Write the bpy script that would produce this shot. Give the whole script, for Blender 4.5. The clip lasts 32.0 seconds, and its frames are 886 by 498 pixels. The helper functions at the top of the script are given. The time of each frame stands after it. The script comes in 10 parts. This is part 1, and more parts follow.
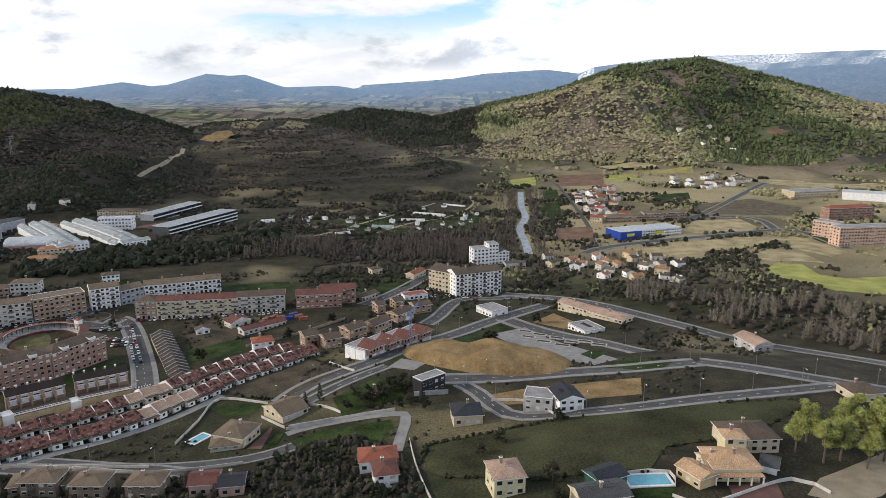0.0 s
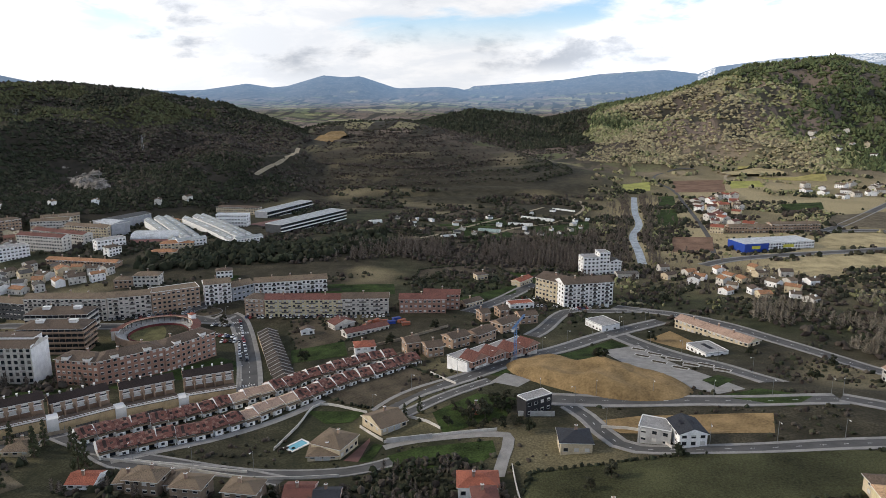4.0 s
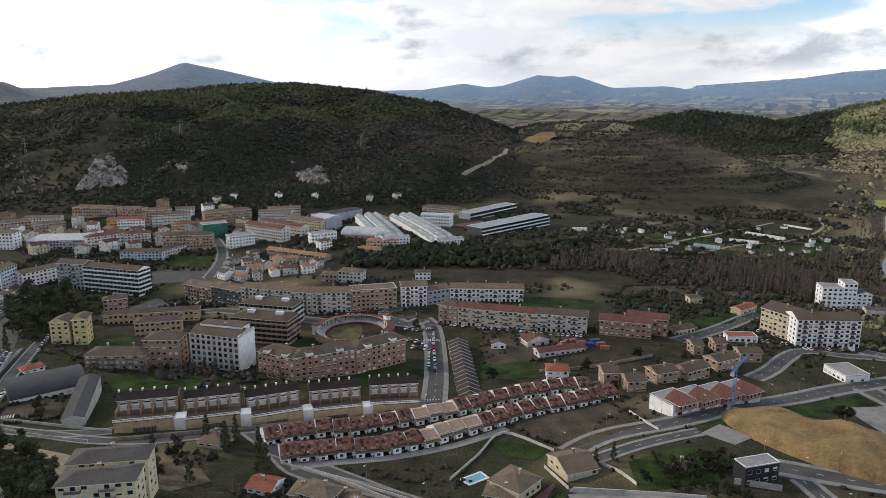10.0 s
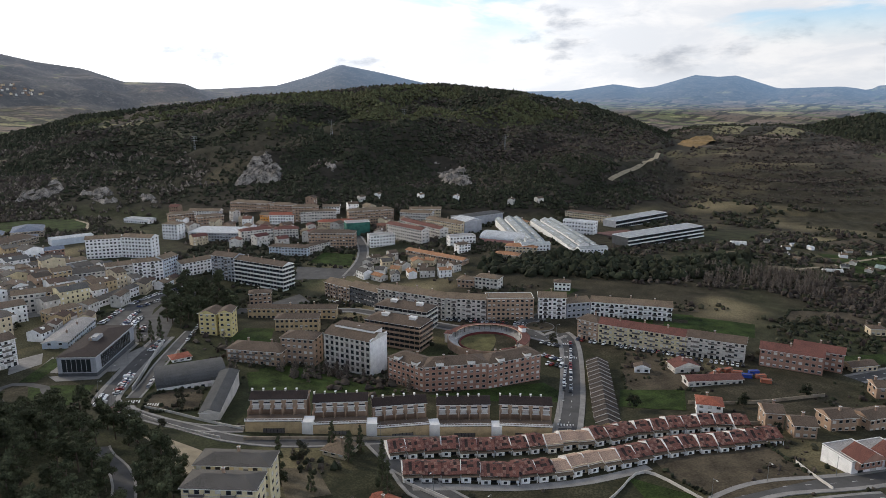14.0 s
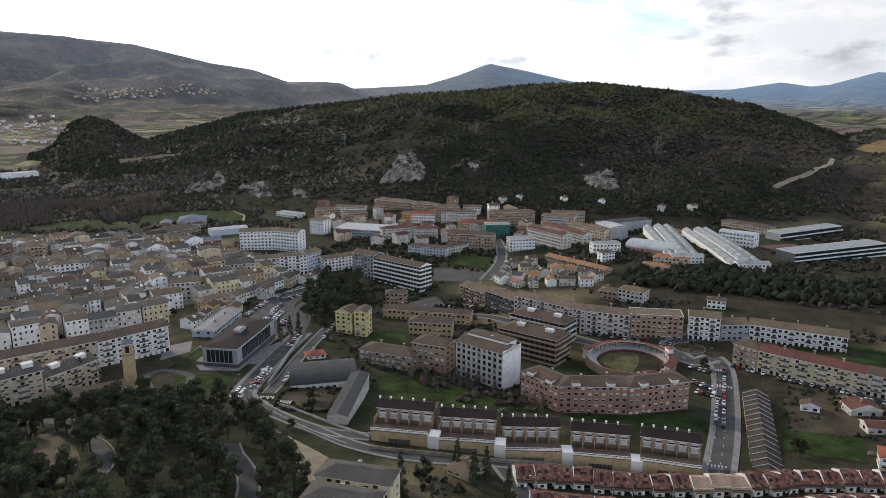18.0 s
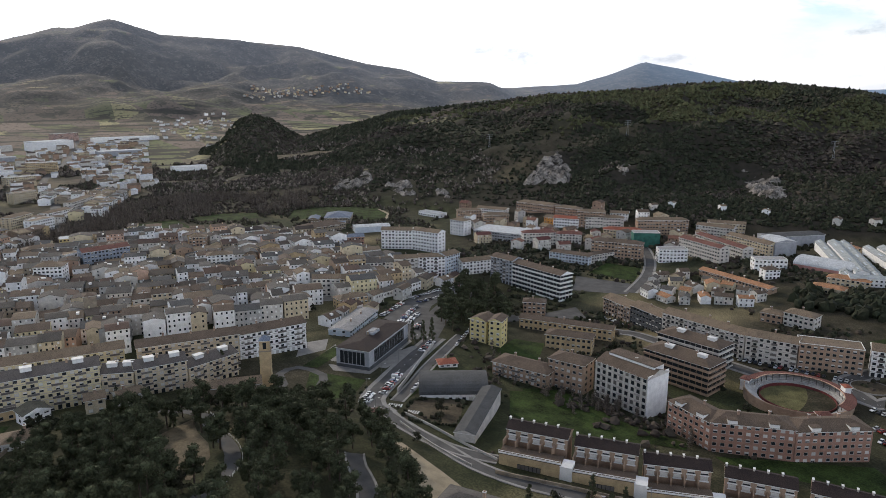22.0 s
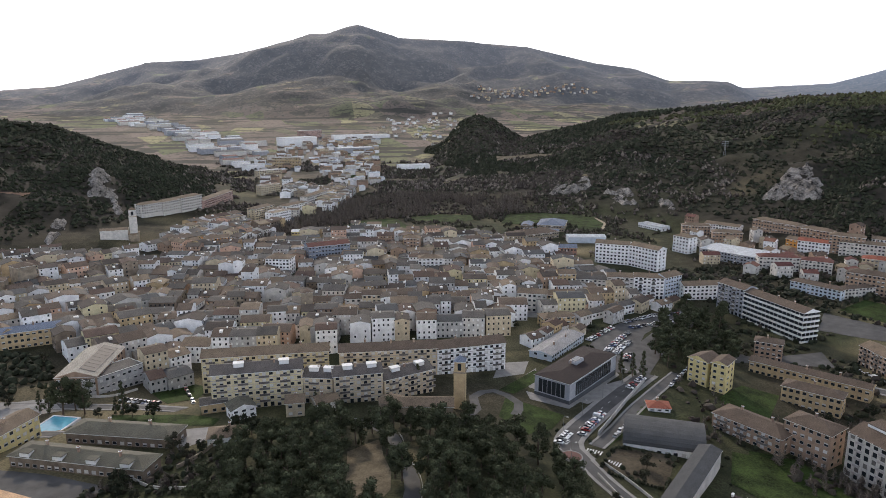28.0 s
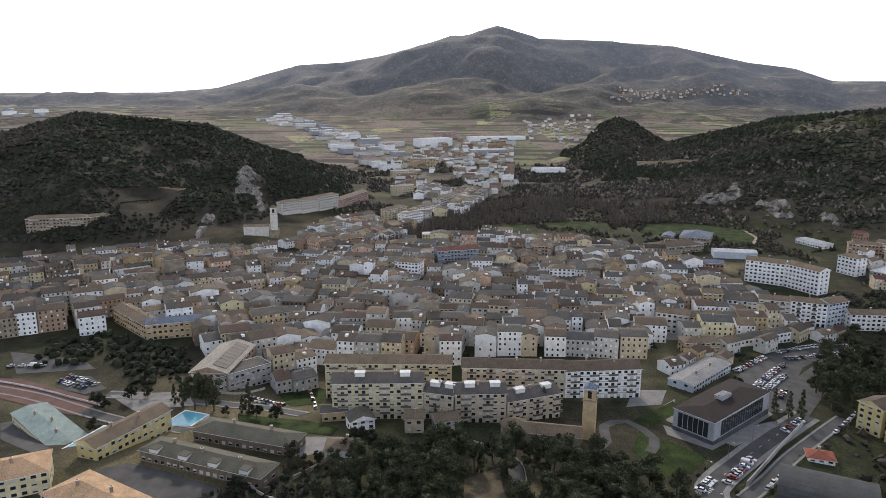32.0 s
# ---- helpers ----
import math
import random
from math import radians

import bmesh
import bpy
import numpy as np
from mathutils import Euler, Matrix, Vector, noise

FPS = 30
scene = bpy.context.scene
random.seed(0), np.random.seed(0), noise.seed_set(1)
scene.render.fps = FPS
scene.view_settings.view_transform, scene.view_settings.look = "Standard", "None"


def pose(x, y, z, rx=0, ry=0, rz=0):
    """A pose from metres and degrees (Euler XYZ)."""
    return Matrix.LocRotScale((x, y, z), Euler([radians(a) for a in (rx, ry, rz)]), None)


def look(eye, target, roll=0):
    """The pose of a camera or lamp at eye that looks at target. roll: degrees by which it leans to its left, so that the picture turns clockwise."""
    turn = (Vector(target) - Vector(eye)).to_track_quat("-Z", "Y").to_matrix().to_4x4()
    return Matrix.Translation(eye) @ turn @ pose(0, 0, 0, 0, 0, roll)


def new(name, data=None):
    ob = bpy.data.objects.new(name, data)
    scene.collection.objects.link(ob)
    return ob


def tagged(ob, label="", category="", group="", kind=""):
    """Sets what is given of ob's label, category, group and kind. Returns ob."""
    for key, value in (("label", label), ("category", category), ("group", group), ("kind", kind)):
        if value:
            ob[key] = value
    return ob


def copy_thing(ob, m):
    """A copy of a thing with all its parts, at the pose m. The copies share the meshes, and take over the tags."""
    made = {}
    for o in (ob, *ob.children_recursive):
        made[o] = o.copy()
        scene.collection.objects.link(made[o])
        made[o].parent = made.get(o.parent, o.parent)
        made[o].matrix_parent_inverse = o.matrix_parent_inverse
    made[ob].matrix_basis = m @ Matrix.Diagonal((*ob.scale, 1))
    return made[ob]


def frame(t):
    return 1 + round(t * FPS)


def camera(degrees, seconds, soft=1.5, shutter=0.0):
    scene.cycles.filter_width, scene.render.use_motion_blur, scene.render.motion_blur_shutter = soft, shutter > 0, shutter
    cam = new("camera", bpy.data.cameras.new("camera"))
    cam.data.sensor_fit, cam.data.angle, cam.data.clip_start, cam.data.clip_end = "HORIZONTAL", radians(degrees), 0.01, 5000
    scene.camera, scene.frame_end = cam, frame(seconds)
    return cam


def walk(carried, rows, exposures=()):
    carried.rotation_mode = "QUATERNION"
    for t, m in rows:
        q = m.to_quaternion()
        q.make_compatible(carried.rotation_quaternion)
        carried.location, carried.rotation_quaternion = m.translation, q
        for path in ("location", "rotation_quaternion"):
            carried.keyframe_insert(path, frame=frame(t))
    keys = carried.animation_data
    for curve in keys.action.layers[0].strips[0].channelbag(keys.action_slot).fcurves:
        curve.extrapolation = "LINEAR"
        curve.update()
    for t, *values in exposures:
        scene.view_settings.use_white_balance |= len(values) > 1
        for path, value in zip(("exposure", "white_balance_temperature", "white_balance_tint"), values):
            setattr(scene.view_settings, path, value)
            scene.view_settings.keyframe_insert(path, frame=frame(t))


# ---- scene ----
cam = camera(64.70, 32.0, soft=0.25)
PATH = [
    (0.0, pose(0.02, 0.04, 147.83, 77.313, 0.000, 0.000)),
    (1.0, pose(-0.93, 3.46, 147.73, 77.331, 0.000, 2.000)),
    (2.0, pose(-1.66, 7.29, 147.72, 77.351, 0.000, 4.003)),
    (3.0, pose(-2.12, 11.61, 147.83, 77.372, 0.000, 6.264)),
    (4.0, pose(-2.44, 16.27, 148.00, 77.390, 0.000, 8.783)),
    (5.0, pose(-2.78, 21.11, 148.19, 77.397, 0.000, 11.850)),
    (6.0, pose(-3.29, 26.04, 148.41, 77.391, 0.000, 15.232)),
    (7.0, pose(-4.09, 30.97, 148.68, 77.374, 0.000, 18.363)),
    (8.0, pose(-5.21, 35.77, 148.96, 77.356, 0.000, 21.098)),
    (9.0, pose(-6.63, 40.34, 149.22, 77.349, 0.000, 23.365)),
    (10.0, pose(-8.28, 44.80, 149.42, 77.356, 0.000, 25.763)),
    (11.0, pose(-10.11, 49.25, 149.54, 77.374, 0.000, 28.388)),
    (12.0, pose(-12.19, 53.65, 149.64, 77.396, 0.000, 31.361)),
    (13.0, pose(-14.57, 57.91, 149.75, 77.412, 0.000, 34.425)),
    (14.0, pose(-17.15, 61.92, 149.86, 77.413, 0.000, 37.502)),
    (15.0, pose(-19.82, 65.65, 149.94, 77.396, 0.000, 40.485)),
    (16.0, pose(-22.59, 69.23, 150.06, 77.369, 0.000, 43.394)),
    (17.0, pose(-25.49, 72.73, 150.27, 77.344, 0.000, 46.319)),
    (18.0, pose(-28.56, 76.07, 150.49, 77.325, 0.000, 49.254)),
    (19.0, pose(-31.84, 79.14, 150.63, 77.314, 0.000, 52.152)),
    (20.0, pose(-35.39, 82.10, 150.70, 77.306, 0.000, 55.101)),
    (21.0, pose(-39.23, 85.15, 150.74, 77.295, 0.000, 58.059)),
    (22.0, pose(-43.37, 88.28, 150.69, 77.286, 0.000, 61.089)),
    (23.0, pose(-47.76, 91.41, 150.59, 77.282, 0.000, 64.174)),
    (24.0, pose(-52.13, 94.29, 150.81, 77.278, 0.000, 67.251)),
    (25.0, pose(-56.26, 96.69, 151.62, 77.268, 0.000, 70.330)),
    (26.0, pose(-60.29, 98.69, 152.79, 77.252, 0.000, 73.475)),
    (27.0, pose(-64.42, 100.38, 153.96, 77.236, 0.000, 76.468)),
    (28.0, pose(-68.73, 101.70, 154.94, 77.228, 0.000, 79.001)),
    (29.0, pose(-73.24, 102.60, 155.67, 77.233, 0.000, 81.353)),
    (30.0, pose(-77.88, 103.23, 156.13, 77.250, 0.000, 84.424)),
    (31.0, pose(-82.59, 103.74, 156.35, 77.272, 0.000, 87.455)),
    (32.0, pose(-87.34, 104.20, 156.39, 77.298, 0.000, 89.960)),
]
walk(cam, PATH, [(0.0, 0.20, 6450, 11), (3.0, 0.12, 6450, 11), (6.0, 0.05, 6450, 11), (9.0, 0.0, 6450, 11), (23.2, 0.0, 6450, 12), (24.0, 0.26, 7500, 60), (24.6, 0.18, 7000, 95),
                 (25.0, 0.02, 6450, 128), (25.4, 0.08, 6450, 70), (26.0, 0.0, 6450, 24), (26.8, 0.20, 6450, 14), (29.0, 0.26, 6450, 14), (32.0, 0.20, 6450, 13)])
# ---- sky and sun ----
world = bpy.data.worlds.new("sky")
scene.world = world
world.use_nodes = True
wn, wl = world.node_tree.nodes, world.node_tree.links
wn.clear()
SUN_EL, SUN_AZ = 24.0, 96.0          # the sun stands veiled over the great mountain
sky = wn.new("ShaderNodeTexSky")
sky.sky_type, sky.sun_disc = "NISHITA", False
sky.sun_elevation, sky.sun_rotation = radians(SUN_EL), radians(-SUN_AZ)
sky.altitude, sky.air_density, sky.dust_density = 500, 1.0, 1.5
w_out, w_bg = wn.new("ShaderNodeOutputWorld"), wn.new("ShaderNodeBackground")
coord = wn.new("ShaderNodeTexCoord")
sep = wn.new("ShaderNodeSeparateXYZ")
wl.new(coord.outputs["Generated"], sep.inputs[0])


def wmath(op, a, b=None, clamp=False):
    n = wn.new("ShaderNodeMath")
    n.operation, n.use_clamp = op, clamp
    for i, v in enumerate((a, b)):
        if v is None:
            continue
        if isinstance(v, (int, float)):
            n.inputs[i].default_value = v
        else:
            wl.new(v, n.inputs[i])
    return n.outputs[0]


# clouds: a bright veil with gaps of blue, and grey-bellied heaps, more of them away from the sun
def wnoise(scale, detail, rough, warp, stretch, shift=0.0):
    layer, n = wn.new("ShaderNodeMapping"), wn.new("ShaderNodeTexNoise")
    layer.inputs["Scale"].default_value, layer.inputs["Location"].default_value = (1.0, 1.0, stretch), (shift, shift * 0.7, 0)
    n.inputs["Scale"].default_value, n.inputs["Detail"].default_value, n.inputs["Roughness"].default_value, n.inputs["Distortion"].default_value = scale, detail, rough, warp
    wl.new(coord.outputs["Generated"], layer.inputs["Vector"])
    wl.new(layer.outputs[0], n.inputs["Vector"])
    return n.outputs[0]


def wrange(src, a, b, c, d):
    n = wn.new("ShaderNodeMapRange")
    n.interpolation_type = "SMOOTHSTEP"
    for i, v in enumerate((a, b, c, d)):
        n.inputs[i + 1].default_value = v
    wl.new(src, n.inputs[0])
    return n.outputs[0]


def wmix(fac, a, b, kind="MIX"):
    n = wn.new("ShaderNodeMixRGB")
    n.blend_type = kind
    for i, v in enumerate((fac, a, b)):
        if isinstance(v, tuple):
            n.inputs[i].default_value = (*v, 1)
        elif isinstance(v, float):
            n.inputs[i].default_value = v
        else:
            wl.new(v, n.inputs[i])
    return n.outputs[0]


sund = Vector((-math.sin(radians(SUN_AZ)) * math.cos(radians(SUN_EL)), math.cos(radians(SUN_AZ)) * math.cos(radians(SUN_EL)), math.sin(radians(SUN_EL))))
dotn = wn.new("ShaderNodeVectorMath")
dotn.operation = "DOT_PRODUCT"
wl.new(coord.outputs["Generated"], dotn.inputs[0])
dotn.inputs[1].default_value = sund
glow = wmath("POWER", wmath("MAXIMUM", dotn.outputs["Value"], 0.0), 2.0)
away = wrange(sep.outputs[0], -0.75, 0.25, 0.0, 1.0)          # from the veiled sun to the open north
veil = wrange(wnoise(2.6, 8, 0.55, 0.4, 4.5, 1.3), 0.44, 0.54, 0.0, 1.0)
clear = wmath("MULTIPLY", wmath("SUBTRACT", 1.0, veil), wmath("MULTIPLY", wrange(sep.outputs[0], -0.85, -0.45, 0.0, 1.0), wrange(sep.outputs[2], 0.05, 0.11, 0.0, 0.9)))
heaps = wnoise(5.2, 13, 0.60, 0.15, 2.4, 4.1)
heap = wrange(wmath("ADD", heaps, wmath("MULTIPLY", away, 0.075)), 0.545, 0.68, 0.0, 1.0)
heap = wmath("MULTIPLY", heap, wrange(sep.outputs[2], 0.012, 0.045, 0.0, 1.0))
blue = wmix(1.0, sky.outputs[0], (0.135, 0.165, 0.20), "MULTIPLY")
white = wmix(wrange(wnoise(9.0, 10, 0.6, 0.3, 3.0, 7.7), 0.40, 0.62, 0.0, 1.0), (0.88, 0.91, 0.95), (1.04, 1.04, 1.04))
cloud = wmix(heap, white, (0.52, 0.56, 0.62))
high = wrange(sep.outputs[2], 0.14, 0.75, 1.0, 0.50)          # the veil thins overhead
facing = wmath("MAXIMUM", wmath("MULTIPLY", dotn.outputs["Value"], -1.0), 0.0)          # clouds opposite the sun, out of view; brightness added to fill shaded walls
val = wmath("MULTIPLY", wmath("ADD", wmath("ADD", wmath("MULTIPLY", glow, 1.15), wmath("MULTIPLY", facing, 2.3)), 0.87), high)
w_sky = wmix(clear, wmix(1.0, cloud, val, "MULTIPLY"), blue)
wl.new(w_sky, w_bg.inputs[0])
w_bg.inputs[1].default_value = 1.0
wl.new(w_bg.outputs[0], w_out.inputs[0])

sun = bpy.data.lights.new("sun", "SUN")
sun.energy, sun.angle, sun.color = 2.1, radians(4.5), (1.0, 0.88, 0.72)
sun_ob = new("sun", sun)
sun_ob.matrix_world = look(sund * 3000, (0, 0, 0))

# ---- the lie of the land: town valley, foreground slopes, hills and far ranges ----
CX, CY = -35.0, 60.0          # middle of the polar land grid

# foreground and town levels: x, y, z
LEVELS = [(-179, 380, 0), (-101, 264, 8), (0, 284, 20), (60, 200, 33), (120, 260, 30), (-60, 200, 17),
          (-375, 240, 8), (-278, 349, -4), (-436, 400, -4), (-436, 40, 0), (-600, 100, 0), (-430, -60, 6),
          (-344, 688, 12), (-223, 740, 10), (-640, 425, 0), (30, 440, 4), (20, 530, -2), (60, 620, -4),
          (160, 420, 8), (-250, 130, 33), (-200, 90, 40), (-150, 160, 23), (-140, 60, 40), (0, 60, 40), (-300, 0, 22),
          (-152, 225, 11), (-194, 227, 14), (-310, 270, 3), (-300, 215, 12), (-340, 52, 17), (-186, 297, 2)]


def value_noise(x, y, seed=0):
    xi, yi = np.floor(x).astype(np.int64), np.floor(y).astype(np.int64)
    fx, fy = x - xi, y - yi
    fx, fy = fx * fx * (3 - 2 * fx), fy * fy * (3 - 2 * fy)

    def h(i, j):
        n = (i * 374761393 + j * 668265263 + seed * 974634541) & 0x7fffffff
        n = ((n ^ (n >> 13)) * 1274126177) & 0x7fffffff
        return ((n ^ (n >> 16)) & 0xffff) / 65535.0
    a, b, c, d = h(xi, yi), h(xi + 1, yi), h(xi, yi + 1), h(xi + 1, yi + 1)
    return (a + (b - a) * fx) * (1 - fy) + (c + (d - c) * fx) * fy


def fbm(x, y, scale, octaves=4, seed=0):
    s, amp, tot = 0.0, 1.0, 0.0
    for o in range(octaves):
        s = s + amp * (value_noise(x / scale * 2 ** o, y / scale * 2 ** o, seed + o) - 0.5)
        tot += amp
        amp *= 0.5
    return s / tot * 2


# hills: rows of azimuth, foot distance, crest distance, crest height; then the slope's power
HILLS = {
    "long_hill": ([(15, 900, 1400, 10), (17, 860, 1400, 20), (19.5, 840, 1450, 72), (25.3, 820, 1500, 124), (31, 810, 1550, 150),
                   (37.3, 790, 1600, 168), (41.7, 780, 1600, 164), (46.6, 780, 1550, 150), (51.9, 800, 1550, 143), (55.9, 830, 1600, 128),
                   (59.2, 860, 1600, 118), (62.7, 900, 1600, 106), (64.5, 915, 1600, 100), (66.4, 930, 1600, 84), (69, 960, 1600, 66), (72, 1000, 1550, 46), (78, 1100, 1450, 14)], 0.72),
    "terraced_spur": ([(-8, 900, 1050, 6), (-6.8, 900, 1050, 12), (-3.4, 900, 1150, 18), (0.9, 900, 1250, 36), (5.4, 900, 1400, 58), (11.3, 900, 1500, 91),
                       (17.2, 900, 1500, 83), (19.5, 900, 1480, 70), (22, 900, 1450, 40), (25, 900, 1400, 8)], 0.9),
    "dark_hill": ([(-12, 1500, 2000, 10), (-7.3, 1500, 2000, 20), (-3.2, 1500, 2000, 38), (0.7, 1500, 2000, 80), (5.5, 1500, 2000, 100),
                   (9.3, 1500, 2000, 72), (13, 1500, 2000, 36), (17, 1500, 2000, 10)], 0.9),
    "green_hill": ([(-60, 1000, 2000, 60), (-45, 1100, 2100, 60), (-31.8, 1200, 2200, 118), (-25.8, 1250, 2200, 192), (-20.8, 1250, 2200, 243), (-15.1, 1250, 2200, 222),
                    (-9.7, 1300, 2200, 146), (-5.2, 1300, 2200, 112), (-0.7, 1350, 2100, 73), (3.8, 1400, 2000, 46), (8, 1500, 2000, 10)], 0.95),
    "cliff_range": ([(-60, 3600, 4700, 370), (-31, 3600, 4700, 376), (-21.1, 3600, 4700, 366), (-16.4, 3600, 4700, 348), (-12.2, 3600, 4700, 300), (-11.3, 3600, 4750, 262),
                     (-8.7, 3600, 4750, 290), (-3.9, 3600, 4750, 265), (-1.2, 3700, 4750, 232), (2, 3800, 4750, 212), (5, 3900, 4750, 195), (8, 4000, 4750, 180)], 1.7),
    "blue_range": ([(5, 4000, 4650, 150), (8.2, 3900, 4650, 187), (12.2, 3900, 4650, 176), (15.1, 3900, 4650, 255), (16.3, 3900, 4650, 247), (18, 3900, 4650, 259),
                    (20.8, 3900, 4650, 191), (22, 3900, 4650, 181), (23.9, 3900, 4650, 206), (27.2, 3900, 4650, 165), (31.7, 3900, 4650, 157), (36, 4000, 4650, 150)], 1.3),
    "cone_hill": ([(31, 3800, 4600, 160), (33.7, 3600, 4600, 173), (38.2, 3500, 4500, 200), (42.6, 3400, 4500, 279), (44.8, 3400, 4500, 312), (45.3, 3400, 4500, 322), (45.9, 3400, 4500, 308), (47.8, 3500, 4500, 251),
                   (50.4, 3600, 4500, 193), (55.3, 3700, 4600, 173), (58, 3700, 4600, 170)], 1.25),
    "great_mountain": ([(55, 2900, 4300, 190), (58.3, 2900, 4300, 206), (61.3, 2800, 4300, 208), (63.8, 2700, 4300, 275), (66.8, 2600, 4300, 308), (72, 2500, 4300, 401),
                        (76.1, 2500, 4250, 429), (82.1, 2500, 4200, 453), (84, 2500, 4150, 495), (85.1, 2500, 4150, 514), (86, 2500, 4150, 498), (87.9, 2500, 4200, 458), (91.9, 2500, 4250, 389), (97.2, 2500, 4300, 320),
                        (100.7, 2600, 4300, 304), (106.7, 2700, 4400, 176), (110.8, 2800, 4500, 151), (121.6, 3000, 4600, 148), (160, 3000, 4600, 140)], 1.45),
    "castle_hill": ([(92, 800, 1050, 6), (94.8, 790, 1100, 16), (98.4, 780, 1150, 45), (101.9, 760, 1200, 70), (105.7, 750, 1250, 101), (109.8, 740, 1250, 112),
                     (114.4, 740, 1280, 122), (118.2, 760, 1250, 98), (122, 800, 1200, 82), (130, 850, 1200, 70), (160, 900, 1300, 60)], 0.8),
    "small_knoll": ([(69.5, 1200, 1650, 24), (71.2, 1200, 1650, 40), (72.6, 1180, 1650, 62), (73.8, 1170, 1650, 86), (75.2, 1160, 1650, 99), (76.4, 1170, 1650, 82), (77.3, 1190, 1650, 54), (79, 1220, 1650, 20)], 1.5),
}


def lie(x, y):
    """The height of the land at x, y (arrays)."""
    x, y = np.asarray(x, float), np.asarray(y, float)
    dx, dy = x - CX, y - CY
    r = np.hypot(dx, dy)
    az = np.degrees(np.arctan2(-dx, dy))
    az = np.where(az < -120, az + 360, az)
    # near ground by distance weights
    num, den = np.zeros_like(r), np.full_like(r, 1e-9)
    for px, py, pz in LEVELS:
        w = 1.0 / ((x - px) ** 2 + (y - py) ** 2 + 60.0 ** 2) ** 2.0
        num, den = num + w * pz, den + w
    near = num / den
    s = np.clip((r - 650) / 350, 0, 1)
    plain = 4 + np.clip(r - 1250, 0, None) * 0.030 + fbm(x, y, 700, 3, 5) * np.clip((r - 900) / 1500, 0, 1) * 22
    z = near * (1 - s) + plain * s
    for name, (rows, power) in HILLS.items():
        a, f, c, h = np.array(rows, float).T
        foot, crest, high = np.interp(az, a, f), np.interp(az, a, c), np.interp(az, a, h)
        inside = np.clip((az - a[0]) / 2, 0, 1) * np.clip((a[-1] - az) / 2, 0, 1)
        rough = fbm(x, y, 0.16 * crest.mean(), 5, len(name))
        foot = foot * (1 + 0.05 * fbm(x, y, 260, 3, 3 + len(name)))
        q = np.clip((r - foot) / (crest - foot), 0, 1)
        back = np.clip((r - crest) / (0.45 * (crest - foot) + 200), 0, 1)
        lift = q ** power * (1 - 0.75 * back * back * (3 - 2 * back))
        base = 4 + np.clip(foot - 1250, 0, None) * 0.030
        hill = base + (high - base) * lift + rough * (0.34 if name == "great_mountain" else 0.16) * np.abs(high - base) * np.sqrt(np.clip(q * (1 - q) * 4, 0, 1))
        if name == "great_mountain":          # ribs and gullies that run down from the crest
            rib = 1 - np.abs(fbm(x, y, 520, 4, 71)) * 3.2
            hill = hill + 46 * (rib - 0.45) * np.clip(q * 2.2 - 0.25, 0, 1) * np.clip((1 - q) * 6, 0, 1)
        if name in ("long_hill", "castle_hill", "green_hill"):          # gullies down the flanks
            rib = 1 - np.abs(fbm(x, y, 300, 4, 83)) * 3.4
            hill = hill + 0.20 * np.abs(high - base) * (rib - 0.42) * np.clip(q * 3, 0, 1) * np.clip((1 - q) * 3.5, 0, 1)
        if name == "terraced_spur":           # old field terraces
            step = (hill + 1.5 * rough) / 6.5 % 1.0
            hill = hill + 6.5 * (np.clip((step - 0.68) / 0.32, 0, 1) - step) * 0.75
        if name == "cliff_range":       # the rock wall under the rim
            hill = hill - 0.13 * (high - base) * (1 - np.clip((q - 0.93) / 0.03, 0, 1)) * np.clip(q * 1.5, 0, 1)
        z = np.where((q > 0) & (inside > 0), np.maximum(z, z + (hill - z) * np.where(hill > z, inside, 0)), z)
    return z


NEAR_X, NEAR_Y = np.arange(-1000, 460, 5.0), np.arange(-420, 900, 5.0)
NEAR_Z = lie(*np.meshgrid(NEAR_X, NEAR_Y, indexing="ij"))


def up(x, y):
    """The height of the land at one point."""
    i, j = (x - NEAR_X[0]) / 5, (y - NEAR_Y[0]) / 5
    if not (0 <= i < len(NEAR_X) - 1 and 0 <= j < len(NEAR_Y) - 1):
        return float(lie(np.array([x]), np.array([y]))[0])
    a, b = int(i), int(j)
    u, v = i - a, j - b
    return float((NEAR_Z[a, b] * (1 - u) + NEAR_Z[a + 1, b] * u) * (1 - v) + (NEAR_Z[a, b + 1] * (1 - u) + NEAR_Z[a + 1, b + 1] * u) * v)

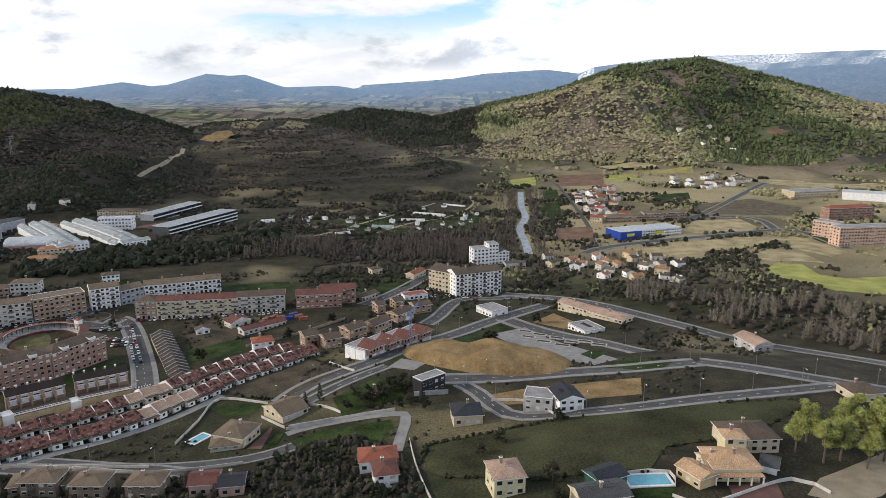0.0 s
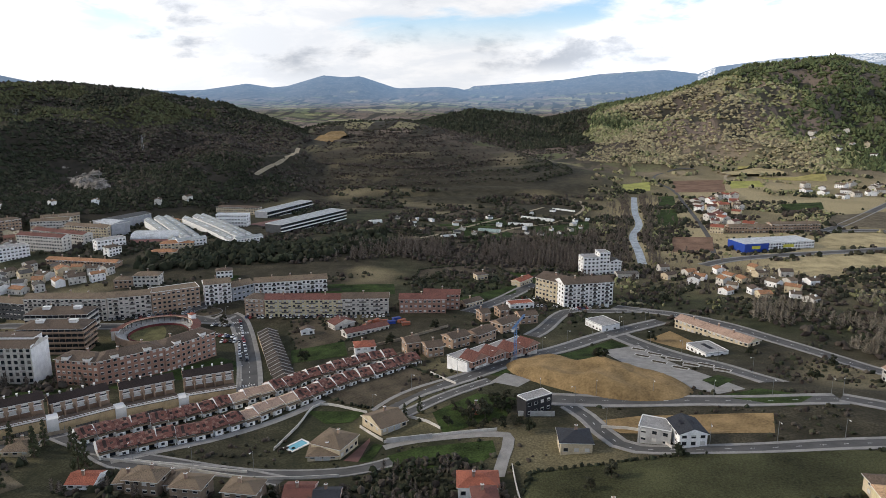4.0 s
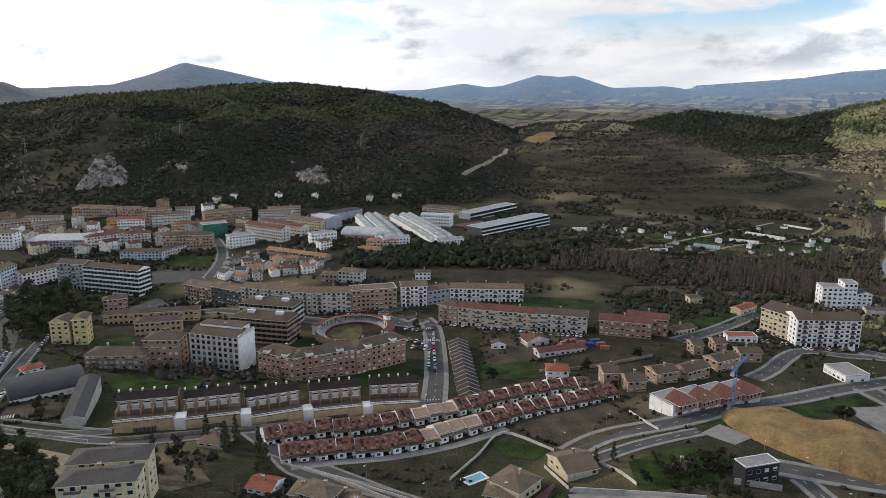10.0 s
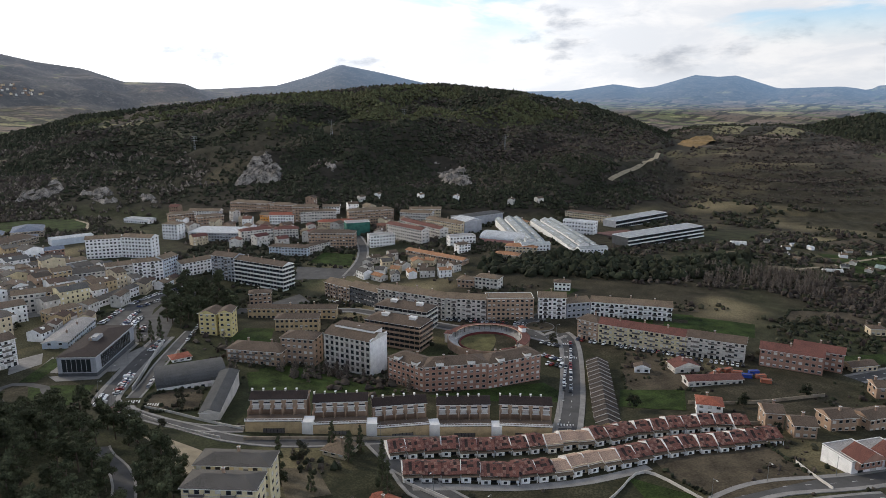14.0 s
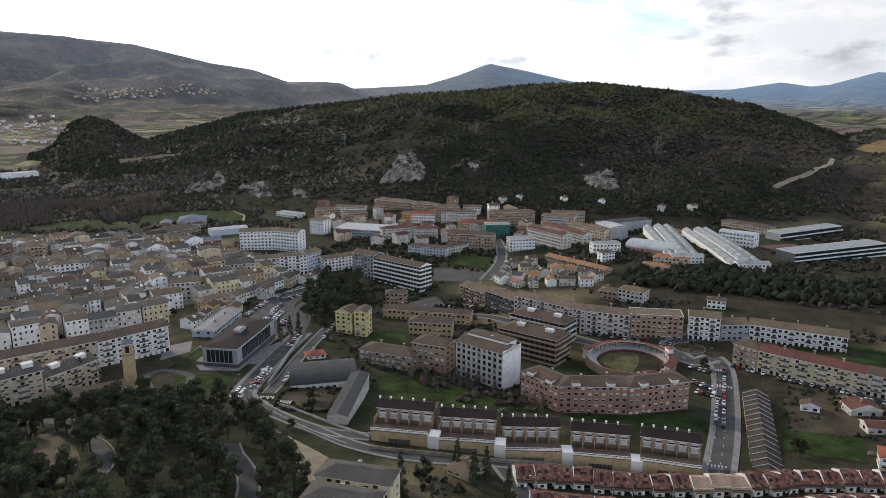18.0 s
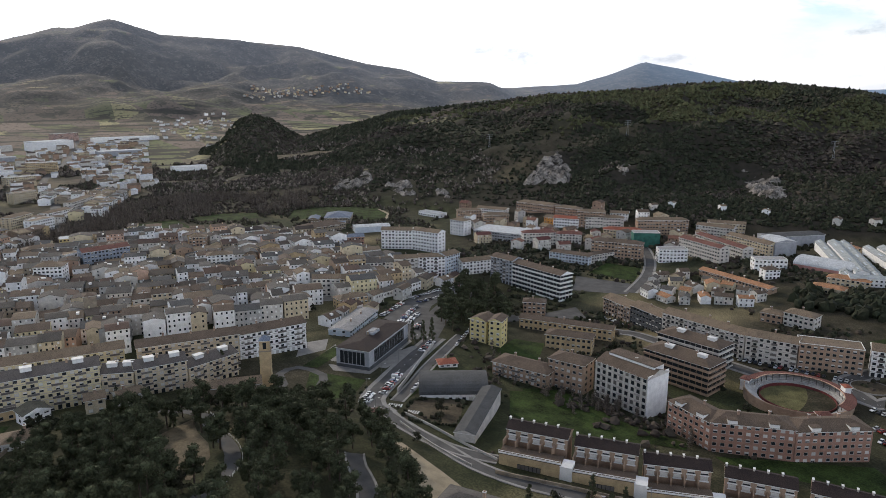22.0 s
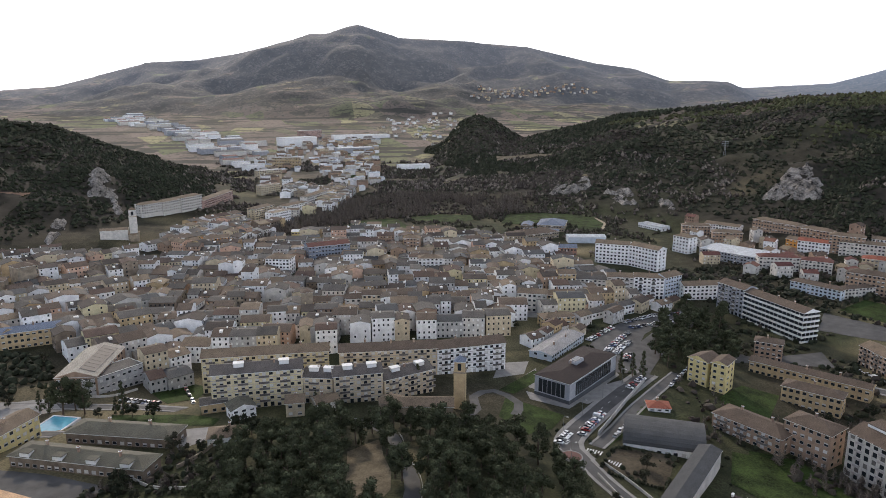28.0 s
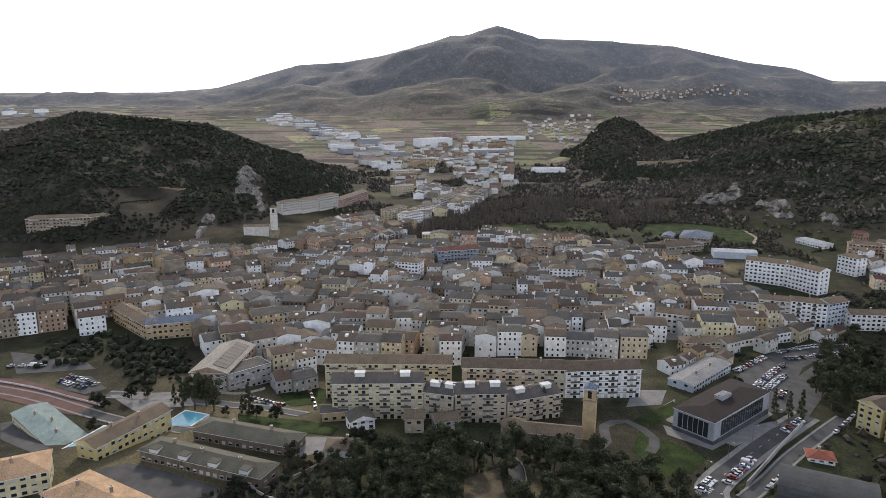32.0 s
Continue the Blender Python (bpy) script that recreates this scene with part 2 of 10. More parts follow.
# ---- materials ----
def material(name, colour, rough=0.8, metal=0.0, spread=0.12, scale=2.0, grime=0.25, bump=0.2, fine=14.0, island=0.0, objrand=0.0, spec=0.3):
    """A worn surface: colour varied by broad stains and fine grain."""
    m = bpy.data.materials.new(name)
    m.use_nodes = True
    nt = m.node_tree
    nd, ln = nt.nodes, nt.links
    b = nd["Principled BSDF"]
    b.inputs["Roughness"].default_value, b.inputs["Metallic"].default_value = rough, metal
    b.inputs["Specular IOR Level"].default_value = spec
    co = nd.new("ShaderNodeTexCoord")
    broad, grain = nd.new("ShaderNodeTexNoise"), nd.new("ShaderNodeTexNoise")
    broad.inputs["Scale"].default_value, broad.inputs["Detail"].default_value = 1.0 / max(scale, 1e-3), 5
    grain.inputs["Scale"].default_value, grain.inputs["Detail"].default_value = fine / max(scale, 1e-3), 3
    for n in (broad, grain):
        ln.new(co.outputs["Object"], n.inputs["Vector"])
    hsv = nd.new("ShaderNodeHueSaturation")
    hsv.inputs["Color"].default_value = (*colour, 1)
    add = nd.new("ShaderNodeMath")
    add.operation = "ADD"
    mr1, mr2 = nd.new("ShaderNodeMapRange"), nd.new("ShaderNodeMapRange")
    for mr, n, k in ((mr1, broad, grime), (mr2, grain, spread)):
        mr.inputs[1].default_value, mr.inputs[2].default_value = 0.3, 0.7
        mr.inputs[3].default_value, mr.inputs[4].default_value = -k, k * 0.6
        ln.new(n.outputs[0], mr.inputs[0])
    ln.new(mr1.outputs[0], add.inputs[0])
    ln.new(mr2.outputs[0], add.inputs[1])
    last = add
    if island or objrand:
        src = nd.new("ShaderNodeNewGeometry").outputs["Random Per Island"] if island else nd.new("ShaderNodeObjectInfo").outputs["Random"]
        k = island or objrand
        mr3, add2 = nd.new("ShaderNodeMapRange"), nd.new("ShaderNodeMath")
        mr3.inputs[3].default_value, mr3.inputs[4].default_value = -k, k
        ln.new(src, mr3.inputs[0])
        ln.new(last.outputs[0], add2.inputs[0])
        ln.new(mr3.outputs[0], add2.inputs[1])
        last = add2
        hu = nd.new("ShaderNodeMapRange")
        hu.inputs[3].default_value, hu.inputs[4].default_value = 0.5 - 0.05 * k, 0.5 + 0.05 * k
        ln.new(src, hu.inputs[0])
        ln.new(hu.outputs[0], hsv.inputs["Hue"])
    one = nd.new("ShaderNodeMath")
    one.operation = "ADD"
    one.inputs[1].default_value = 1.0
    ln.new(last.outputs[0], one.inputs[0])
    ln.new(one.outputs[0], hsv.inputs["Value"])
    ln.new(hsv.outputs[0], b.inputs["Base Color"])
    if bump:
        bp = nd.new("ShaderNodeBump")
        bp.inputs["Strength"].default_value, bp.inputs["Distance"].default_value = bump, 0.05 * scale
        ln.new(grain.outputs[0], bp.inputs["Height"])
        ln.new(bp.outputs[0], b.inputs["Normal"])
    return m


def land_material(name, air):
    m = bpy.data.materials.new(name)
    m.use_nodes = True
    nd, ln = m.node_tree.nodes, m.node_tree.links
    b = nd["Principled BSDF"]
    b.inputs["Roughness"].default_value, b.inputs["Specular IOR Level"].default_value = 0.95, 0.1
    at = nd.new("ShaderNodeAttribute")
    at.attribute_name = "cover"
    sp = nd.new("ShaderNodeSeparateColor")
    ln.new(at.outputs["Color"], sp.inputs[0])
    co = nd.new("ShaderNodeTexCoord")

    def tex(kind, scale, detail=5):
        n = nd.new(kind)
        n.inputs["Scale"].default_value = scale
        if kind == "ShaderNodeTexNoise":
            n.inputs["Detail"].default_value = detail
        ln.new(co.outputs["Object"], n.inputs["Vector"])
        return n

    def mix(fac, a, c2, kind="MIX"):
        n = nd.new("ShaderNodeMixRGB")
        n.blend_type = kind
        for i, v in enumerate((fac, a, c2)):
            if isinstance(v, tuple):
                n.inputs[i].default_value = (*v, 1)
            elif isinstance(v, float):
                n.inputs[i].default_value = v
            else:
                ln.new(v, n.inputs[i])
        return n.outputs[0]

    def ramp(src, lo, hi, a=(0, 0, 0), c2=(1, 1, 1)):
        n = nd.new("ShaderNodeValToRGB")
        e = n.color_ramp.elements
        e[0].position, e[1].position, e[0].color, e[1].color = lo, hi, (*a, 1), (*c2, 1)
        ln.new(src, n.inputs[0])
        return n.outputs[0]

    n_big, n_mid, n_fine = tex("ShaderNodeTexNoise", 0.012, 6), tex("ShaderNodeTexNoise", 0.10, 7), tex("ShaderNodeTexNoise", 1.2, 6)
    dry = ramp(n_mid.outputs[0], 0.33, 0.68, (0.034, 0.029, 0.020), (0.084, 0.070, 0.047))
    green = ramp(n_mid.outputs[0], 0.3, 0.7, (0.026, 0.033, 0.014), (0.066, 0.076, 0.032))
    c = mix(sp.outputs[1], dry, green)
    c = mix(ramp(n_fine.outputs[0], 0.42, 0.60, (0.72, 0.72, 0.72), (0, 0, 0)), c, (0.020, 0.022, 0.012))
    # bare earth, kept pale enough to carry the painted north-east sunlight
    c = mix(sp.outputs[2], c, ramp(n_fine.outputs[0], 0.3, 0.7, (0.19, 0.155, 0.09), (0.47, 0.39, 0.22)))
    scrub = ramp(n_mid.outputs[0], 0.3, 0.72, (0.022, 0.020, 0.015), (0.044, 0.038, 0.029))
    # far farmland: strips and patches of fields
    warp = nd.new("ShaderNodeMapping")
    warp.inputs["Rotation"].default_value, warp.inputs["Scale"].default_value = (0, 0, 0.5), (1.0, 2.2, 0.0)
    ln.new(co.outputs["Object"], warp.inputs["Vector"])
    vo = tex("ShaderNodeTexVoronoi", 0.0058)
    ln.new(warp.outputs[0], vo.inputs["Vector"])
    vo.inputs["Randomness"].default_value = 1.0
    hue = nd.new("ShaderNodeSeparateColor")
    ln.new(vo.outputs["Color"], hue.inputs[0])
    f1 = mix(ramp(hue.outputs[0], 0.40, 0.66), (0.150, 0.120, 0.096), (0.140, 0.155, 0.075))
    f1 = mix(ramp(hue.outputs[1], 0.76, 0.80), f1, (0.30, 0.275, 0.145))
    f1 = mix(ramp(hue.outputs[2], 0.55, 0.75), f1, (0.20, 0.155, 0.125))
    f1 = mix(ramp(n_mid.outputs[0], 0.55, 0.64), f1, (0.062, 0.060, 0.045))
    f1 = mix(ramp(n_big.outputs[0], 0.57, 0.60), f1, (0.055, 0.055, 0.042))
    lanes = nd.new("ShaderNodeMapping")          # hedges and banks across the valley
    lanes.inputs["Rotation"].default_value, lanes.inputs["Scale"].default_value = (0, 0, 0.12), (1.0, 0.16, 0.0)
    ln.new(co.outputs["Object"], lanes.inputs["Vector"])
    hedge_n = tex("ShaderNodeTexNoise", 0.022, 4)
    ln.new(lanes.outputs[0], hedge_n.inputs["Vector"])
    f1 = mix(ramp(hedge_n.outputs[0], 0.53, 0.57), f1, (0.050, 0.047, 0.038))
    pos = nd.new("ShaderNodeVectorMath")
    pos.operation = "DISTANCE"
    ln.new(co.outputs["Object"], pos.inputs[0])
    pos.inputs[1].default_value = (CX, CY, 0)
    far = nd.new("ShaderNodeMapRange")
    far.inputs[1].default_value, far.inputs[2].default_value = 1150, 1500
    ln.new(pos.outputs["Value"], far.inputs[0])
    c = mix(far.outputs[0], c, f1)
    # mountain scrub and rock
    n_rock = tex("ShaderNodeTexNoise", 0.030, 9)
    n_rock.inputs["Roughness"].default_value = 0.66
    mt = ramp(n_big.outputs[0], 0.36, 0.64, (0.060, 0.060, 0.056), (0.120, 0.108, 0.098))
    mt = mix(ramp(n_rock.outputs[0], 0.50, 0.60), mt, (0.145, 0.132, 0.120))
    mt = mix(ramp(n_mid.outputs[0], 0.42, 0.62), mt, (0.062, 0.066, 0.062))
    c = mix(at.outputs["Alpha"], c, mt)
    c = mix(sp.outputs[0], c, scrub)
    if air:          # bare pale limestone where the range breaks off steeply
        geo, sn = nd.new("ShaderNodeNewGeometry"), nd.new("ShaderNodeSeparateXYZ")
        ln.new(geo.outputs["True Normal"], sn.inputs[0])
        steep = ramp(sn.outputs[2], 0.76, 0.84, (1, 1, 1), (0, 0, 0))
        sx_ = nd.new("ShaderNodeSeparateXYZ")
        ln.new(co.outputs["Object"], sx_.inputs[0])
        east = nd.new("ShaderNodeMapRange")
        east.inputs[1].default_value, east.inputs[2].default_value = -800, -500
        ln.new(sx_.outputs[0], east.inputs[0])
        steep = mix(east.outputs[0], (0, 0, 0), steep)
        c = mix(steep, c, ramp(n_mid.outputs[0], 0.40, 0.56, (0.12, 0.12, 0.12), (0.72, 0.66, 0.56)))
    ln.new(c, b.inputs["Base Color"])
    if air:          # haze painted on as emission that grows with distance; no air is modelled
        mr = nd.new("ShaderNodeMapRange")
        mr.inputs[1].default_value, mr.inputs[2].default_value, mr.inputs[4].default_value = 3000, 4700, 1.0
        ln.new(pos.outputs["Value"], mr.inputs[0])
        north = nd.new("ShaderNodeMapRange")          # northern ranges, in truth many times farther off, get a bluer painted haze
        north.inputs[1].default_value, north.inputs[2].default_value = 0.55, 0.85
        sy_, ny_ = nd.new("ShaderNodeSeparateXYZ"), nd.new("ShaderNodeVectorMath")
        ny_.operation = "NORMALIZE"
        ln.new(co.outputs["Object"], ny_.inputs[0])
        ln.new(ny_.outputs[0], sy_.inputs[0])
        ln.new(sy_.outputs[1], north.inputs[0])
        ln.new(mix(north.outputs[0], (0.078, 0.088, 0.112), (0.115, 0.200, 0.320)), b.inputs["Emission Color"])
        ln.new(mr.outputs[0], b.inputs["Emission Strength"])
    bp = nd.new("ShaderNodeBump")
    bp.inputs["Strength"].default_value, bp.inputs["Distance"].default_value = 0.5, 1.5
    ln.new(n_mid.outputs[0], bp.inputs["Height"])
    ln.new(bp.outputs[0], b.inputs["Normal"])
    return m


M_LAND = land_material("land", False)
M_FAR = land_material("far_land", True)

def plain(name, colour, rough=0.5, metal=0.0, spec=0.5):
    m = bpy.data.materials.new(name)
    m.use_nodes = True
    b = m.node_tree.nodes["Principled BSDF"]
    b.inputs["Base Color"].default_value = (*colour, 1)
    b.inputs["Roughness"].default_value, b.inputs["Metallic"].default_value = rough, metal
    b.inputs["Specular IOR Level"].default_value = spec
    return m


WALLS = {k: material("wall_" + k, c, 0.85, scale=3.0, grime=g * 1.3, spread=0.15, bump=0.15, fine=9, island=0.12) for k, c, g in (
    ("white", (0.82, 0.81, 0.79), 0.12), ("cream", (0.55, 0.46, 0.32), 0.16), ("pale", (0.56, 0.53, 0.48), 0.18), ("grey", (0.33, 0.34, 0.36), 0.14),
    ("darkgrey", (0.07, 0.075, 0.08), 0.2), ("brick", (0.34, 0.235, 0.165), 0.16), ("redbrick", (0.34, 0.195, 0.145), 0.16), ("yellow", (0.60, 0.50, 0.24), 0.12),
    ("ochre", (0.47, 0.35, 0.20), 0.18), ("orange", (0.62, 0.28, 0.07), 0.12), ("stone", (0.30, 0.245, 0.18), 0.28), ("concrete", (0.42, 0.41, 0.39), 0.22),
    ("black", (0.025, 0.025, 0.028), 0.25), ("red", (0.36, 0.12, 0.07), 0.2), ("darkred", (0.14, 0.035, 0.035), 0.2), ("bluish", (0.50, 0.55, 0.60), 0.12), ("pinkwall", (0.46, 0.30, 0.25), 0.16),
    ("pink", (0.50, 0.25, 0.22), 0.14), ("green", (0.04, 0.14, 0.11), 0.25), ("darkgreen", (0.03, 0.09, 0.07), 0.15), ("bluegrey", (0.24, 0.27, 0.32), 0.14), ("salmon", (0.60, 0.40, 0.29), 0.16), ("ivory", (0.62, 0.54, 0.34), 0.14), ("umber", (0.20, 0.155, 0.115), 0.3))}
ROOFS = {k: material("roof_" + k, c, 0.9, scale=5.0, grime=0.20, spread=0.55, bump=0.6, fine=16, island=0.36) for k, c in (
    ("brown", (0.118, 0.085, 0.062)), ("tan", (0.181, 0.133, 0.091)), ("slatebrown", (0.105, 0.092, 0.084)), ("oldtile", (0.065, 0.051, 0.042)), ("oldgrey", (0.076, 0.068, 0.059)), ("oldred", (0.09, 0.056, 0.043)), ("redbrown", (0.153, 0.063, 0.05)), ("redtile", (0.30, 0.095, 0.060)),
    ("orange", (0.36, 0.18, 0.095)), ("pink", (0.40, 0.27, 0.20)), ("grey2", (0.104, 0.094, 0.083)), ("greengrey", (0.125, 0.115, 0.085)), ("sand", (0.50, 0.32, 0.19)),
    ("slate", (0.035, 0.038, 0.045)), ("darkbrown", (0.030, 0.020, 0.018)), ("flatgrey", (0.30, 0.29, 0.28)), ("flatwhite", (0.50, 0.52, 0.53)), ("flatpale", (0.36, 0.38, 0.39)),
    ("metal", (0.072, 0.074, 0.074)), ("torn", (0.24, 0.13, 0.10)), ("palegreen", (0.27, 0.34, 0.31)), ("bluegrey", (0.16, 0.19, 0.24)), ("solar", (0.36, 0.325, 0.27)))}
M_GLASS = plain("window_glass", (0.02, 0.024, 0.028), 0.12, 0.0, 0.6)
M_FRAME = plain("window_frame", (0.40, 0.38, 0.35), 0.6)
M_SHUT = material("roller_shutter", (0.58, 0.56, 0.52), 0.7, scale=0.6, grime=0.15, objrand=0.15)
M_RAIL = material("balcony_rail", (0.13, 0.115, 0.105), 0.7, scale=0.8, objrand=0.3)
M_SLAB = material("balcony_slab", (0.44, 0.41, 0.37), 0.85, scale=1.0)
M_TRIM = material("white_trim", (0.74, 0.73, 0.70), 0.7, scale=1.5, grime=0.12)
M_BAND = material("balcony_band", (0.72, 0.70, 0.66), 0.75, scale=3, grime=0.12)
M_PANEL = plain("solar_panel", (0.020, 0.020, 0.026), 0.6, 0.0, 0.15)
M_DOOR = material("garage_door", (0.52, 0.51, 0.48), 0.6, scale=0.7)
M_CHIM = material("chimney", (0.33, 0.23, 0.17), 0.9, scale=0.7, objrand=0.2)
M_BLUE = material("blue_panel", (0.02, 0.06, 0.32), 0.5, scale=5, grime=0.1)
M_YELL = plain("yellow_sign", (0.6, 0.55, 0.05), 0.5)

# ---- land ----
def mesh_from(name, verts, faces, material, smooth=False):
    me = bpy.data.meshes.new(name)
    verts, faces = np.asarray(verts, np.float32), np.asarray(faces, np.int32)
    n = faces.shape[1]
    me.vertices.add(len(verts))
    me.vertices.foreach_set("co", verts.ravel())
    me.loops.add(faces.size)
    me.loops.foreach_set("vertex_index", faces.ravel())
    me.polygons.add(len(faces))
    me.polygons.foreach_set("loop_start", np.arange(0, faces.size, n, dtype=np.int32))
    me.polygons.foreach_set("use_smooth", np.full(len(faces), smooth))
    me.update(calc_edges=True)
    me.materials.append(material)
    return me


azs = np.radians(np.concatenate([np.arange(-52, 138, 0.4), np.arange(138, 308, 5.0)]))
radii = [0.0, 6.0]
while radii[-1] < 4880:
    radii.append(radii[-1] + max(5.0, 0.0125 * radii[-1]))
radii = np.array(radii)
A, Rr = np.meshgrid(azs, radii)
GX, GY = CX - np.sin(A) * Rr, CY + np.cos(A) * Rr
GZ = lie(GX, GY)
nr, na = A.shape
idx = np.arange(nr * na).reshape(nr, na)
nxt = np.roll(idx, -1, axis=1)
ring_far = int(np.argmax(radii > 3050))
quads = np.stack([idx[:-1], nxt[:-1], nxt[1:], idx[1:]], -1)
ALL = np.stack([GX, GY, GZ], -1).reshape(-1, 3)
land = mesh_from("ground", ALL, quads[:ring_far].reshape(-1, 4)[:, ::-1], M_LAND, True)
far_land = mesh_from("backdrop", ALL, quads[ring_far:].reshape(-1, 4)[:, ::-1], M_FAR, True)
# what covers the land: r woodland, g grass, b bare earth and painted sunlight
az_d = np.degrees(np.where(A > math.pi, A - 2 * math.pi, A))
patch = fbm(GX, GY, 120, 4, 21)
slope_g = np.hypot(lie(GX + 15, GY) - lie(GX - 15, GY), lie(GX, GY + 15) - lie(GX, GY - 15)) / 30
wood = np.clip((slope_g - 0.05) / 0.06, 0, 1) * np.clip((Rr - 700) / 90, 0, 1) * np.clip((GZ - 8) / 8, 0, 1)
wood = np.clip(wood * (1.05 + 0.5 * patch), 0, 1) * (Rr < 2400) * np.clip(1.3 + 2.0 * fbm(GX, GY, 150, 4, 77), 0.5, 1)
sunny = np.clip((-3 - az_d + 6 * fbm(GX, GY, 160, 3, 64)) / 10, 0, 1) * (az_d > -60)          # dry north-east slopes and fields, paled further to paint sunlight into the ground
grass = np.clip(0.30 + 1.1 * fbm(GX, GY, 90, 4, 33), 0, 1)
bare = np.clip(1.1 * (fbm(GX, GY, 70, 4, 47) - 0.20), 0, 1)
# the painted sunlight goes in as extra bare, pale ground
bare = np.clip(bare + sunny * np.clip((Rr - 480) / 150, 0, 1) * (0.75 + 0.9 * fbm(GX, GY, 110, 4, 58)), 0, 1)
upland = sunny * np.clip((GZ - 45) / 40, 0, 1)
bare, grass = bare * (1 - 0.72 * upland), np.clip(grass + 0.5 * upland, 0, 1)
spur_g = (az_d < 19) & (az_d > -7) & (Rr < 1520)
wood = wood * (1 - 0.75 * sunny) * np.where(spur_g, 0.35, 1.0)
grass = np.where(spur_g & (Rr > 800), grass * 0.12, grass)
rocky = np.clip((Rr - 2500) / 500, 0, 1) * np.clip((slope_g - 0.12) / 0.07, 0, 1)
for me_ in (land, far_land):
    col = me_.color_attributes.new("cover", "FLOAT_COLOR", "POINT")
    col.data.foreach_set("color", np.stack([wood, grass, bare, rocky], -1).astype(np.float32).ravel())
ground = tagged(new("ground", land), "valley floor with grass, brown scrub and wooded hills", "ground", kind="structure")

tagged(new("backdrop", far_land), "far mountain ranges and farmland with haze painted as glow", "backdrop", kind="structure")

# ---- routes and plots on the land: x, y ----
ROUTE_AVENUE = [(-72, 291), (-67, 302), (-59, 312), (-40, 327), (-27, 343), (-6, 377), (21, 415), (43, 438), (71, 463)]
ROUTE_SIDE_LANE = [(-62, 287), (-49, 302), (-36, 314), (-27, 322)]
ROUTE_PARKING_ROAD = [(40, 431), (53, 412), (71, 387), (87, 367), (100, 329)]
ROUTE_CROSS_ROAD = [(-4, 300), (4, 300), (25, 300), (56, 301), (86, 298), (117, 302)]
ROUTE_LONG_ROAD = [(118, 304), (142, 291), (162, 281), (185, 272), (211, 264)]
ROUTE_FIELD_ROAD = [(8, 294), (15, 283), (22, 266), (32, 253), (65, 251), (105, 258), (142, 266), (170, 275)]
ROUTE_RIVER_ROAD = [(45, 502), (82, 482), (106, 457), (126, 430), (149, 403), (167, 380), (189, 358), (220, 326), (244, 308)]
ROUTE_RIVER_ROAD_WEST = [(-55, 465), (-38, 500), (-20, 545), (-11, 560)]
ROUTE_RIVER_ROAD_MID = [(-11, 418), (-3, 437), (6, 468), (15, 485), (34, 486), (58, 491), (75, 486)]
ROUTE_TOWN_STREET = [(-142, 311), (-160, 351), (-177, 385), (-194, 416), (-206, 434), (-214, 440)]
ROUTE_RING_STREET = [(-214, 440), (-218, 427), (-231, 431), (-241, 439), (-241, 460), (-232, 477), (-216, 478), (-181, 464), (-155, 460)]
ROUTE_HOUSE_STREET = [(-308, 205), (-289, 206), (-269, 210), (-245, 214), (-224, 226), (-206, 245), (-186, 272), (-171, 293), (-153, 311), (-143, 320)]
ROUTE_LOWER_ROAD = [(-199, 252), (-179, 243), (-160, 233), (-145, 233), (-131, 234), (-113, 234), (-93, 229)]
ROUTE_ROW_LANE = [(-163, 234), (-149, 247), (-136, 258), (-121, 275), (-112, 288), (-103, 304)]
ROUTE_CULTURE_STREET = [(-305, 204), (-323, 205), (-351, 230), (-374, 255), (-392, 276)]
ROUTE_OLD_ROAD = [(-305, 204), (-292, 206), (-273, 209), (-257, 216), (-247, 225)]
ROUTE_SHED_LANE = [(-317, 215), (-333, 231), (-351, 248), (-369, 268), (-391, 293)]
ROUTE_GREEN_PATH = [(-63, 258), (-51, 263), (-21, 266), (-15, 262), (-16, 247), (-17, 234)]
ROUTE_BOTTOM_ROAD = [(-177, 242), (-145, 238), (-111, 234), (-81, 236), (-67, 240), (-57, 246)]
ROUTE_HILL_TRACK = [(-448, 1217), (-415, 1097), (-409, 984), (-406, 934)]
ROUTE_HILL_TRACK_LOW = [(-436, 874), (-456, 897), (-488, 907)]
ROUTE_RIVER = [(114, 1022), (102, 898), (98, 820), (85, 759), (84, 698), (82, 650)]
ROUTE_SCHOOL_ROAD = [(-424, -130), (-414, -101), (-400, -74), (-373, -27), (-362, -5)]
ROUTE_PLAZA_ROAD = [(-417, -66), (-413, -36), (-403, 4), (-399, 21), (-386, 40)]
ROUTE_MONASTERY_ROAD = [(-697, -263), (-718, -227), (-741, -201), (-766, -188), (-786, -208), (-799, -220)]
ROUTE_MAIN_ROAD = [(-892, 79), (-986, 81), (-1105, 81), (-1230, 69), (-1371, 68), (-1483, 84), (-1619, 107), (-1843, 129), (-2121, 152)]
ROUTE_CANYON = [(-619, 99), (-670, 110), (-706, 125)]
ROUTE_PARK_LOOP = [(-345, 116), (-337, 126), (-326, 131), (-312, 131), (-298, 131), (-280, 132), (-263, 129), (-249, 119), (-238, 110)]
ROUTE_CHAPEL_LANE = [(-347, 165), (-359, 174), (-374, 176), (-381, 188), (-365, 196), (-351, 190)]
ROUTE_BOTTOM_LANE = [(-264, 173), (-252, 169), (-239, 167), (-225, 162), (-205, 150)]
ROUTE_UPPER_ROAD = [(-431, 469), (-458, 513), (-491, 549), (-529, 579)]
ROUTE_BACK_STREET = [(-372, 382), (-358, 399), (-318, 405), (-285, 411), (-259, 413)]
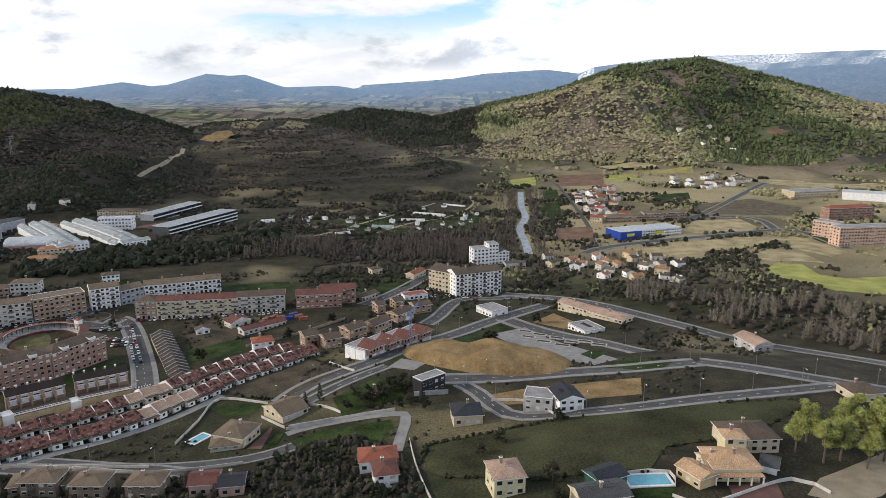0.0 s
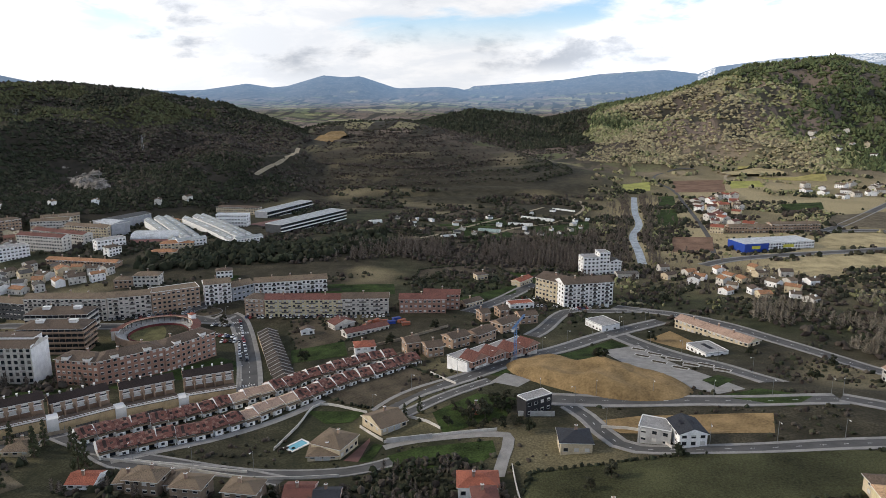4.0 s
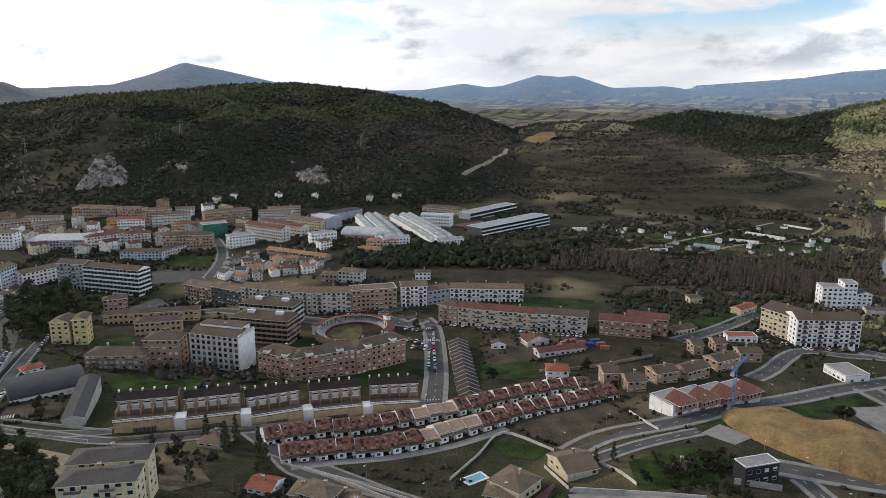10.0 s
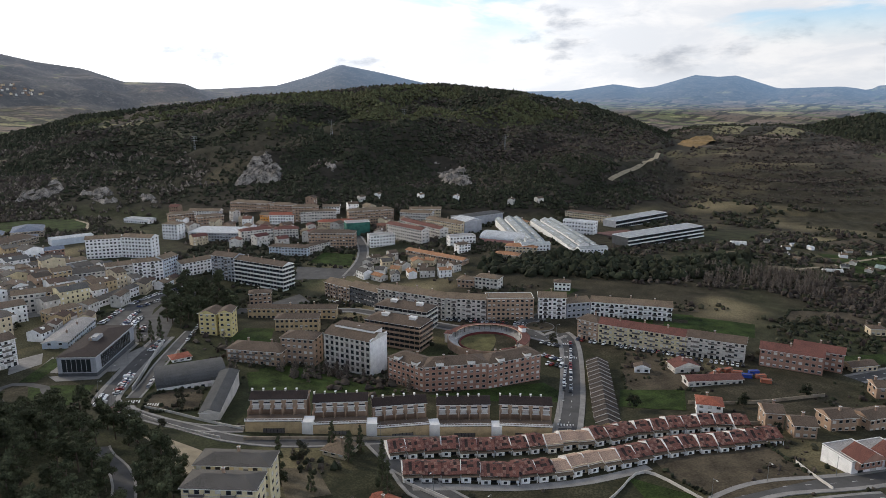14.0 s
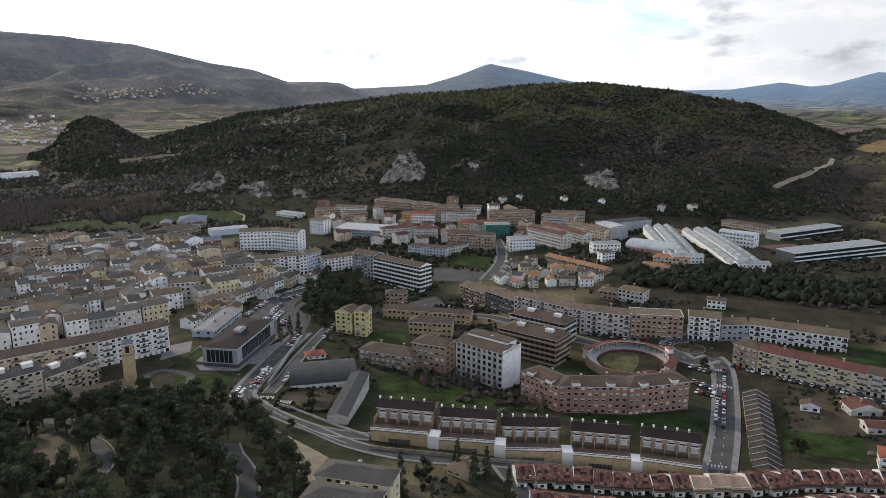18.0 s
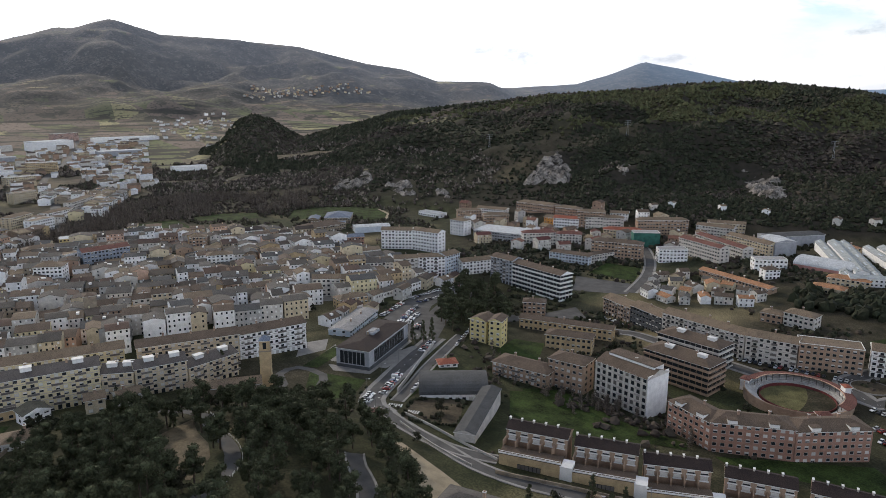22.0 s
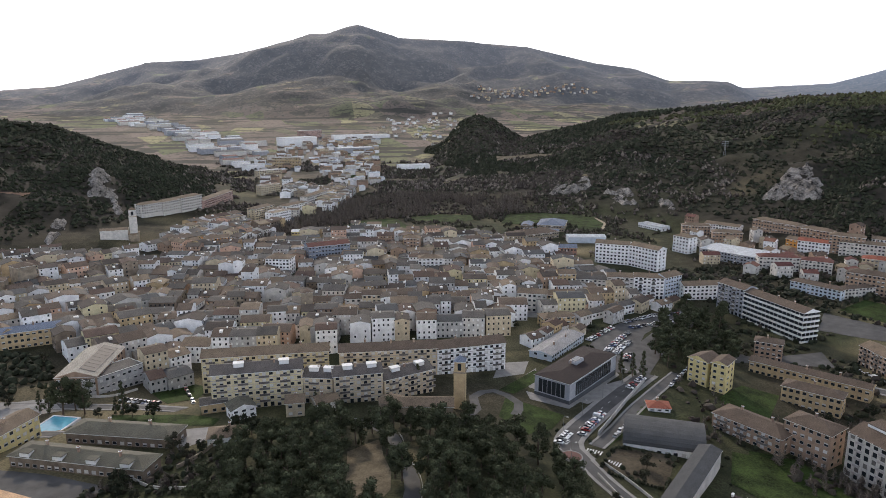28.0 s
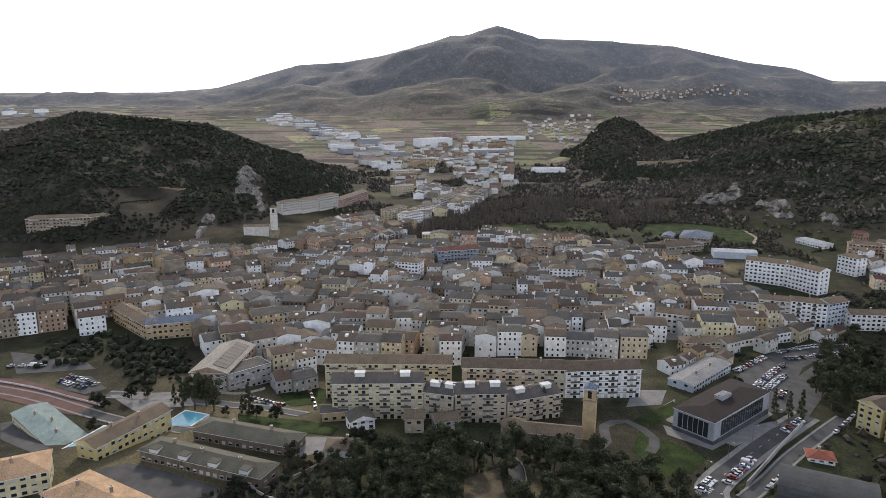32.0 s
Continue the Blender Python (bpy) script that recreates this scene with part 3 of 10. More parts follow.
ROUTE_EAST_ROAD = [(135, 650), (162, 671), (208, 688), (279, 710), (335, 732), (374, 737), (385, 701), (384, 648)]
ROUTE_EAST_HILL_ROAD = [(285, 805), (324, 850), (421, 984), (486, 1076), (563, 1178)]
ROUTE_EAST_LINK = [(289, 805), (346, 819), (367, 796), (360, 743)]
ROUTE_VILLAGE_LANE = [(153, 696), (162, 764), (169, 869), (175, 994), (180, 1105), (170, 1218), (183, 1304), (218, 1346), (257, 1352)]
ROUTE_GARDEN_TRACK = [(-128, 686), (-108, 718), (-90, 761), (-55, 833), (-10, 921)]
ROUTE_GARDEN_TRACK_LOW = [(-69, 720), (-55, 746), (-39, 774), (-19, 795), (2, 814), (21, 850), (31, 876), (40, 918), (38, 967)]
ROUTE_EAST_TRACK = [(287, 1217), (298, 1290), (336, 1319), (403, 1372), (447, 1410), (440, 1465), (479, 1500)]
AT_BULLRING = [(-242.1, 400.5, 0.0)]
AT_POOL_A = [(-98.7, 259.0, 10.6)]
AT_POOL_C = [(63.2, 194.6, 30.8)]
AT_POOL_D = [(-352.1, -41.7, 14.8)]
AT_POOL_E = [(-370.6, -12.4, 12.9)]
AT_FACTORY_ROW_A = [(-416.7, 697.8, 9.0), (-329.5, 606.7, 9.9)]
AT_FACTORY_ROW_B = [(-380.1, 709.2, 9.7), (-281.0, 623.0, 9.7)]
AT_DUPLEX = [(-39.7, 334.7, 14.3), (-6.7, 378.9, 9.4)]
AT_ROW_FRONT = [(-166.2, 237.7, 11.9), (-151.9, 250.7, 10.8), (-137.8, 261.7, 10.1), (-123.1, 280.5, 9.2), (-115.2, 295.0, 8.9), (-105.2, 309.8, 8.9), (-92.3, 327.0, 9.2), (-66.5, 352.1, 10.4)]
AT_ROW_BACK = [(-183.2, 248.8, 11.0), (-171.4, 263.3, 9.3), (-157.3, 276.1, 8.2), (-142.1, 294.1, 7.5), (-129.3, 308.3, 7.4), (-116.0, 331.3, 7.0), (-98.8, 348.1, 7.5), (-80.2, 363.8, 8.3)]
AT_TERRACE_ROW = [(-244.2, 223.1, 12.8), (-225.5, 238.0, 11.9), (-222.8, 240.2, 11.7), (-205.7, 255.5, 10.2), (-203.3, 257.9, 9.8), (-187.6, 274.9, 7.4), (-185.2, 277.2, 7.1), (-167.3, 291.8, 6.1), (-165.1, 294.2, 6.0), (-146.1, 306.4, 6.3)]
AT_CASTLE_TOWER = [(-821.8, -75.6, 6.9)]
AT_CHAPEL_TOWER = [(-360.7, 166.4, 12.0)]
AT_CHAPEL = [(-345.8, 153.6, 14.4)]
AT_LONG_SHED = [(-172.0, 404.0, 1.3), (-133.0, 334.0, 5.8)]
AT_MOUND = [(20.0, 331.0, 18.5)]
AT_ZEBRA_XYZ = [(-189.8, 408.1, 0.9), (-148.1, 322.7, 5.2), (-202.0, 426.4, 1.1), (-320.8, 201.9, 11.3), (-312.5, 212.2, 10.8), (-302.6, 215.8, 10.9)]
AT_ISLAND_A = [(-308.6, 200.5, 11.9)]
AT_ISLAND_B = [(-231.1, 444.2, 1.2)]
AT_PLINTHS = [(49.8, 401.1, 6.1), (57.0, 391.7, 7.3), (65.3, 380.8, 9.2), (71.5, 367.2, 11.8), (64.3, 356.7, 13.8), (56.4, 371.5, 10.5), (49.7, 386.4, 7.8), (78.8, 367.9, 11.9), (83.9, 355.6, 14.5)]
AT_PYLONS = [(-955.4, 673.4, 54.1), (-809.4, 815.4, 73.3), (-598.7, 975.8, 72.4), (-789.3, 962.5, 94.8)]
AT_YARD_GOODS = [(-114.3, 430.7, 3.4), (-110.6, 435.0, 3.6), (-105.2, 433.3, 3.9), (-99.9, 431.5, 4.1), (-98.3, 438.9, 4.1), (-93.8, 434.7, 4.3), (-115.2, 424.0, 3.4), (-89.9, 429.2, 4.6)]

# ---- districts and woods: x, y ----
ZONE_OLD_A = [(-705, -52), (-739, 5), (-763, 58), (-814, 144), (-799, 208), (-772, 272), (-704, 318), (-608, 344), (-542, 362), (-520, 306), (-458, 215), (-465, 116), (-473, 33), (-509, 24), (-554, -8)]
ZONE_OLD_B = [(-677, -301), (-725, -204), (-756, -136), (-727, -57), (-555, -0), (-473, 30), (-424, 39), (-429, 5), (-468, -15), (-502, -67), (-513, -125), (-503, -187)]
ZONE_UPPER = [(-775, -57), (-862, -38), (-923, 6), (-886, 50), (-876, 80), (-815, 66), (-775, 23), (-746, 4)]
ZONE_ROADSIDE = [(-928, 40), (-946, 116), (-1103, 118), (-1078, 70), (-1230, 69), (-1162, 119), (-1129, 170), (-1049, 165), (-965, 131)]
ZONE_FAR_TOWN = [(-1135, 34), (-1105, 65), (-1371, 70), (-1441, 112), (-1129, 178), (-1225, 222), (-1612, 248), (-1885, 288), (-1966, 100), (-1526, 8)]
ZONE_INDUSTRY = [(-2773, -584), (-2113, -256), (-1545, -63), (-1390, 17), (-1526, 55), (-1898, -30), (-2207, -204), (-2954, -538)]
ZONE_VILLAGE = [(-2954, 779), (-3218, 1137), (-3316, 1501), (-3398, 1455), (-3261, 874)]
ZONE_VILLAGE_B = [(-2180, 300), (-1613, 430), (-2661, 672), (-2660, 548), (-2555, 374)]
ZONE_EAST_VILLAGE = [(175, 994), (257, 1051), (210, 784), (187, 769), (155, 802)]
ZONE_EAST_VILLAS = [(365, 1167), (528, 1195), (500, 1109), (345, 1020)]
ZONE_RIVER_HOUSES = [(91, 638), (181, 650), (215, 587), (180, 517), (100, 554)]
ZONE_FAR_VILLAS = [(464, 1508), (590, 1435), (550, 1328), (457, 1406)]
ZONE_UPTOWN = [(-460, 507), (-402, 555), (-348, 515), (-388, 476), (-419, 470)]
ZONE_GARDENS = [(-182, 780), (47, 918), (51, 785), (-127, 662)]
ZONE_HILL_FOOT = [(-606, 664), (-573, 708), (-437, 818), (-426, 799), (-551, 682), (-595, 652)]
ZONE_TOWN_MID = [(-775, 520), (-517, 689), (-413, 618), (-511, 578), (-569, 480), (-662, 445)]
ZONE_FAR_WORKS = [(-3279, -1922), (-2890, -1501), (-2811, -1328), (-2614, -1407)]
ZONE_PINE_HILL = [(-323, 74), (-333, 86), (-339, 104), (-337, 130), (-336, 152), (-326, 163), (-301, 167), (-249, 158), (-242, 72), (-294, 70)]
ZONE_PINE_WEST = [(-338, 61), (-329, 95), (-330, 119), (-338, 147), (-321, 186), (-279, 193), (-227, 185), (-211, 174), (-187, 155), (-248, 63)]
ZONE_PINE_KNOLL = [(-480, 326), (-520, 372), (-487, 386), (-408, 340), (-392, 315), (-371, 281), (-418, 293)]
ZONE_POPLARS_EAST = [(160, 569), (222, 515), (333, 429), (250, 317), (232, 345), (200, 380), (163, 412), (125, 469)]
ZONE_POPLARS_MEADOW = [(-141, 615), (-81, 596), (-6, 614), (33, 680), (70, 734), (76, 799), (-10, 760), (-111, 690)]
ZONE_POPLARS_MID = [(-232, 608), (-154, 666), (72, 704), (66, 631), (-26, 592), (-49, 624), (-139, 606), (-225, 565)]
ZONE_POPLARS_SOUTH = [(-946, 102), (-1100, 201), (-1034, 349), (-952, 442), (-868, 411), (-906, 250), (-843, 115), (-739, 16), (-705, -31), (-801, 20), (-860, 64)]
ZONE_DARK_HEDGE = [(-355, 558), (-303, 613), (-234, 627), (-170, 708), (-152, 637), (-215, 578), (-331, 522)]
ZONE_SCRUB_MID = [(-89, 647), (78, 679), (89, 586), (-5, 570), (-84, 558)]
ZONE_GARDEN_TREES = [(-52, 292), (-13, 306), (-10, 271), (-44, 263)]
ZONE_ROCK_A = [(-675, 878), (-662, 906), (-600, 889), (-546, 818), (-557, 793), (-628, 835)]
ZONE_ROCK_B = [(-827, 674), (-845, 716), (-781, 693), (-729, 650), (-751, 630), (-786, 614)]
ZONE_ROCK_C = [(-726, 714), (-733, 741), (-689, 724), (-672, 692), (-691, 680)]
ZONE_ROCK_D = [(-980, 423), (-1025, 454), (-997, 471), (-1084, 526), (-968, 489), (-953, 461)]
ZONE_ROCK_E = [(-784, -155), (-852, -168), (-881, -162), (-871, -147), (-826, -138), (-781, -140)]
ZONE_ROCK_F = [(-932, -151), (-994, -163), (-1124, -184), (-969, -122), (-905, -101), (-872, -106), (-942, -133)]
ZONE_ROCK_G = [(-938, 484), (-967, 514), (-963, 535), (-876, 511), (-850, 490), (-887, 486)]
ZONE_ROCK_H = [(-868, 526), (-861, 540), (-832, 541), (-818, 528), (-832, 514), (-850, 520)]
ZONE_OLIVES = [(-497, -140), (-510, -106), (-478, -48), (-458, -38), (-430, -34), (-428, -56), (-464, -85), (-451, -122)]
ZONE_CARPARK_HOUSES = [(-454, 226), (-501, 283), (-531, 345), (-536, 377), (-519, 362), (-506, 325), (-471, 278), (-441, 243), (-435, 228)]
ZONE_NEAR_THICKET = [(-71, 244), (-36, 250), (-18, 237), (-9, 212), (-2, 192), (-63, 202)]
ZONE_NEAR_GARDENS = [(-162, 226), (-136, 229), (-98, 228), (-70, 227), (-59, 201), (-149, 205)]
ZONE_WEST_THICKET = [(-213, 219), (-197, 228), (-170, 226), (-150, 227), (-133, 222), (-154, 206), (-189, 201)]
ZONE_SOUTH_YARDS = [(-296, 13), (-312, 31), (-333, 47), (-326, 65), (-311, 75), (-294, 74)]
ZONE_BLOCK_TREES = [(-328, 297), (-336, 333), (-315, 356), (-267, 344), (-223, 314), (-231, 293), (-260, 284), (-300, 286)]
ZONE_RING_TREES = [(-271, 389), (-278, 421), (-258, 422), (-245, 392), (-238, 363)]
ZONE_SLOPE_TREES = [(-362, 266), (-389, 300), (-352, 296), (-316, 289), (-313, 274), (-324, 261)]

# ---- roads, pavements and plots laid on the land ----
COVERS = {
    "asphalt": material("asphalt", (0.083, 0.081, 0.078), 0.9, scale=6, grime=0.3, spread=0.15, fine=20),
    "paving": material("paving", (0.25, 0.24, 0.225), 0.9, scale=4, grime=0.22, spread=0.15, fine=10),
    "grass": material("grass", (0.036, 0.056, 0.015), 0.95, scale=9, grime=0.55, spread=0.45, bump=0.6, fine=12, spec=0.1),
    "earth": material("earth", (0.255, 0.175, 0.085), 0.95, scale=9, grime=0.35, spread=0.25, bump=0.6, fine=9, spec=0.1),
    "earth2": material("dry_bed", (0.135, 0.112, 0.075), 0.95, scale=6, grime=0.4, spread=0.3, bump=0.6, fine=10, spec=0.1),
    "soil": material("soil", (0.085, 0.070, 0.048), 0.95, scale=9, grime=0.4, spread=0.3, bump=0.6, fine=10, spec=0.1),
    "straw": material("straw", (0.33, 0.29, 0.11), 0.95, scale=14, grime=0.3, spread=0.2, bump=0.5, fine=14, spec=0.1),
    "redsoil": material("red_soil", (0.20, 0.125, 0.085), 0.95, scale=14, grime=0.3, spread=0.25, bump=0.6, fine=10, spec=0.1),
    "drygrass": material("dry_grass", (0.40, 0.33, 0.185), 0.95, scale=14, grime=0.35, spread=0.25, bump=0.6, fine=12, spec=0.1),
    "limegrass": material("lime_grass", (0.34, 0.34, 0.10), 0.95, scale=14, grime=0.3, spread=0.2, bump=0.5, fine=12, spec=0.1),
    "meadow": material("meadow_grass", (0.062, 0.064, 0.030), 0.95, scale=22, grime=0.5, spread=0.4, bump=0.6, fine=30, spec=0.1),
    "court": material("court", (0.145, 0.075, 0.062), 0.9, scale=6, grime=0.25),
    "water": material("water", (0.36, 0.40, 0.42), 0.35, scale=5, grime=0.45, spread=0.3, bump=0.8, fine=8),
    "track": material("track", (0.30, 0.25, 0.17), 0.95, scale=6, grime=0.25),
    "rock": material("rock", (0.255, 0.23, 0.2), 0.95, scale=9, grime=0.75, spread=0.6, bump=1.0, fine=6, spec=0.15),
}
M_MARK = material("road_paint", (0.62, 0.62, 0.60), 0.8, scale=2, grime=0.3)


def smooth_line(pts, step=6.0):
    """Evenly spaced points on a soft curve through pts."""
    p = np.array([pts[0]] + list(pts) + [pts[-1]], float)
    out = []
    for i in range(1, len(p) - 2):
        n = max(2, int(np.hypot(*(p[i + 1] - p[i])) / step))
        for k in range(n):
            t = k / n
            out.append(0.5 * (2 * p[i] + (p[i + 1] - p[i - 1]) * t + (2 * p[i - 1] - 5 * p[i] + 4 * p[i + 1] - p[i + 2]) * t * t + (3 * p[i] - p[i - 1] - 3 * p[i + 1] + p[i + 2]) * t ** 3))
    out.append(p[-2])
    return np.array(out)


def ribbon(name, line, left, right, mat, lift, thick=0.0):
    """A strip from left to right of a line (metres, left positive), draped on the land."""
    d = np.gradient(line, axis=0)
    n = np.stack([-d[:, 1], d[:, 0]], -1) / np.maximum(np.hypot(d[:, 0], d[:, 1]), 1e-6)[:, None]
    mid = lie(line[:, 0], line[:, 1])
    rows = []
    for off, dz in ((left, -thick), (left, 0), ((left + right) / 2, 0), (right, 0), (right, -thick)):
        q = line + n * off
        g = np.maximum(lie(q[:, 0], q[:, 1]), mid - 0.6)
        rows.append(np.column_stack([q, g + lift + dz - (0.02 if dz else 0)]))
    k = len(line)
    v = np.concatenate(rows)
    f = [(a * k + i, (a + 1) * k + i, (a + 1) * k + i + 1, a * k + i + 1) for a in range(4) for i in range(k - 1)]
    return mesh_from(name, v, np.array(f), mat)


ROAD_LINES = []


def lay_road(pts, width, label, pavement=2.2, mark=True, cover="asphalt", name="road"):
    line = smooth_line(pts)
    ROAD_LINES.append((line, width / 2 + (pavement if pavement else 0.5)))
    tagged(new(name, ribbon(name, line, width / 2, -width / 2, COVERS[cover], 0.16)), label, name, kind="structure")
    if pavement:
        for s in (1, -1):
            a, b = (width / 2 + pavement, width / 2) if s > 0 else (-width / 2, -width / 2 - pavement)
            tagged(new("pavement", ribbon("pavement", line, a, b, COVERS["paving"], 0.30, 0.3)), "pale concrete pavement along the road", "pavement", kind="structure")
    if mark:
        fine = smooth_line(pts, 2.0)
        boxes = []
        d = np.gradient(fine, axis=0)
        v, f = [], []
        for i in range(1, len(fine) - 2, 4):
            a, b = fine[i], fine[i + 1]
            t = (b - a) / max(np.hypot(*(b - a)), 1e-6)
            n = np.array([-t[1], t[0]]) * 0.12
            for q in (a - n, b - n, b + n, a + n):
                v.append((q[0], q[1], up(q[0], q[1]) + 0.19))
            k = len(v)
            f.append((k - 4, k - 3, k - 2, k - 1))
        if f:
            tagged(new("lane_marking", mesh_from("lane_marking", v, f, M_MARK)), "white dashed line down the road", "marking", kind="structure")


lay_road(ROUTE_AVENUE, 8, "grey asphalt avenue with pale pavements", 2.4)
lay_road(ROUTE_SIDE_LANE, 5, "narrow asphalt lane beside the avenue", 1.6)
lay_road(ROUTE_PARKING_ROAD, 9, "wide asphalt street with parking bays", 2.8)
lay_road(ROUTE_CROSS_ROAD, 8, "asphalt street across the building plots", 2.6)
lay_road(ROUTE_LONG_ROAD, 8, "long asphalt road past empty plots", 2.4)
lay_road(ROUTE_FIELD_ROAD, 5, "asphalt lane along the green field", 1.8)
lay_road(ROUTE_RIVER_ROAD, 8, "asphalt main road along the river", 2.0)
lay_road(ROUTE_RIVER_ROAD_WEST, 8, "asphalt road into the town", 2.0)
lay_road(ROUTE_RIVER_ROAD_MID, 7, "asphalt street round the apartment blocks", 2.0)
lay_road(ROUTE_TOWN_STREET, 8, "asphalt street with crossings and parked cars", 2.6)
lay_road(ROUTE_RING_STREET, 8, "asphalt street round the roundabout", 2.6)
lay_road(ROUTE_HOUSE_STREET, 5.5, "asphalt lane below the terraced houses", 1.4, False)
lay_road(ROUTE_LOWER_ROAD, 5.5, "asphalt lane with a white kerb wall", 1.4, False)
lay_road(ROUTE_ROW_LANE, 4.5, "pale concrete lane along the unfinished houses", 0, False, "paving")
lay_road(ROUTE_CULTURE_STREET, 8, "asphalt street beside the culture centre", 2.2)
lay_road(ROUTE_OLD_ROAD, 6, "asphalt lane at the wood's edge", 1.2, False)
lay_road(ROUTE_SHED_LANE, 5, "asphalt lane beside the old factory", 1.0, False)
lay_road(ROUTE_GREEN_PATH, 4.5, "pale path round a lawn", 0, False, "paving", "path")
lay_road(ROUTE_BOTTOM_ROAD, 5.5, "asphalt lane past detached houses", 1.2, False)
lay_road(ROUTE_HILL_TRACK, 7, "pale earth track on the hillside", 0, False, "track", "track")
lay_road(ROUTE_HILL_TRACK_LOW, 5, "pale earth track on the hillside", 0, False, "track", "track")
lay_road(ROUTE_SCHOOL_ROAD, 6, "asphalt lane beside the sports courts", 1.2, False)
lay_road(ROUTE_PLAZA_ROAD, 6, "asphalt lane past the public building", 1.5, False)
lay_road(ROUTE_MONASTERY_ROAD, 7, "asphalt road below the monastery", 0, False)
lay_road(ROUTE_MAIN_ROAD, 12, "main road running out of the town", 0, False)
lay_road(ROUTE_CANYON, 6, "old town street between tall houses", 0, False)
lay_road(ROUTE_PARK_LOOP, 5.5, "park path under the pines", 0, False, "asphalt", "path")
lay_road(ROUTE_CHAPEL_LANE, 4.5, "curved grey path below the chapel", 0, False, "asphalt", "path")
lay_road(ROUTE_BOTTOM_LANE, 6, "asphalt lane climbing through the pines", 0.8, False)
lay_road(ROUTE_UPPER_ROAD, 7, "asphalt street climbing to the upper quarter", 2.0, False)
lay_road(ROUTE_BACK_STREET, 7, "asphalt street behind the apartment blocks", 2.0, False)
lay_road(ROUTE_EAST_ROAD, 9, "sunlit asphalt road past the store", 2.5, False)
lay_road(ROUTE_EAST_HILL_ROAD, 8, "asphalt road climbing past villas", 1.5, False)
lay_road(ROUTE_EAST_LINK, 8, "asphalt road to the institution", 2.0, False)
lay_road(ROUTE_VILLAGE_LANE, 5, "lane through the riverside village", 0, False)
lay_road(ROUTE_GARDEN_TRACK, 3.6, "pale lane between the allotments", 0, False, "track", "track")
lay_road(ROUTE_GARDEN_TRACK_LOW, 3.6, "pale lane between the allotments", 0, False, "track", "track")
lay_road(ROUTE_EAST_TRACK, 5, "pale earth track on the sunny hillside", 0, False, "track", "track")
river_line = smooth_line(ROUTE_RIVER)
ROAD_LINES.append((river_line, 5.5))
tagged(new("river", ribbon("river", river_line, 4.0, -4.0, COVERS["water"], 0.25)), "river with white broken water between trees", "river", kind="structure")


def draped(name, pts, mat, lift, edge=9.0):
    """A flat plot laid on the land: cut into small triangles that follow it."""
    from mathutils.geometry import tessellate_polygon
    p = [Vector((x, y, 0)) for x, y in pts]
    tris = [[(p[i].x, p[i].y) for i in t] for t in tessellate_polygon([p])]
    big = max(math.dist(a, b) for t in tris for a in t for b in t)
    edge = max(edge, big / 40)
    todo, done = tris, []
    while todo:
        t = todo.pop()
        ls = [math.dist(t[0], t[1]), math.dist(t[1], t[2]), math.dist(t[2], t[0])]
        i = ls.index(max(ls))
        if ls[i] < edge:
            done.append(t)
            continue
        a, b, c = t[i], t[(i + 1) % 3], t[(i + 2) % 3]
        m = ((a[0] + b[0]) / 2, (a[1] + b[1]) / 2)
        todo += [[a, m, c], [m, b, c]]
    xy = np.array(done).reshape(-1, 2)
    z = lie(xy[:, 0], xy[:, 1]) + lift
    f = np.arange(len(xy)).reshape(-1, 3)
    a, b, c = xy[f[:, 0]], xy[f[:, 1]], xy[f[:, 2]]
    flip = ((b - a)[:, 0] * (c - a)[:, 1] - (b - a)[:, 1] * (c - a)[:, 0]) < 0
    f[flip] = f[flip][:, ::-1]
    return mesh_from(name, np.column_stack([xy, z]), f, mat)


PLOT_LABELS = {"track": "bare pale earth slope", "meadow": "dull green sloping meadow", "redsoil": "ploughed red-brown field", "drygrass": "pale dry sunlit grassland", "limegrass": "bright yellow-green field", "earth2": "dry brown garden bed", "grass": "short green grass", "earth": "bare yellow-brown building ground", "soil": "dark rough ground with weeds", "straw": "pale yellow-green stubble field",
               "court": "dark red paved ground", "paving": "pale paved ground with joints", "asphalt": "dark asphalt car park surface"}
PLOTS = []


def plot(name, cover, lift, pts):
    PLOTS.append((cover, pts))
    tagged(new(name, draped(name, pts, COVERS[cover], lift + 0.02 * (len(PLOTS) % 5))), PLOT_LABELS[cover], name.replace("_", " "), kind="structure")

plot("lawn", "grass", 0.12, [(-311, 274), (-295, 301), (-243, 298), (-232, 283), (-252, 270), (-286, 257)])
plot("lawn", "grass", 0.12, [(-219, 313), (-184, 366), (-168, 359), (-164, 348), (-210, 312)])
plot("lawn", "grass", 0.12, [(-311, 282), (-302, 299), (-259, 303), (-231, 313), (-228, 306), (-268, 269), (-286, 263)])
plot("meadow", "meadow", 0.12, [(-6, 236), (46, 246), (138, 257), (145, 254), (109, 227), (76, 217), (65, 200), (31, 199), (1, 210), (-8, 219)])
plot("lawn", "grass", 0.12, [(-60, 251), (-50, 257), (-21, 261), (-19, 252), (-23, 245), (-58, 237)])
plot("lawn", "grass", 0.1, [(-39, 335), (-10, 375), (4, 366), (-23, 328)])
plot("lawn", "grass", 0.1, [(-1, 373), (36, 420), (44, 410), (10, 361)])
plot("lawn", "grass", 0.1, [(65, 321), (79, 342), (81, 323), (71, 310)])
plot("lawn", "grass", 0.1, [(70, 305), (90, 316), (107, 304), (95, 290)])
plot("dirt", "earth", 0.1, [(17, 279), (37, 285), (86, 284), (81, 265), (61, 265), (27, 268)])
plot("dirt", "earth", 0.1, [(57, 423), (73, 442), (88, 409), (81, 398)])
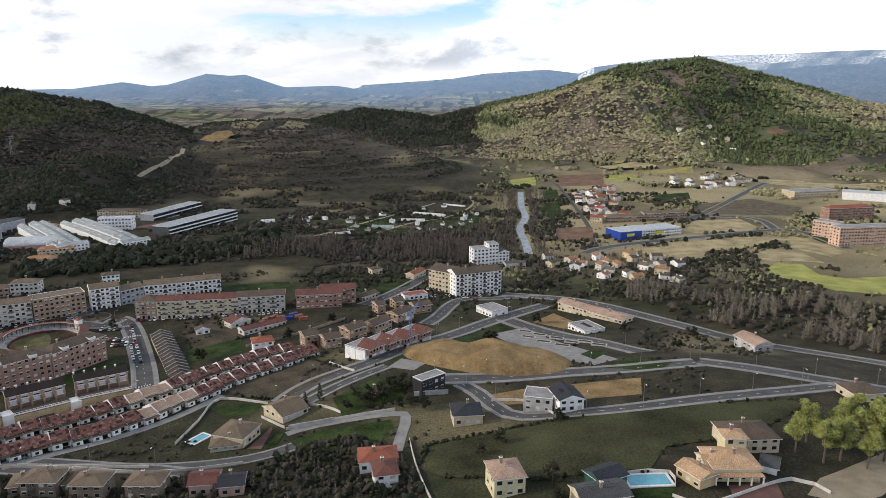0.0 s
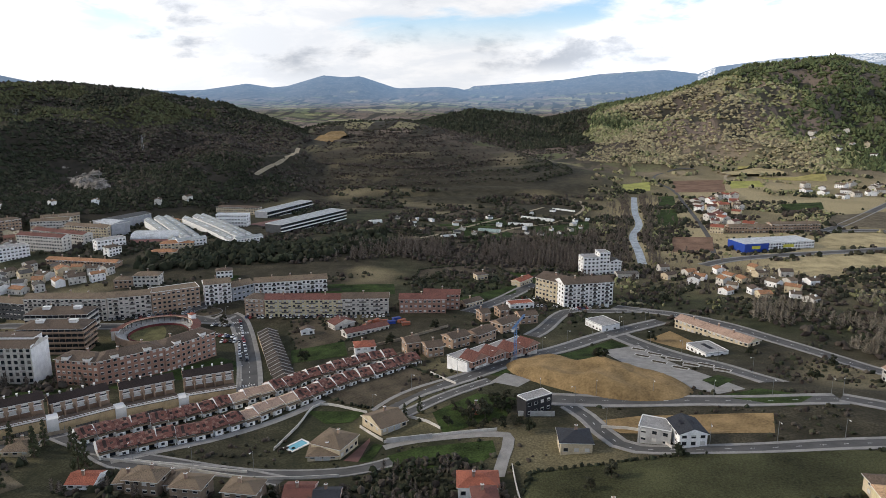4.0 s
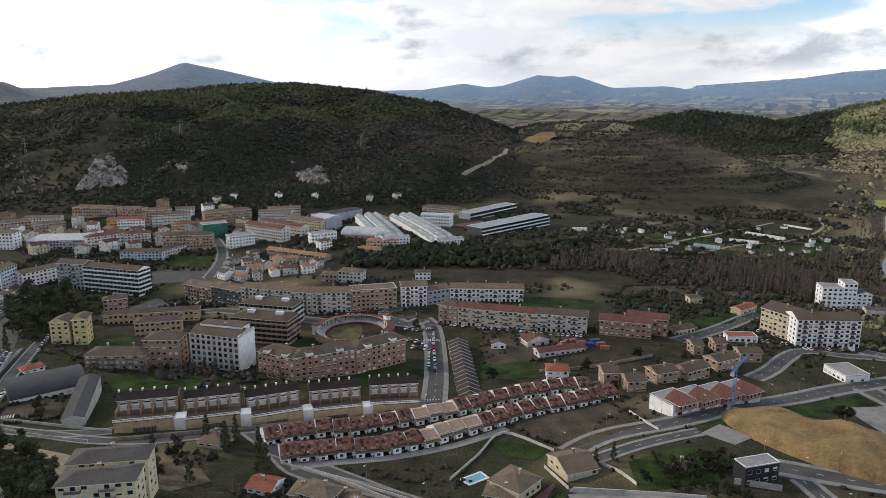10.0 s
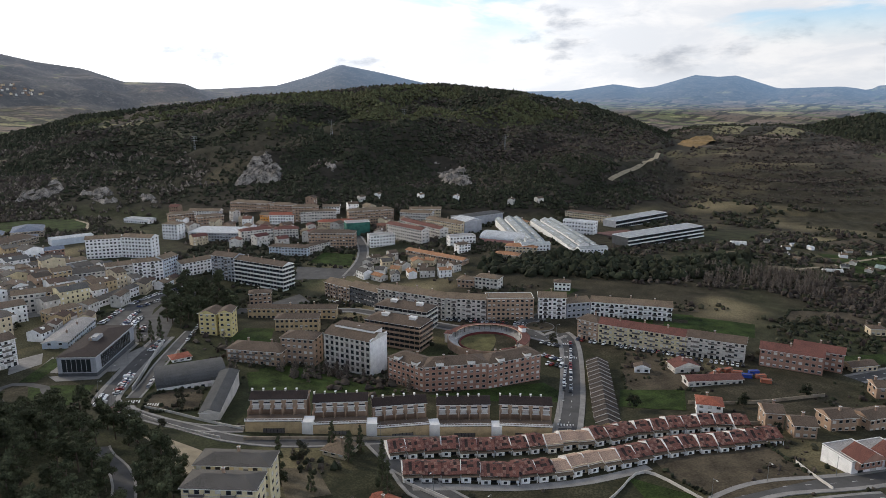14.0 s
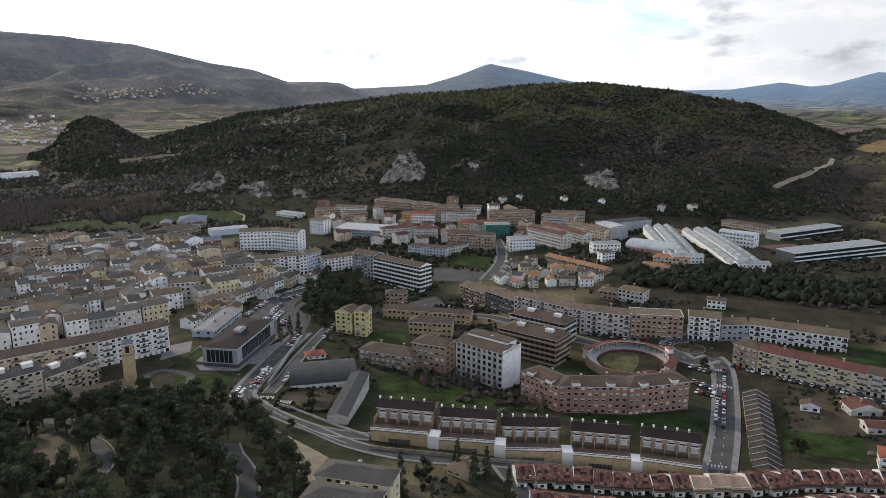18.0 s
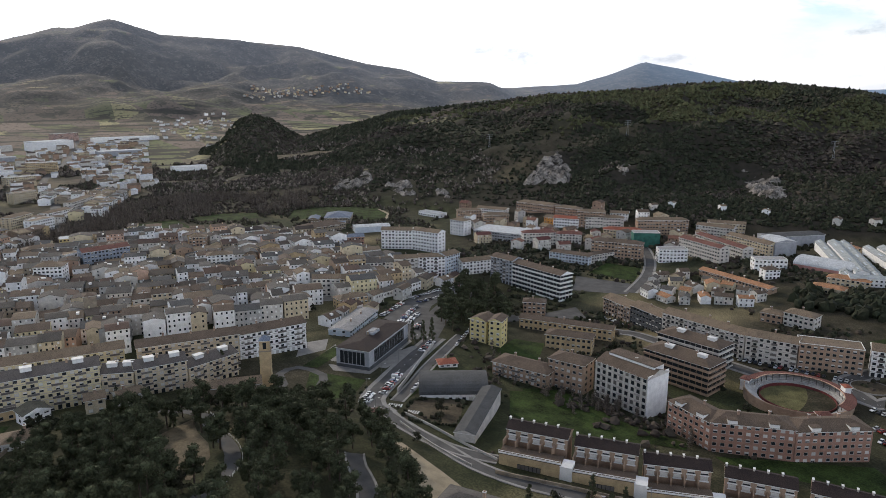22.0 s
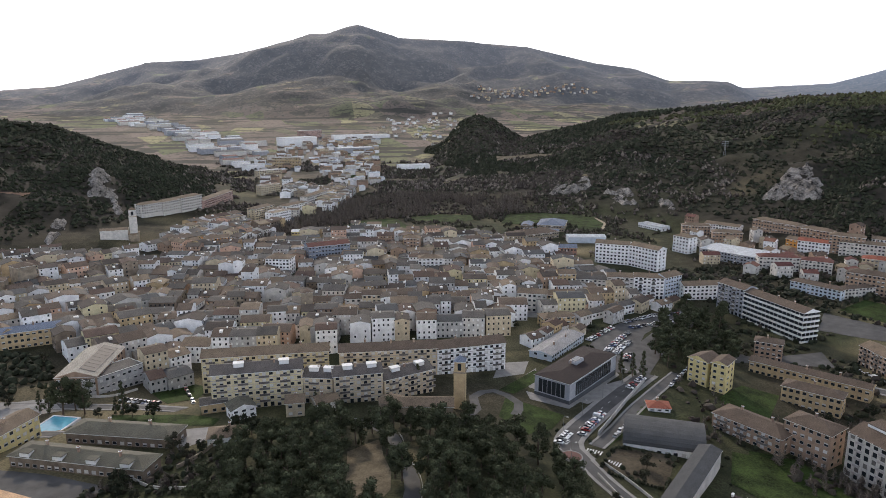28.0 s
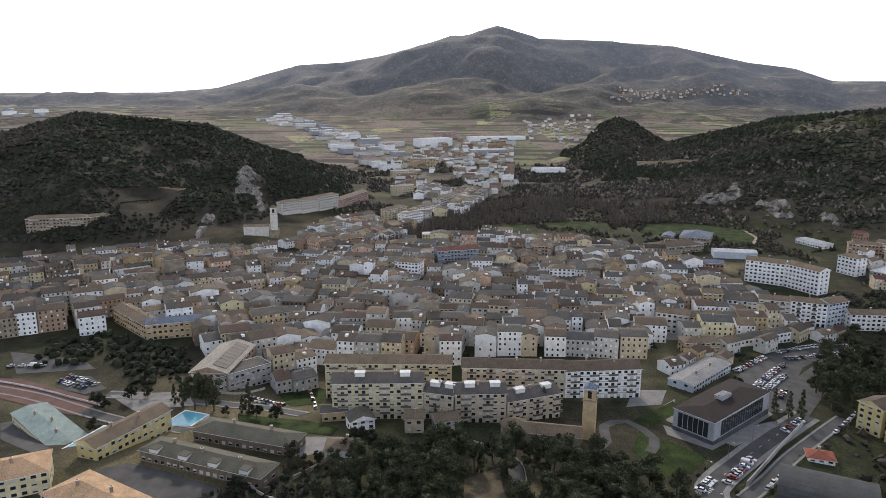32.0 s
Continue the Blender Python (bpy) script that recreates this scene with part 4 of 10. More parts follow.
plot("plaza", "paving", 0.15, [(29, 397), (51, 412), (71, 351), (84, 315), (71, 308), (51, 330), (44, 349)])
plot("pavement", "paving", 0.13, [(-27, 320), (-21, 333), (-8, 323), (-14, 313)])
plot("field", "limegrass", 0.12, [(267, 560), (287, 587), (308, 582), (302, 544), (318, 531), (353, 539), (407, 531), (365, 473), (317, 481), (286, 490), (275, 516), (264, 535)])
plot("field", "straw", 0.15, [(236, 1464), (303, 1477), (291, 1438), (249, 1437)])
plot("field", "redsoil", 0.15, [(197, 1226), (285, 1252), (255, 1097), (180, 1084)])
plot("field", "straw", 0.15, [(448, 1290), (627, 1265), (805, 1279), (956, 1300), (889, 1207), (771, 1221), (516, 1239)])
plot("field", "drygrass", 0.15, [(175, 649), (232, 675), (299, 703), (326, 705), (351, 691), (296, 655), (216, 626), (173, 620)])
plot("field", "drygrass", 0.15, [(269, 765), (295, 798), (347, 804), (346, 756), (332, 738), (262, 722)])
plot("field", "limegrass", 0.15, [(109, 1161), (161, 1210), (146, 1098), (106, 1083)])
plot("field", "limegrass", 0.15, [(290, 1234), (345, 1250), (328, 1169), (272, 1140)])
plot("field", "grass", 0.15, [(294, 987), (358, 1014), (341, 955), (288, 928)])
plot("field", "grass", 0.12, [(-68, 501), (-26, 554), (-26, 530), (-61, 484)])
plot("field", "soil", 0.12, [(-106, 313), (-75, 352), (-49, 324), (-73, 294), (-95, 302)])
plot("garden", "grass", 0.12, [(-49, 288), (-32, 306), (-14, 300), (-17, 281), (-41, 267)])
plot("garden", "grass", 0.12, [(-107, 292), (-79, 293), (-83, 282), (-94, 280)])
plot("court_ground", "court", 0.15, [(-300, 705), (-286, 749), (-305, 756), (-321, 712)])
plot("court_ground", "court", 0.15, [(-437, -142), (-436, -120), (-409, -63), (-391, -69), (-416, -128)])
plot("car_park", "asphalt", 0.13, [(-438, -100), (-441, -86), (-424, -69), (-417, -77), (-424, -94)])
plot("car_park", "asphalt", 0.13, [(-477, -151), (-464, -101), (-451, -88), (-443, -127)])
plot("square", "paving", 0.13, [(-521, 100), (-518, 149), (-538, 151), (-538, 99)])
plot("square", "paving", 0.13, [(-503, 232), (-495, 267), (-509, 272), (-519, 242)])
plot("paved_yard", "paving", 0.13, [(-416, -64), (-421, -27), (-402, -16), (-395, -42)])
plot("car_park", "asphalt", 0.14, [(-397, 255), (-440, 294), (-482, 332), (-505, 373), (-496, 371), (-462, 335), (-414, 295), (-390, 276)])
plot("forecourt", "paving", 0.13, [(-369, 203), (-356, 218), (-392, 260), (-403, 260), (-367, 218), (-379, 204)])
plot("lawn", "grass", 0.12, [(-373, 192), (-349, 213), (-335, 202), (-330, 189), (-350, 182)])
plot("lawn", "grass", 0.12, [(-315, 218), (-332, 234), (-363, 261), (-356, 259), (-326, 231)])
plot("lawn", "grass", 0.12, [(-388, 9), (-375, 43), (-363, 60), (-355, 58), (-358, 46), (-375, 13)])
plot("lawn", "grass", 0.12, [(-382, 191), (-405, 217), (-396, 220), (-376, 197)])
PARK_LAWNS = [[(-783, 122), (-850, 130), (-893, 160), (-905, 205), (-845, 214), (-775, 204), (-760, 165)],
              [(-905, 222), (-918, 262), (-905, 300), (-872, 296), (-868, 262), (-880, 226)],
              [(-846, 322), (-900, 345), (-905, 380), (-888, 420), (-858, 446), (-820, 440), (-792, 424), (-800, 402), (-842, 396), (-836, 345)],
              [(-1418, 142), (-1414, 200), (-1268, 190), (-1260, 137)]]
for park_lawn in PARK_LAWNS:
    plot("lawn", "grass", 0.3, park_lawn)
plot("lawn", "grass", 0.14, [(-441, 31), (-428, 46), (-410, 44), (-404, 30), (-418, 22), (-430, 16)])
plot("park_path", "track", 0.5, [(-858, 446), (-822, 443), (-790, 426), (-791, 422), (-821, 439), (-858, 442)])
plot("park_path", "track", 0.5, [(-783, 150), (-830, 168), (-880, 180), (-881, 176), (-830, 164), (-783, 146)])
plot("slope_field", "earth2", 0.6, [(-1297, 440), (-1297, 470), (-1244, 527), (-1262, 532), (-1298, 512), (-1345, 452)])
plot("field", "redsoil", 0.3, [(-863, -256), (-912, -200), (-842, -198), (-816, -242)])
GLADES = [[(-284, 196), (-270, 197), (-253, 198), (-233, 200), (-215, 199), (-205, 190), (-224, 180), (-240, 187), (-255, 190), (-274, 193)],
          [(-324, 126), (-305, 125), (-288, 126), (-273, 124), (-258, 115), (-264, 107), (-290, 111), (-312, 112)]]
plot("slope_field", "track", 0.12, GLADES[0])
plot("bank", "earth2", 0.12, GLADES[1])
plot("lawn", "grass", 0.22, [(69, 331), (79, 344), (84, 333), (73, 318)])
plot("slope_field", "earth2", 0.12, [(-209, 211), (-197, 220), (-180, 211), (-187, 197)])
plot("field", "earth", 0.15, [(-460, 1303), (-463, 1357), (-449, 1385), (-428, 1413), (-402, 1373), (-410, 1333), (-417, 1292), (-428, 1266)])
plot("field", "soil", 0.3, [(-822, -240), (-906, -197), (-827, -200), (-802, -226)])
plot("yard", "soil", 0.12, [(-316, 223), (-308, 246), (-281, 227), (-297, 207)])
plot("allotment", "grass", 0.12, [(-105, 750), (-68, 827), (-49, 804), (-83, 713)])
plot("allotment", "soil", 0.12, [(-129, 827), (-106, 887), (-83, 856), (-104, 784)])
plot("allotment", "grass", 0.12, [(-21, 778), (43, 835), (40, 770), (-9, 727)])
plot("allotment", "soil", 0.12, [(-109, 578), (-58, 619), (-62, 580), (-107, 544)])
plot("allotment", "grass", 0.12, [(-160, 518), (-120, 529), (-113, 501), (-151, 492)])
plot("garden", "soil", 0.12, [(-163, 416), (-133, 434), (-119, 399), (-145, 382)])
plot("garden", "grass", 0.12, [(-148, 381), (-121, 398), (-111, 371), (-139, 359)])
plot("villa_yard", "court", 0.14, [(-76, 247), (-71, 267), (-70, 264), (-70, 246)])
plot("villa_lawn", "grass", 0.13, [(-70, 246), (-68, 262), (-64, 260), (-65, 246)])
plot("garden", "soil", 0.12, [(-169, 435), (-157, 459), (-138, 414), (-148, 394)])
plot("lawn", "grass", 0.12, [(-492, 478), (-507, 513), (-475, 523), (-451, 492)])
plot("field", "straw", 0.2, [(344, 1275), (437, 1273), (537, 1217), (535, 1201), (354, 1264)])
plot("field", "straw", 0.2, [(573, 1234), (676, 1262), (746, 1261), (763, 1222), (675, 1220), (587, 1220)])
plot("field", "drygrass", 0.2, [(503, 1159), (596, 1159), (701, 1104), (693, 1046), (610, 1049), (526, 1088)])
plot("field", "drygrass", 0.2, [(295, 1324), (362, 1339), (437, 1304), (383, 1297), (309, 1294)])
plot("field", "straw", 0.2, [(338, 1375), (359, 1380), (348, 1342), (329, 1345)])
plot("field", "drygrass", 0.2, [(569, 1423), (631, 1423), (611, 1400), (568, 1405)])
plot("field", "redsoil", 0.2, [(611, 1400), (755, 1420), (723, 1378), (620, 1369)])
plot("field", "drygrass", 0.2, [(356, 707), (374, 690), (373, 629), (349, 612), (331, 649)])
plot("field", "drygrass", 0.2, [(296, 637), (332, 629), (330, 587), (305, 596), (280, 596)])
plot("field", "earth2", 0.2, [(331, 908), (424, 952), (457, 878), (416, 824), (352, 833), (310, 850)])
plot("field", "redsoil", 0.2, [(124, 761), (166, 764), (155, 705), (116, 700)])
plot("field", "grass", 0.2, [(128, 921), (156, 930), (142, 820), (117, 810)])
plot("field", "grass", 0.2, [(148, 1033), (171, 1045), (161, 958), (138, 949)])
plot("lawn", "grass", 0.2, [(386, 725), (400, 707), (388, 674), (367, 669)])
plot("villa_yard", "court", 0.14, [(87, 192), (103, 195), (101, 186), (85, 181)])
plot("drive", "track", 0.13, [(109, 188), (118, 198), (127, 203), (151, 217), (156, 208), (132, 189), (120, 184)])
plot("villa_lawn", "grass", 0.14, [(55, 190), (70, 191), (69, 185), (55, 183)])
plot("car_park", "asphalt", 0.13, [(-322, -25), (-327, -14), (-320, 4), (-304, 33), (-298, 12), (-311, -13)])
plot("paved_yard", "asphalt", 0.13, [(-382, -98), (-385, -94), (-344, -52), (-335, -50), (-363, -86)])
plot("paved_yard", "paving", 0.13, [(-354, 47), (-354, 61), (-340, 57), (-334, 48), (-340, 44)])
plot("square", "paving", 0.12, [(-418, 201), (-418, 218), (-401, 210), (-397, 192)])
plot("car_park", "asphalt", 0.12, [(-490, 464), (-446, 487), (-429, 464), (-461, 435)])
plot("paved_yard", "asphalt", 0.12, [(-379, 298), (-443, 349), (-422, 360), (-425, 410), (-400, 399), (-413, 363), (-411, 333)])
plot("lawn", "grass", 0.12, [(-361, 299), (-375, 321), (-362, 334), (-339, 312), (-343, 294)])
plot("lawn", "grass", 0.12, [(-269, 506), (-263, 532), (-246, 530), (-250, 502)])
plot("car_park", "asphalt", 0.17, [(-432, 258), (-462, 279), (-492, 311), (-508, 340), (-513, 368), (-502, 363), (-486, 335), (-462, 310), (-423, 284), (-402, 272), (-404, 265), (-419, 264)])
plot("forecourt", "paving", 0.12, [(-398, 209), (-408, 219), (-392, 214), (-375, 232), (-385, 257), (-381, 258), (-360, 229), (-383, 207)])

# allotment beds in uneven strips
beds = random.Random(15)
for base, turn, cols, rows, cw, ch in (((-150, 640), 35, 7, 5, 22, 17), ((-60, 720), 20, 5, 4, 24, 18), ((-20, 560), 30, 4, 3, 26, 20), ((-210, 470), 20, 3, 3, 24, 18)):
    c, s = math.cos(radians(turn)), math.sin(radians(turn))
    for i in range(cols):
        for j in range(rows):
            if beds.random() < 0.25:
                continue
            u0, v0 = i * cw + beds.uniform(0, 3), j * ch + beds.uniform(0, 3)
            u1, v1 = u0 + cw * beds.uniform(0.6, 0.9), v0 + ch * beds.uniform(0.6, 0.9)
            plot("allotment", beds.choice(("soil", "grass", "soil", "earth2", "grass")), 0.1, [(base[0] + u * c - v * s, base[1] + u * s + v * c) for u, v in ((u0, v0), (u1, v0), (u1, v1), (u0, v1))])

# ---- how buildings are made ----
BUILT = []          # x, y, radius of what stands already
MESHES = {}


def quads_mesh(name, verts, faces, mats, which=None):
    me = bpy.data.meshes.new(name)
    me.from_pydata(verts, [], faces)
    for m in mats:
        me.materials.append(m)
    if which:
        me.polygons.foreach_set("material_index", which)
    me.update()
    return me


def box_data(x0, y0, z0, x1, y1, z1, base=0):
    v = [(x0, y0, z0), (x1, y0, z0), (x1, y1, z0), (x0, y1, z0), (x0, y0, z1), (x1, y0, z1), (x1, y1, z1), (x0, y1, z1)]
    f = [(0, 1, 5, 4), (1, 2, 6, 5), (2, 3, 7, 6), (3, 0, 4, 7), (4, 5, 6, 7), (3, 2, 1, 0)]
    return v, [tuple(i + base for i in q) for q in f]


def boxes_mesh(name, boxes, mats, which=None):
    """One mesh out of boxes (x0, y0, z0, x1, y1, z1); which: each box's material."""
    v, f, w = [], [], []
    for n, b in enumerate(boxes):
        bv, bf = box_data(*b, base=len(v))
        v += bv
        f += bf
        w += [which[n] if which else 0] * 6
    return quads_mesh(name, v, f, mats, w)


def child(name, mesh, parent, x=0.0, y=0.0, z=0.0, turn=0.0, label=""):
    ob = new(name, mesh)
    ob.parent = parent
    ob.location, ob.rotation_euler = (x, y, z), (0, 0, radians(turn))
    return tagged(ob, label)


def window_mesh(w, h, shut):
    """A framed window that looks to -y, its foot at z 0, with a sill; shut: how far its roller shutter is down."""
    key = ("window", round(w, 1), round(h, 1), shut)
    if key not in MESHES:
        t, r = 0.06, 0.012
        X, x, m = w / 2, w / 2 - t, t + (h - 2 * t) * (1 - shut)
        v = [(-X, 0.02, 0), (X, 0.02, 0), (X, 0.02, h), (-X, 0.02, h), (-X - 0.05, -0.12, -0.06), (X + 0.05, -0.12, -0.06), (X, -0.06, h), (-X, -0.06, h),
             (-x, -0.05, t), (x, -0.05, t), (x, -0.05, h - t), (-x, -0.05, h - t), (-x, -r, t), (x, -r, t), (x, -r, h - t), (-x, -r, h - t), (-x, -r, m), (x, -r, m)]
        f = [(0, 1, 5, 4), (1, 2, 6, 5), (2, 3, 7, 6), (3, 0, 4, 7), (4, 5, 9, 8), (5, 6, 10, 9), (6, 7, 11, 10), (7, 4, 8, 11),
             (8, 9, 13, 12), (9, 10, 14, 13), (10, 11, 15, 14), (11, 8, 12, 15)]
        wch = [0] * 12
        if 0 < shut < 1:
            f += [(12, 13, 17, 16), (16, 17, 14, 15)]
            wch += [1, 2]
        else:
            f += [(12, 13, 14, 15)]
            wch += [2 if shut else 1]
        MESHES[key] = quads_mesh("window", v, f, [M_FRAME, M_GLASS, M_SHUT], wch)
    return MESHES[key]


def balcony_mesh(w):
    key = ("balcony", round(w, 1))
    if key not in MESHES:
        b = [(-w / 2, -1.05, -0.16, w / 2, 0.0, 0.0), (-w / 2, -1.05, 0.0, w / 2, -0.99, 0.95), (-w / 2, -0.99, 0, -w / 2 + 0.06, 0, 0.95), (w / 2 - 0.06, -0.99, 0, w / 2, 0, 0.95),
             (-w / 2 - 0.03, -1.09, 0.95, w / 2 + 0.03, -0.95, 1.02)]
        MESHES[key] = boxes_mesh("balcony", b, [M_SLAB, M_RAIL], [0, 1, 1, 1, 0])
    return MESHES[key]


def chimney_mesh():
    if "chimney" not in MESHES:
        MESHES["chimney"] = boxes_mesh("chimney", [(-0.45, -0.35, -1.2, 0.45, 0.35, 1.3), (-0.58, -0.48, 1.3, 0.58, 0.48, 1.45), (-0.3, -0.2, 1.45, 0.3, 0.2, 1.75)], [M_CHIM, M_TRIM], [0, 1, 0])
    return MESHES["chimney"]


def roof_mesh(kind, w, d, mat, wallmat, over=0.55, pitch=0.36, sag=0.0):
    """A roof over a w by d plan, its eaves at z 0: hip, gable (ridge along x), gablex (ridge along y), flat, barrel."""
    X, Y, t = w / 2 + over, d / 2 + over, 0.22
    if kind == "flat":
        p = 0.5
        return boxes_mesh("roof", [(-w / 2 - 0.1, -d / 2 - 0.1, 0, w / 2 + 0.1, d / 2 + 0.1, 0.25), (-w / 2 - 0.1, -d / 2 - 0.1, 0.25, w / 2 + 0.1, -d / 2 + 0.2, p), (-w / 2 - 0.1, d / 2 - 0.2, 0.25, w / 2 + 0.1, d / 2 + 0.1, p),
                                   (-w / 2 - 0.1, -d / 2 + 0.2, 0.25, -w / 2 + 0.2, d / 2 - 0.2, p), (w / 2 - 0.2, -d / 2 + 0.2, 0.25, w / 2 + 0.1, d / 2 - 0.2, p)], [mat, M_TRIM], [0, 1, 1, 1, 1])
    if kind == "barrel":
        v, f, n = [], [], 12
        for i in range(n + 1):
            a = math.pi * i / n
            y, z = -math.cos(a) * Y, math.sin(a) * d * 0.20
            v += [(-X, y, z), (X, y, z), (-X, y, z - t), (X, y, z - t)]
        for i in range(n):
            k = 4 * i
            f += [(k, k + 1, k + 5, k + 4), (k + 2, k + 6, k + 7, k + 3)]
            f += [(k, k + 4, k + 6, k + 2), (k + 1, k + 3, k + 7, k + 5)]
            f += [(k + 2, k + 6, 4 * n + 2), (k + 3, 4 * n + 3, k + 7)] if i < n - 1 else []
        f += [(0, 2, 3, 1), (4 * n, 4 * n + 1, 4 * n + 3, 4 * n + 2)]
        return quads_mesh("roof", v, f, [mat])
    if kind == "gablex":
        X, Y = Y, X
        rise = (w / 2) * pitch
    else:
        rise = (min(w, d) / 2 if kind == "hip" else d / 2) * pitch
    e = (X - Y) if kind == "hip" and X > Y else (X if kind != "hip" else 0.0)
    ey = (Y - X) if kind == "hip" and Y > X else 0.0
    low = -over * pitch
    v = [(-X, -Y, low), (X, -Y, low), (X, Y, low), (-X, Y, low), (-max(e, 0), -ey, rise), (max(e, 0), ey, rise),
         (-X, -Y, low - t), (X, -Y, low - t), (X, Y, low - t), (-X, Y, low - t)]
    if ey:
        f = [(0, 1, 4), (1, 2, 5, 4), (2, 3, 5), (3, 0, 4, 5)]
    else:
        f = [(0, 1, 5, 4), (1, 2, 5), (2, 3, 4, 5), (3, 0, 4)]
    f += [(0, 6, 7, 1), (1, 7, 8, 2), (2, 8, 9, 3), (3, 9, 6, 0), (9, 8, 7, 6)]
    mats = [mat, wallmat, M_TRIM]
    which = [0] * 4 + [2] * 4 + [0]
    if kind in ("gable", "gablex"):
        which[1] = which[3] = 1
    if kind == "gablex":
        v = [(-y, x, z) for x, y, z in v]
    return quads_mesh("roof", v, f, mats, which)


LABEL_GROUP = {"flats": "apartment blocks", "house": "houses", "terrace": "terraced houses", "hall": "halls and sheds", "convent": "convent buildings", "church": "churches"}
NAMES = {"flats": ("apartment_building", "apartment block"), "house": ("house", "house"), "terrace": ("terraced_house_row", "terrace"), "hall": ("hall", "hall"), "hut": ("garden_hut", "hut"), "shed": ("shed", "shed"),
         "convent": ("convent", "convent"), "church": ("church", "church"), "hotel": ("apartment_building", "apartment block"), "school": ("school", "school")}


def facade(parent, w, h, place, style, rng, joined, wide=3.0, storey=2.9, ground=False):
    """Windows on a wall w wide; place(u, z) gives x, y and the turn of a point of that wall."""
    floors = max(1, int(h / storey + 0.25))
    bays = max(1, int(w / wide))
    step, lift = w / bays, h / floors
    ww = min(1.7, step * 0.56)
    for k in range(floors):
        for i in range(bays):
            u = -w / 2 + step * (i + 0.5)
            z = k * lift + 0.9
            hh = min(1.4, lift * 0.5)
            tall = style == "b" and k > 0 and i % 3 == 1
            if k == 0 and style in ("b", "k") and h > 9:
                hh, z = 2.2, 0.25
            if style == "p":
                ww, hh = step * 0.72, lift * 0.52
            if tall:
                hh, z = min(2.1, lift * 0.72), k * lift + 0.12
            x, y, turn = place(u)
            if joined is None:
                me = window_mesh(ww if not tall else 1.6, hh, rng.choice((0.0, 0.0, 0.35, 0.6, 1.0)))
                child("window", me, parent, x, y, z, turn)
                if tall:
                    child("balcony", balcony_mesh(min(step * 1.5, 4.6)), parent, x, y, k * lift + 0.12, turn)
            else:
                joined.append((x, y, z, turn, ww, hh, rng.random() < 0.35, tall and step > 2.5))


def joined_windows(parent, items):
    """All windows of a far building as one part."""
    v, f, wch = [], [], []
    for x, y, z, turn, w, h, shut, balc in items:
        c, s = math.cos(radians(turn)), math.sin(radians(turn))
        bx = [(-w / 2 - 0.05, -0.06, -0.08, w / 2 + 0.05, 0.02, h + 0.05, 0), (-w / 2, -0.075, h * (0.5 if shut else 0), w / 2, -0.05, h, 2 if shut else 1)]
        if shut:
            bx.append((-w / 2, -0.075, 0, w / 2, -0.05, h * 0.5, 1))
        if balc:
            bx.append((-1.5, -1.0, -0.1, 1.5, -0.02, 0.9, 3))
        for b in bx:
            bv, bf = box_data(*b[:6], base=len(v))
            v += [(x + c * p[0] - s * p[1], y + s * p[0] + c * p[1], z + p[2]) for p in bv]
            f += [q for n, q in enumerate(bf) if n in (0, 1, 3, 4)]
            wch += [b[6]] * 4
    if v:
        tagged(child("glazing", quads_mesh("glazing", v, f, [M_FRAME, M_GLASS, M_SHUT, M_RAIL], wch), parent), kind="stuff")


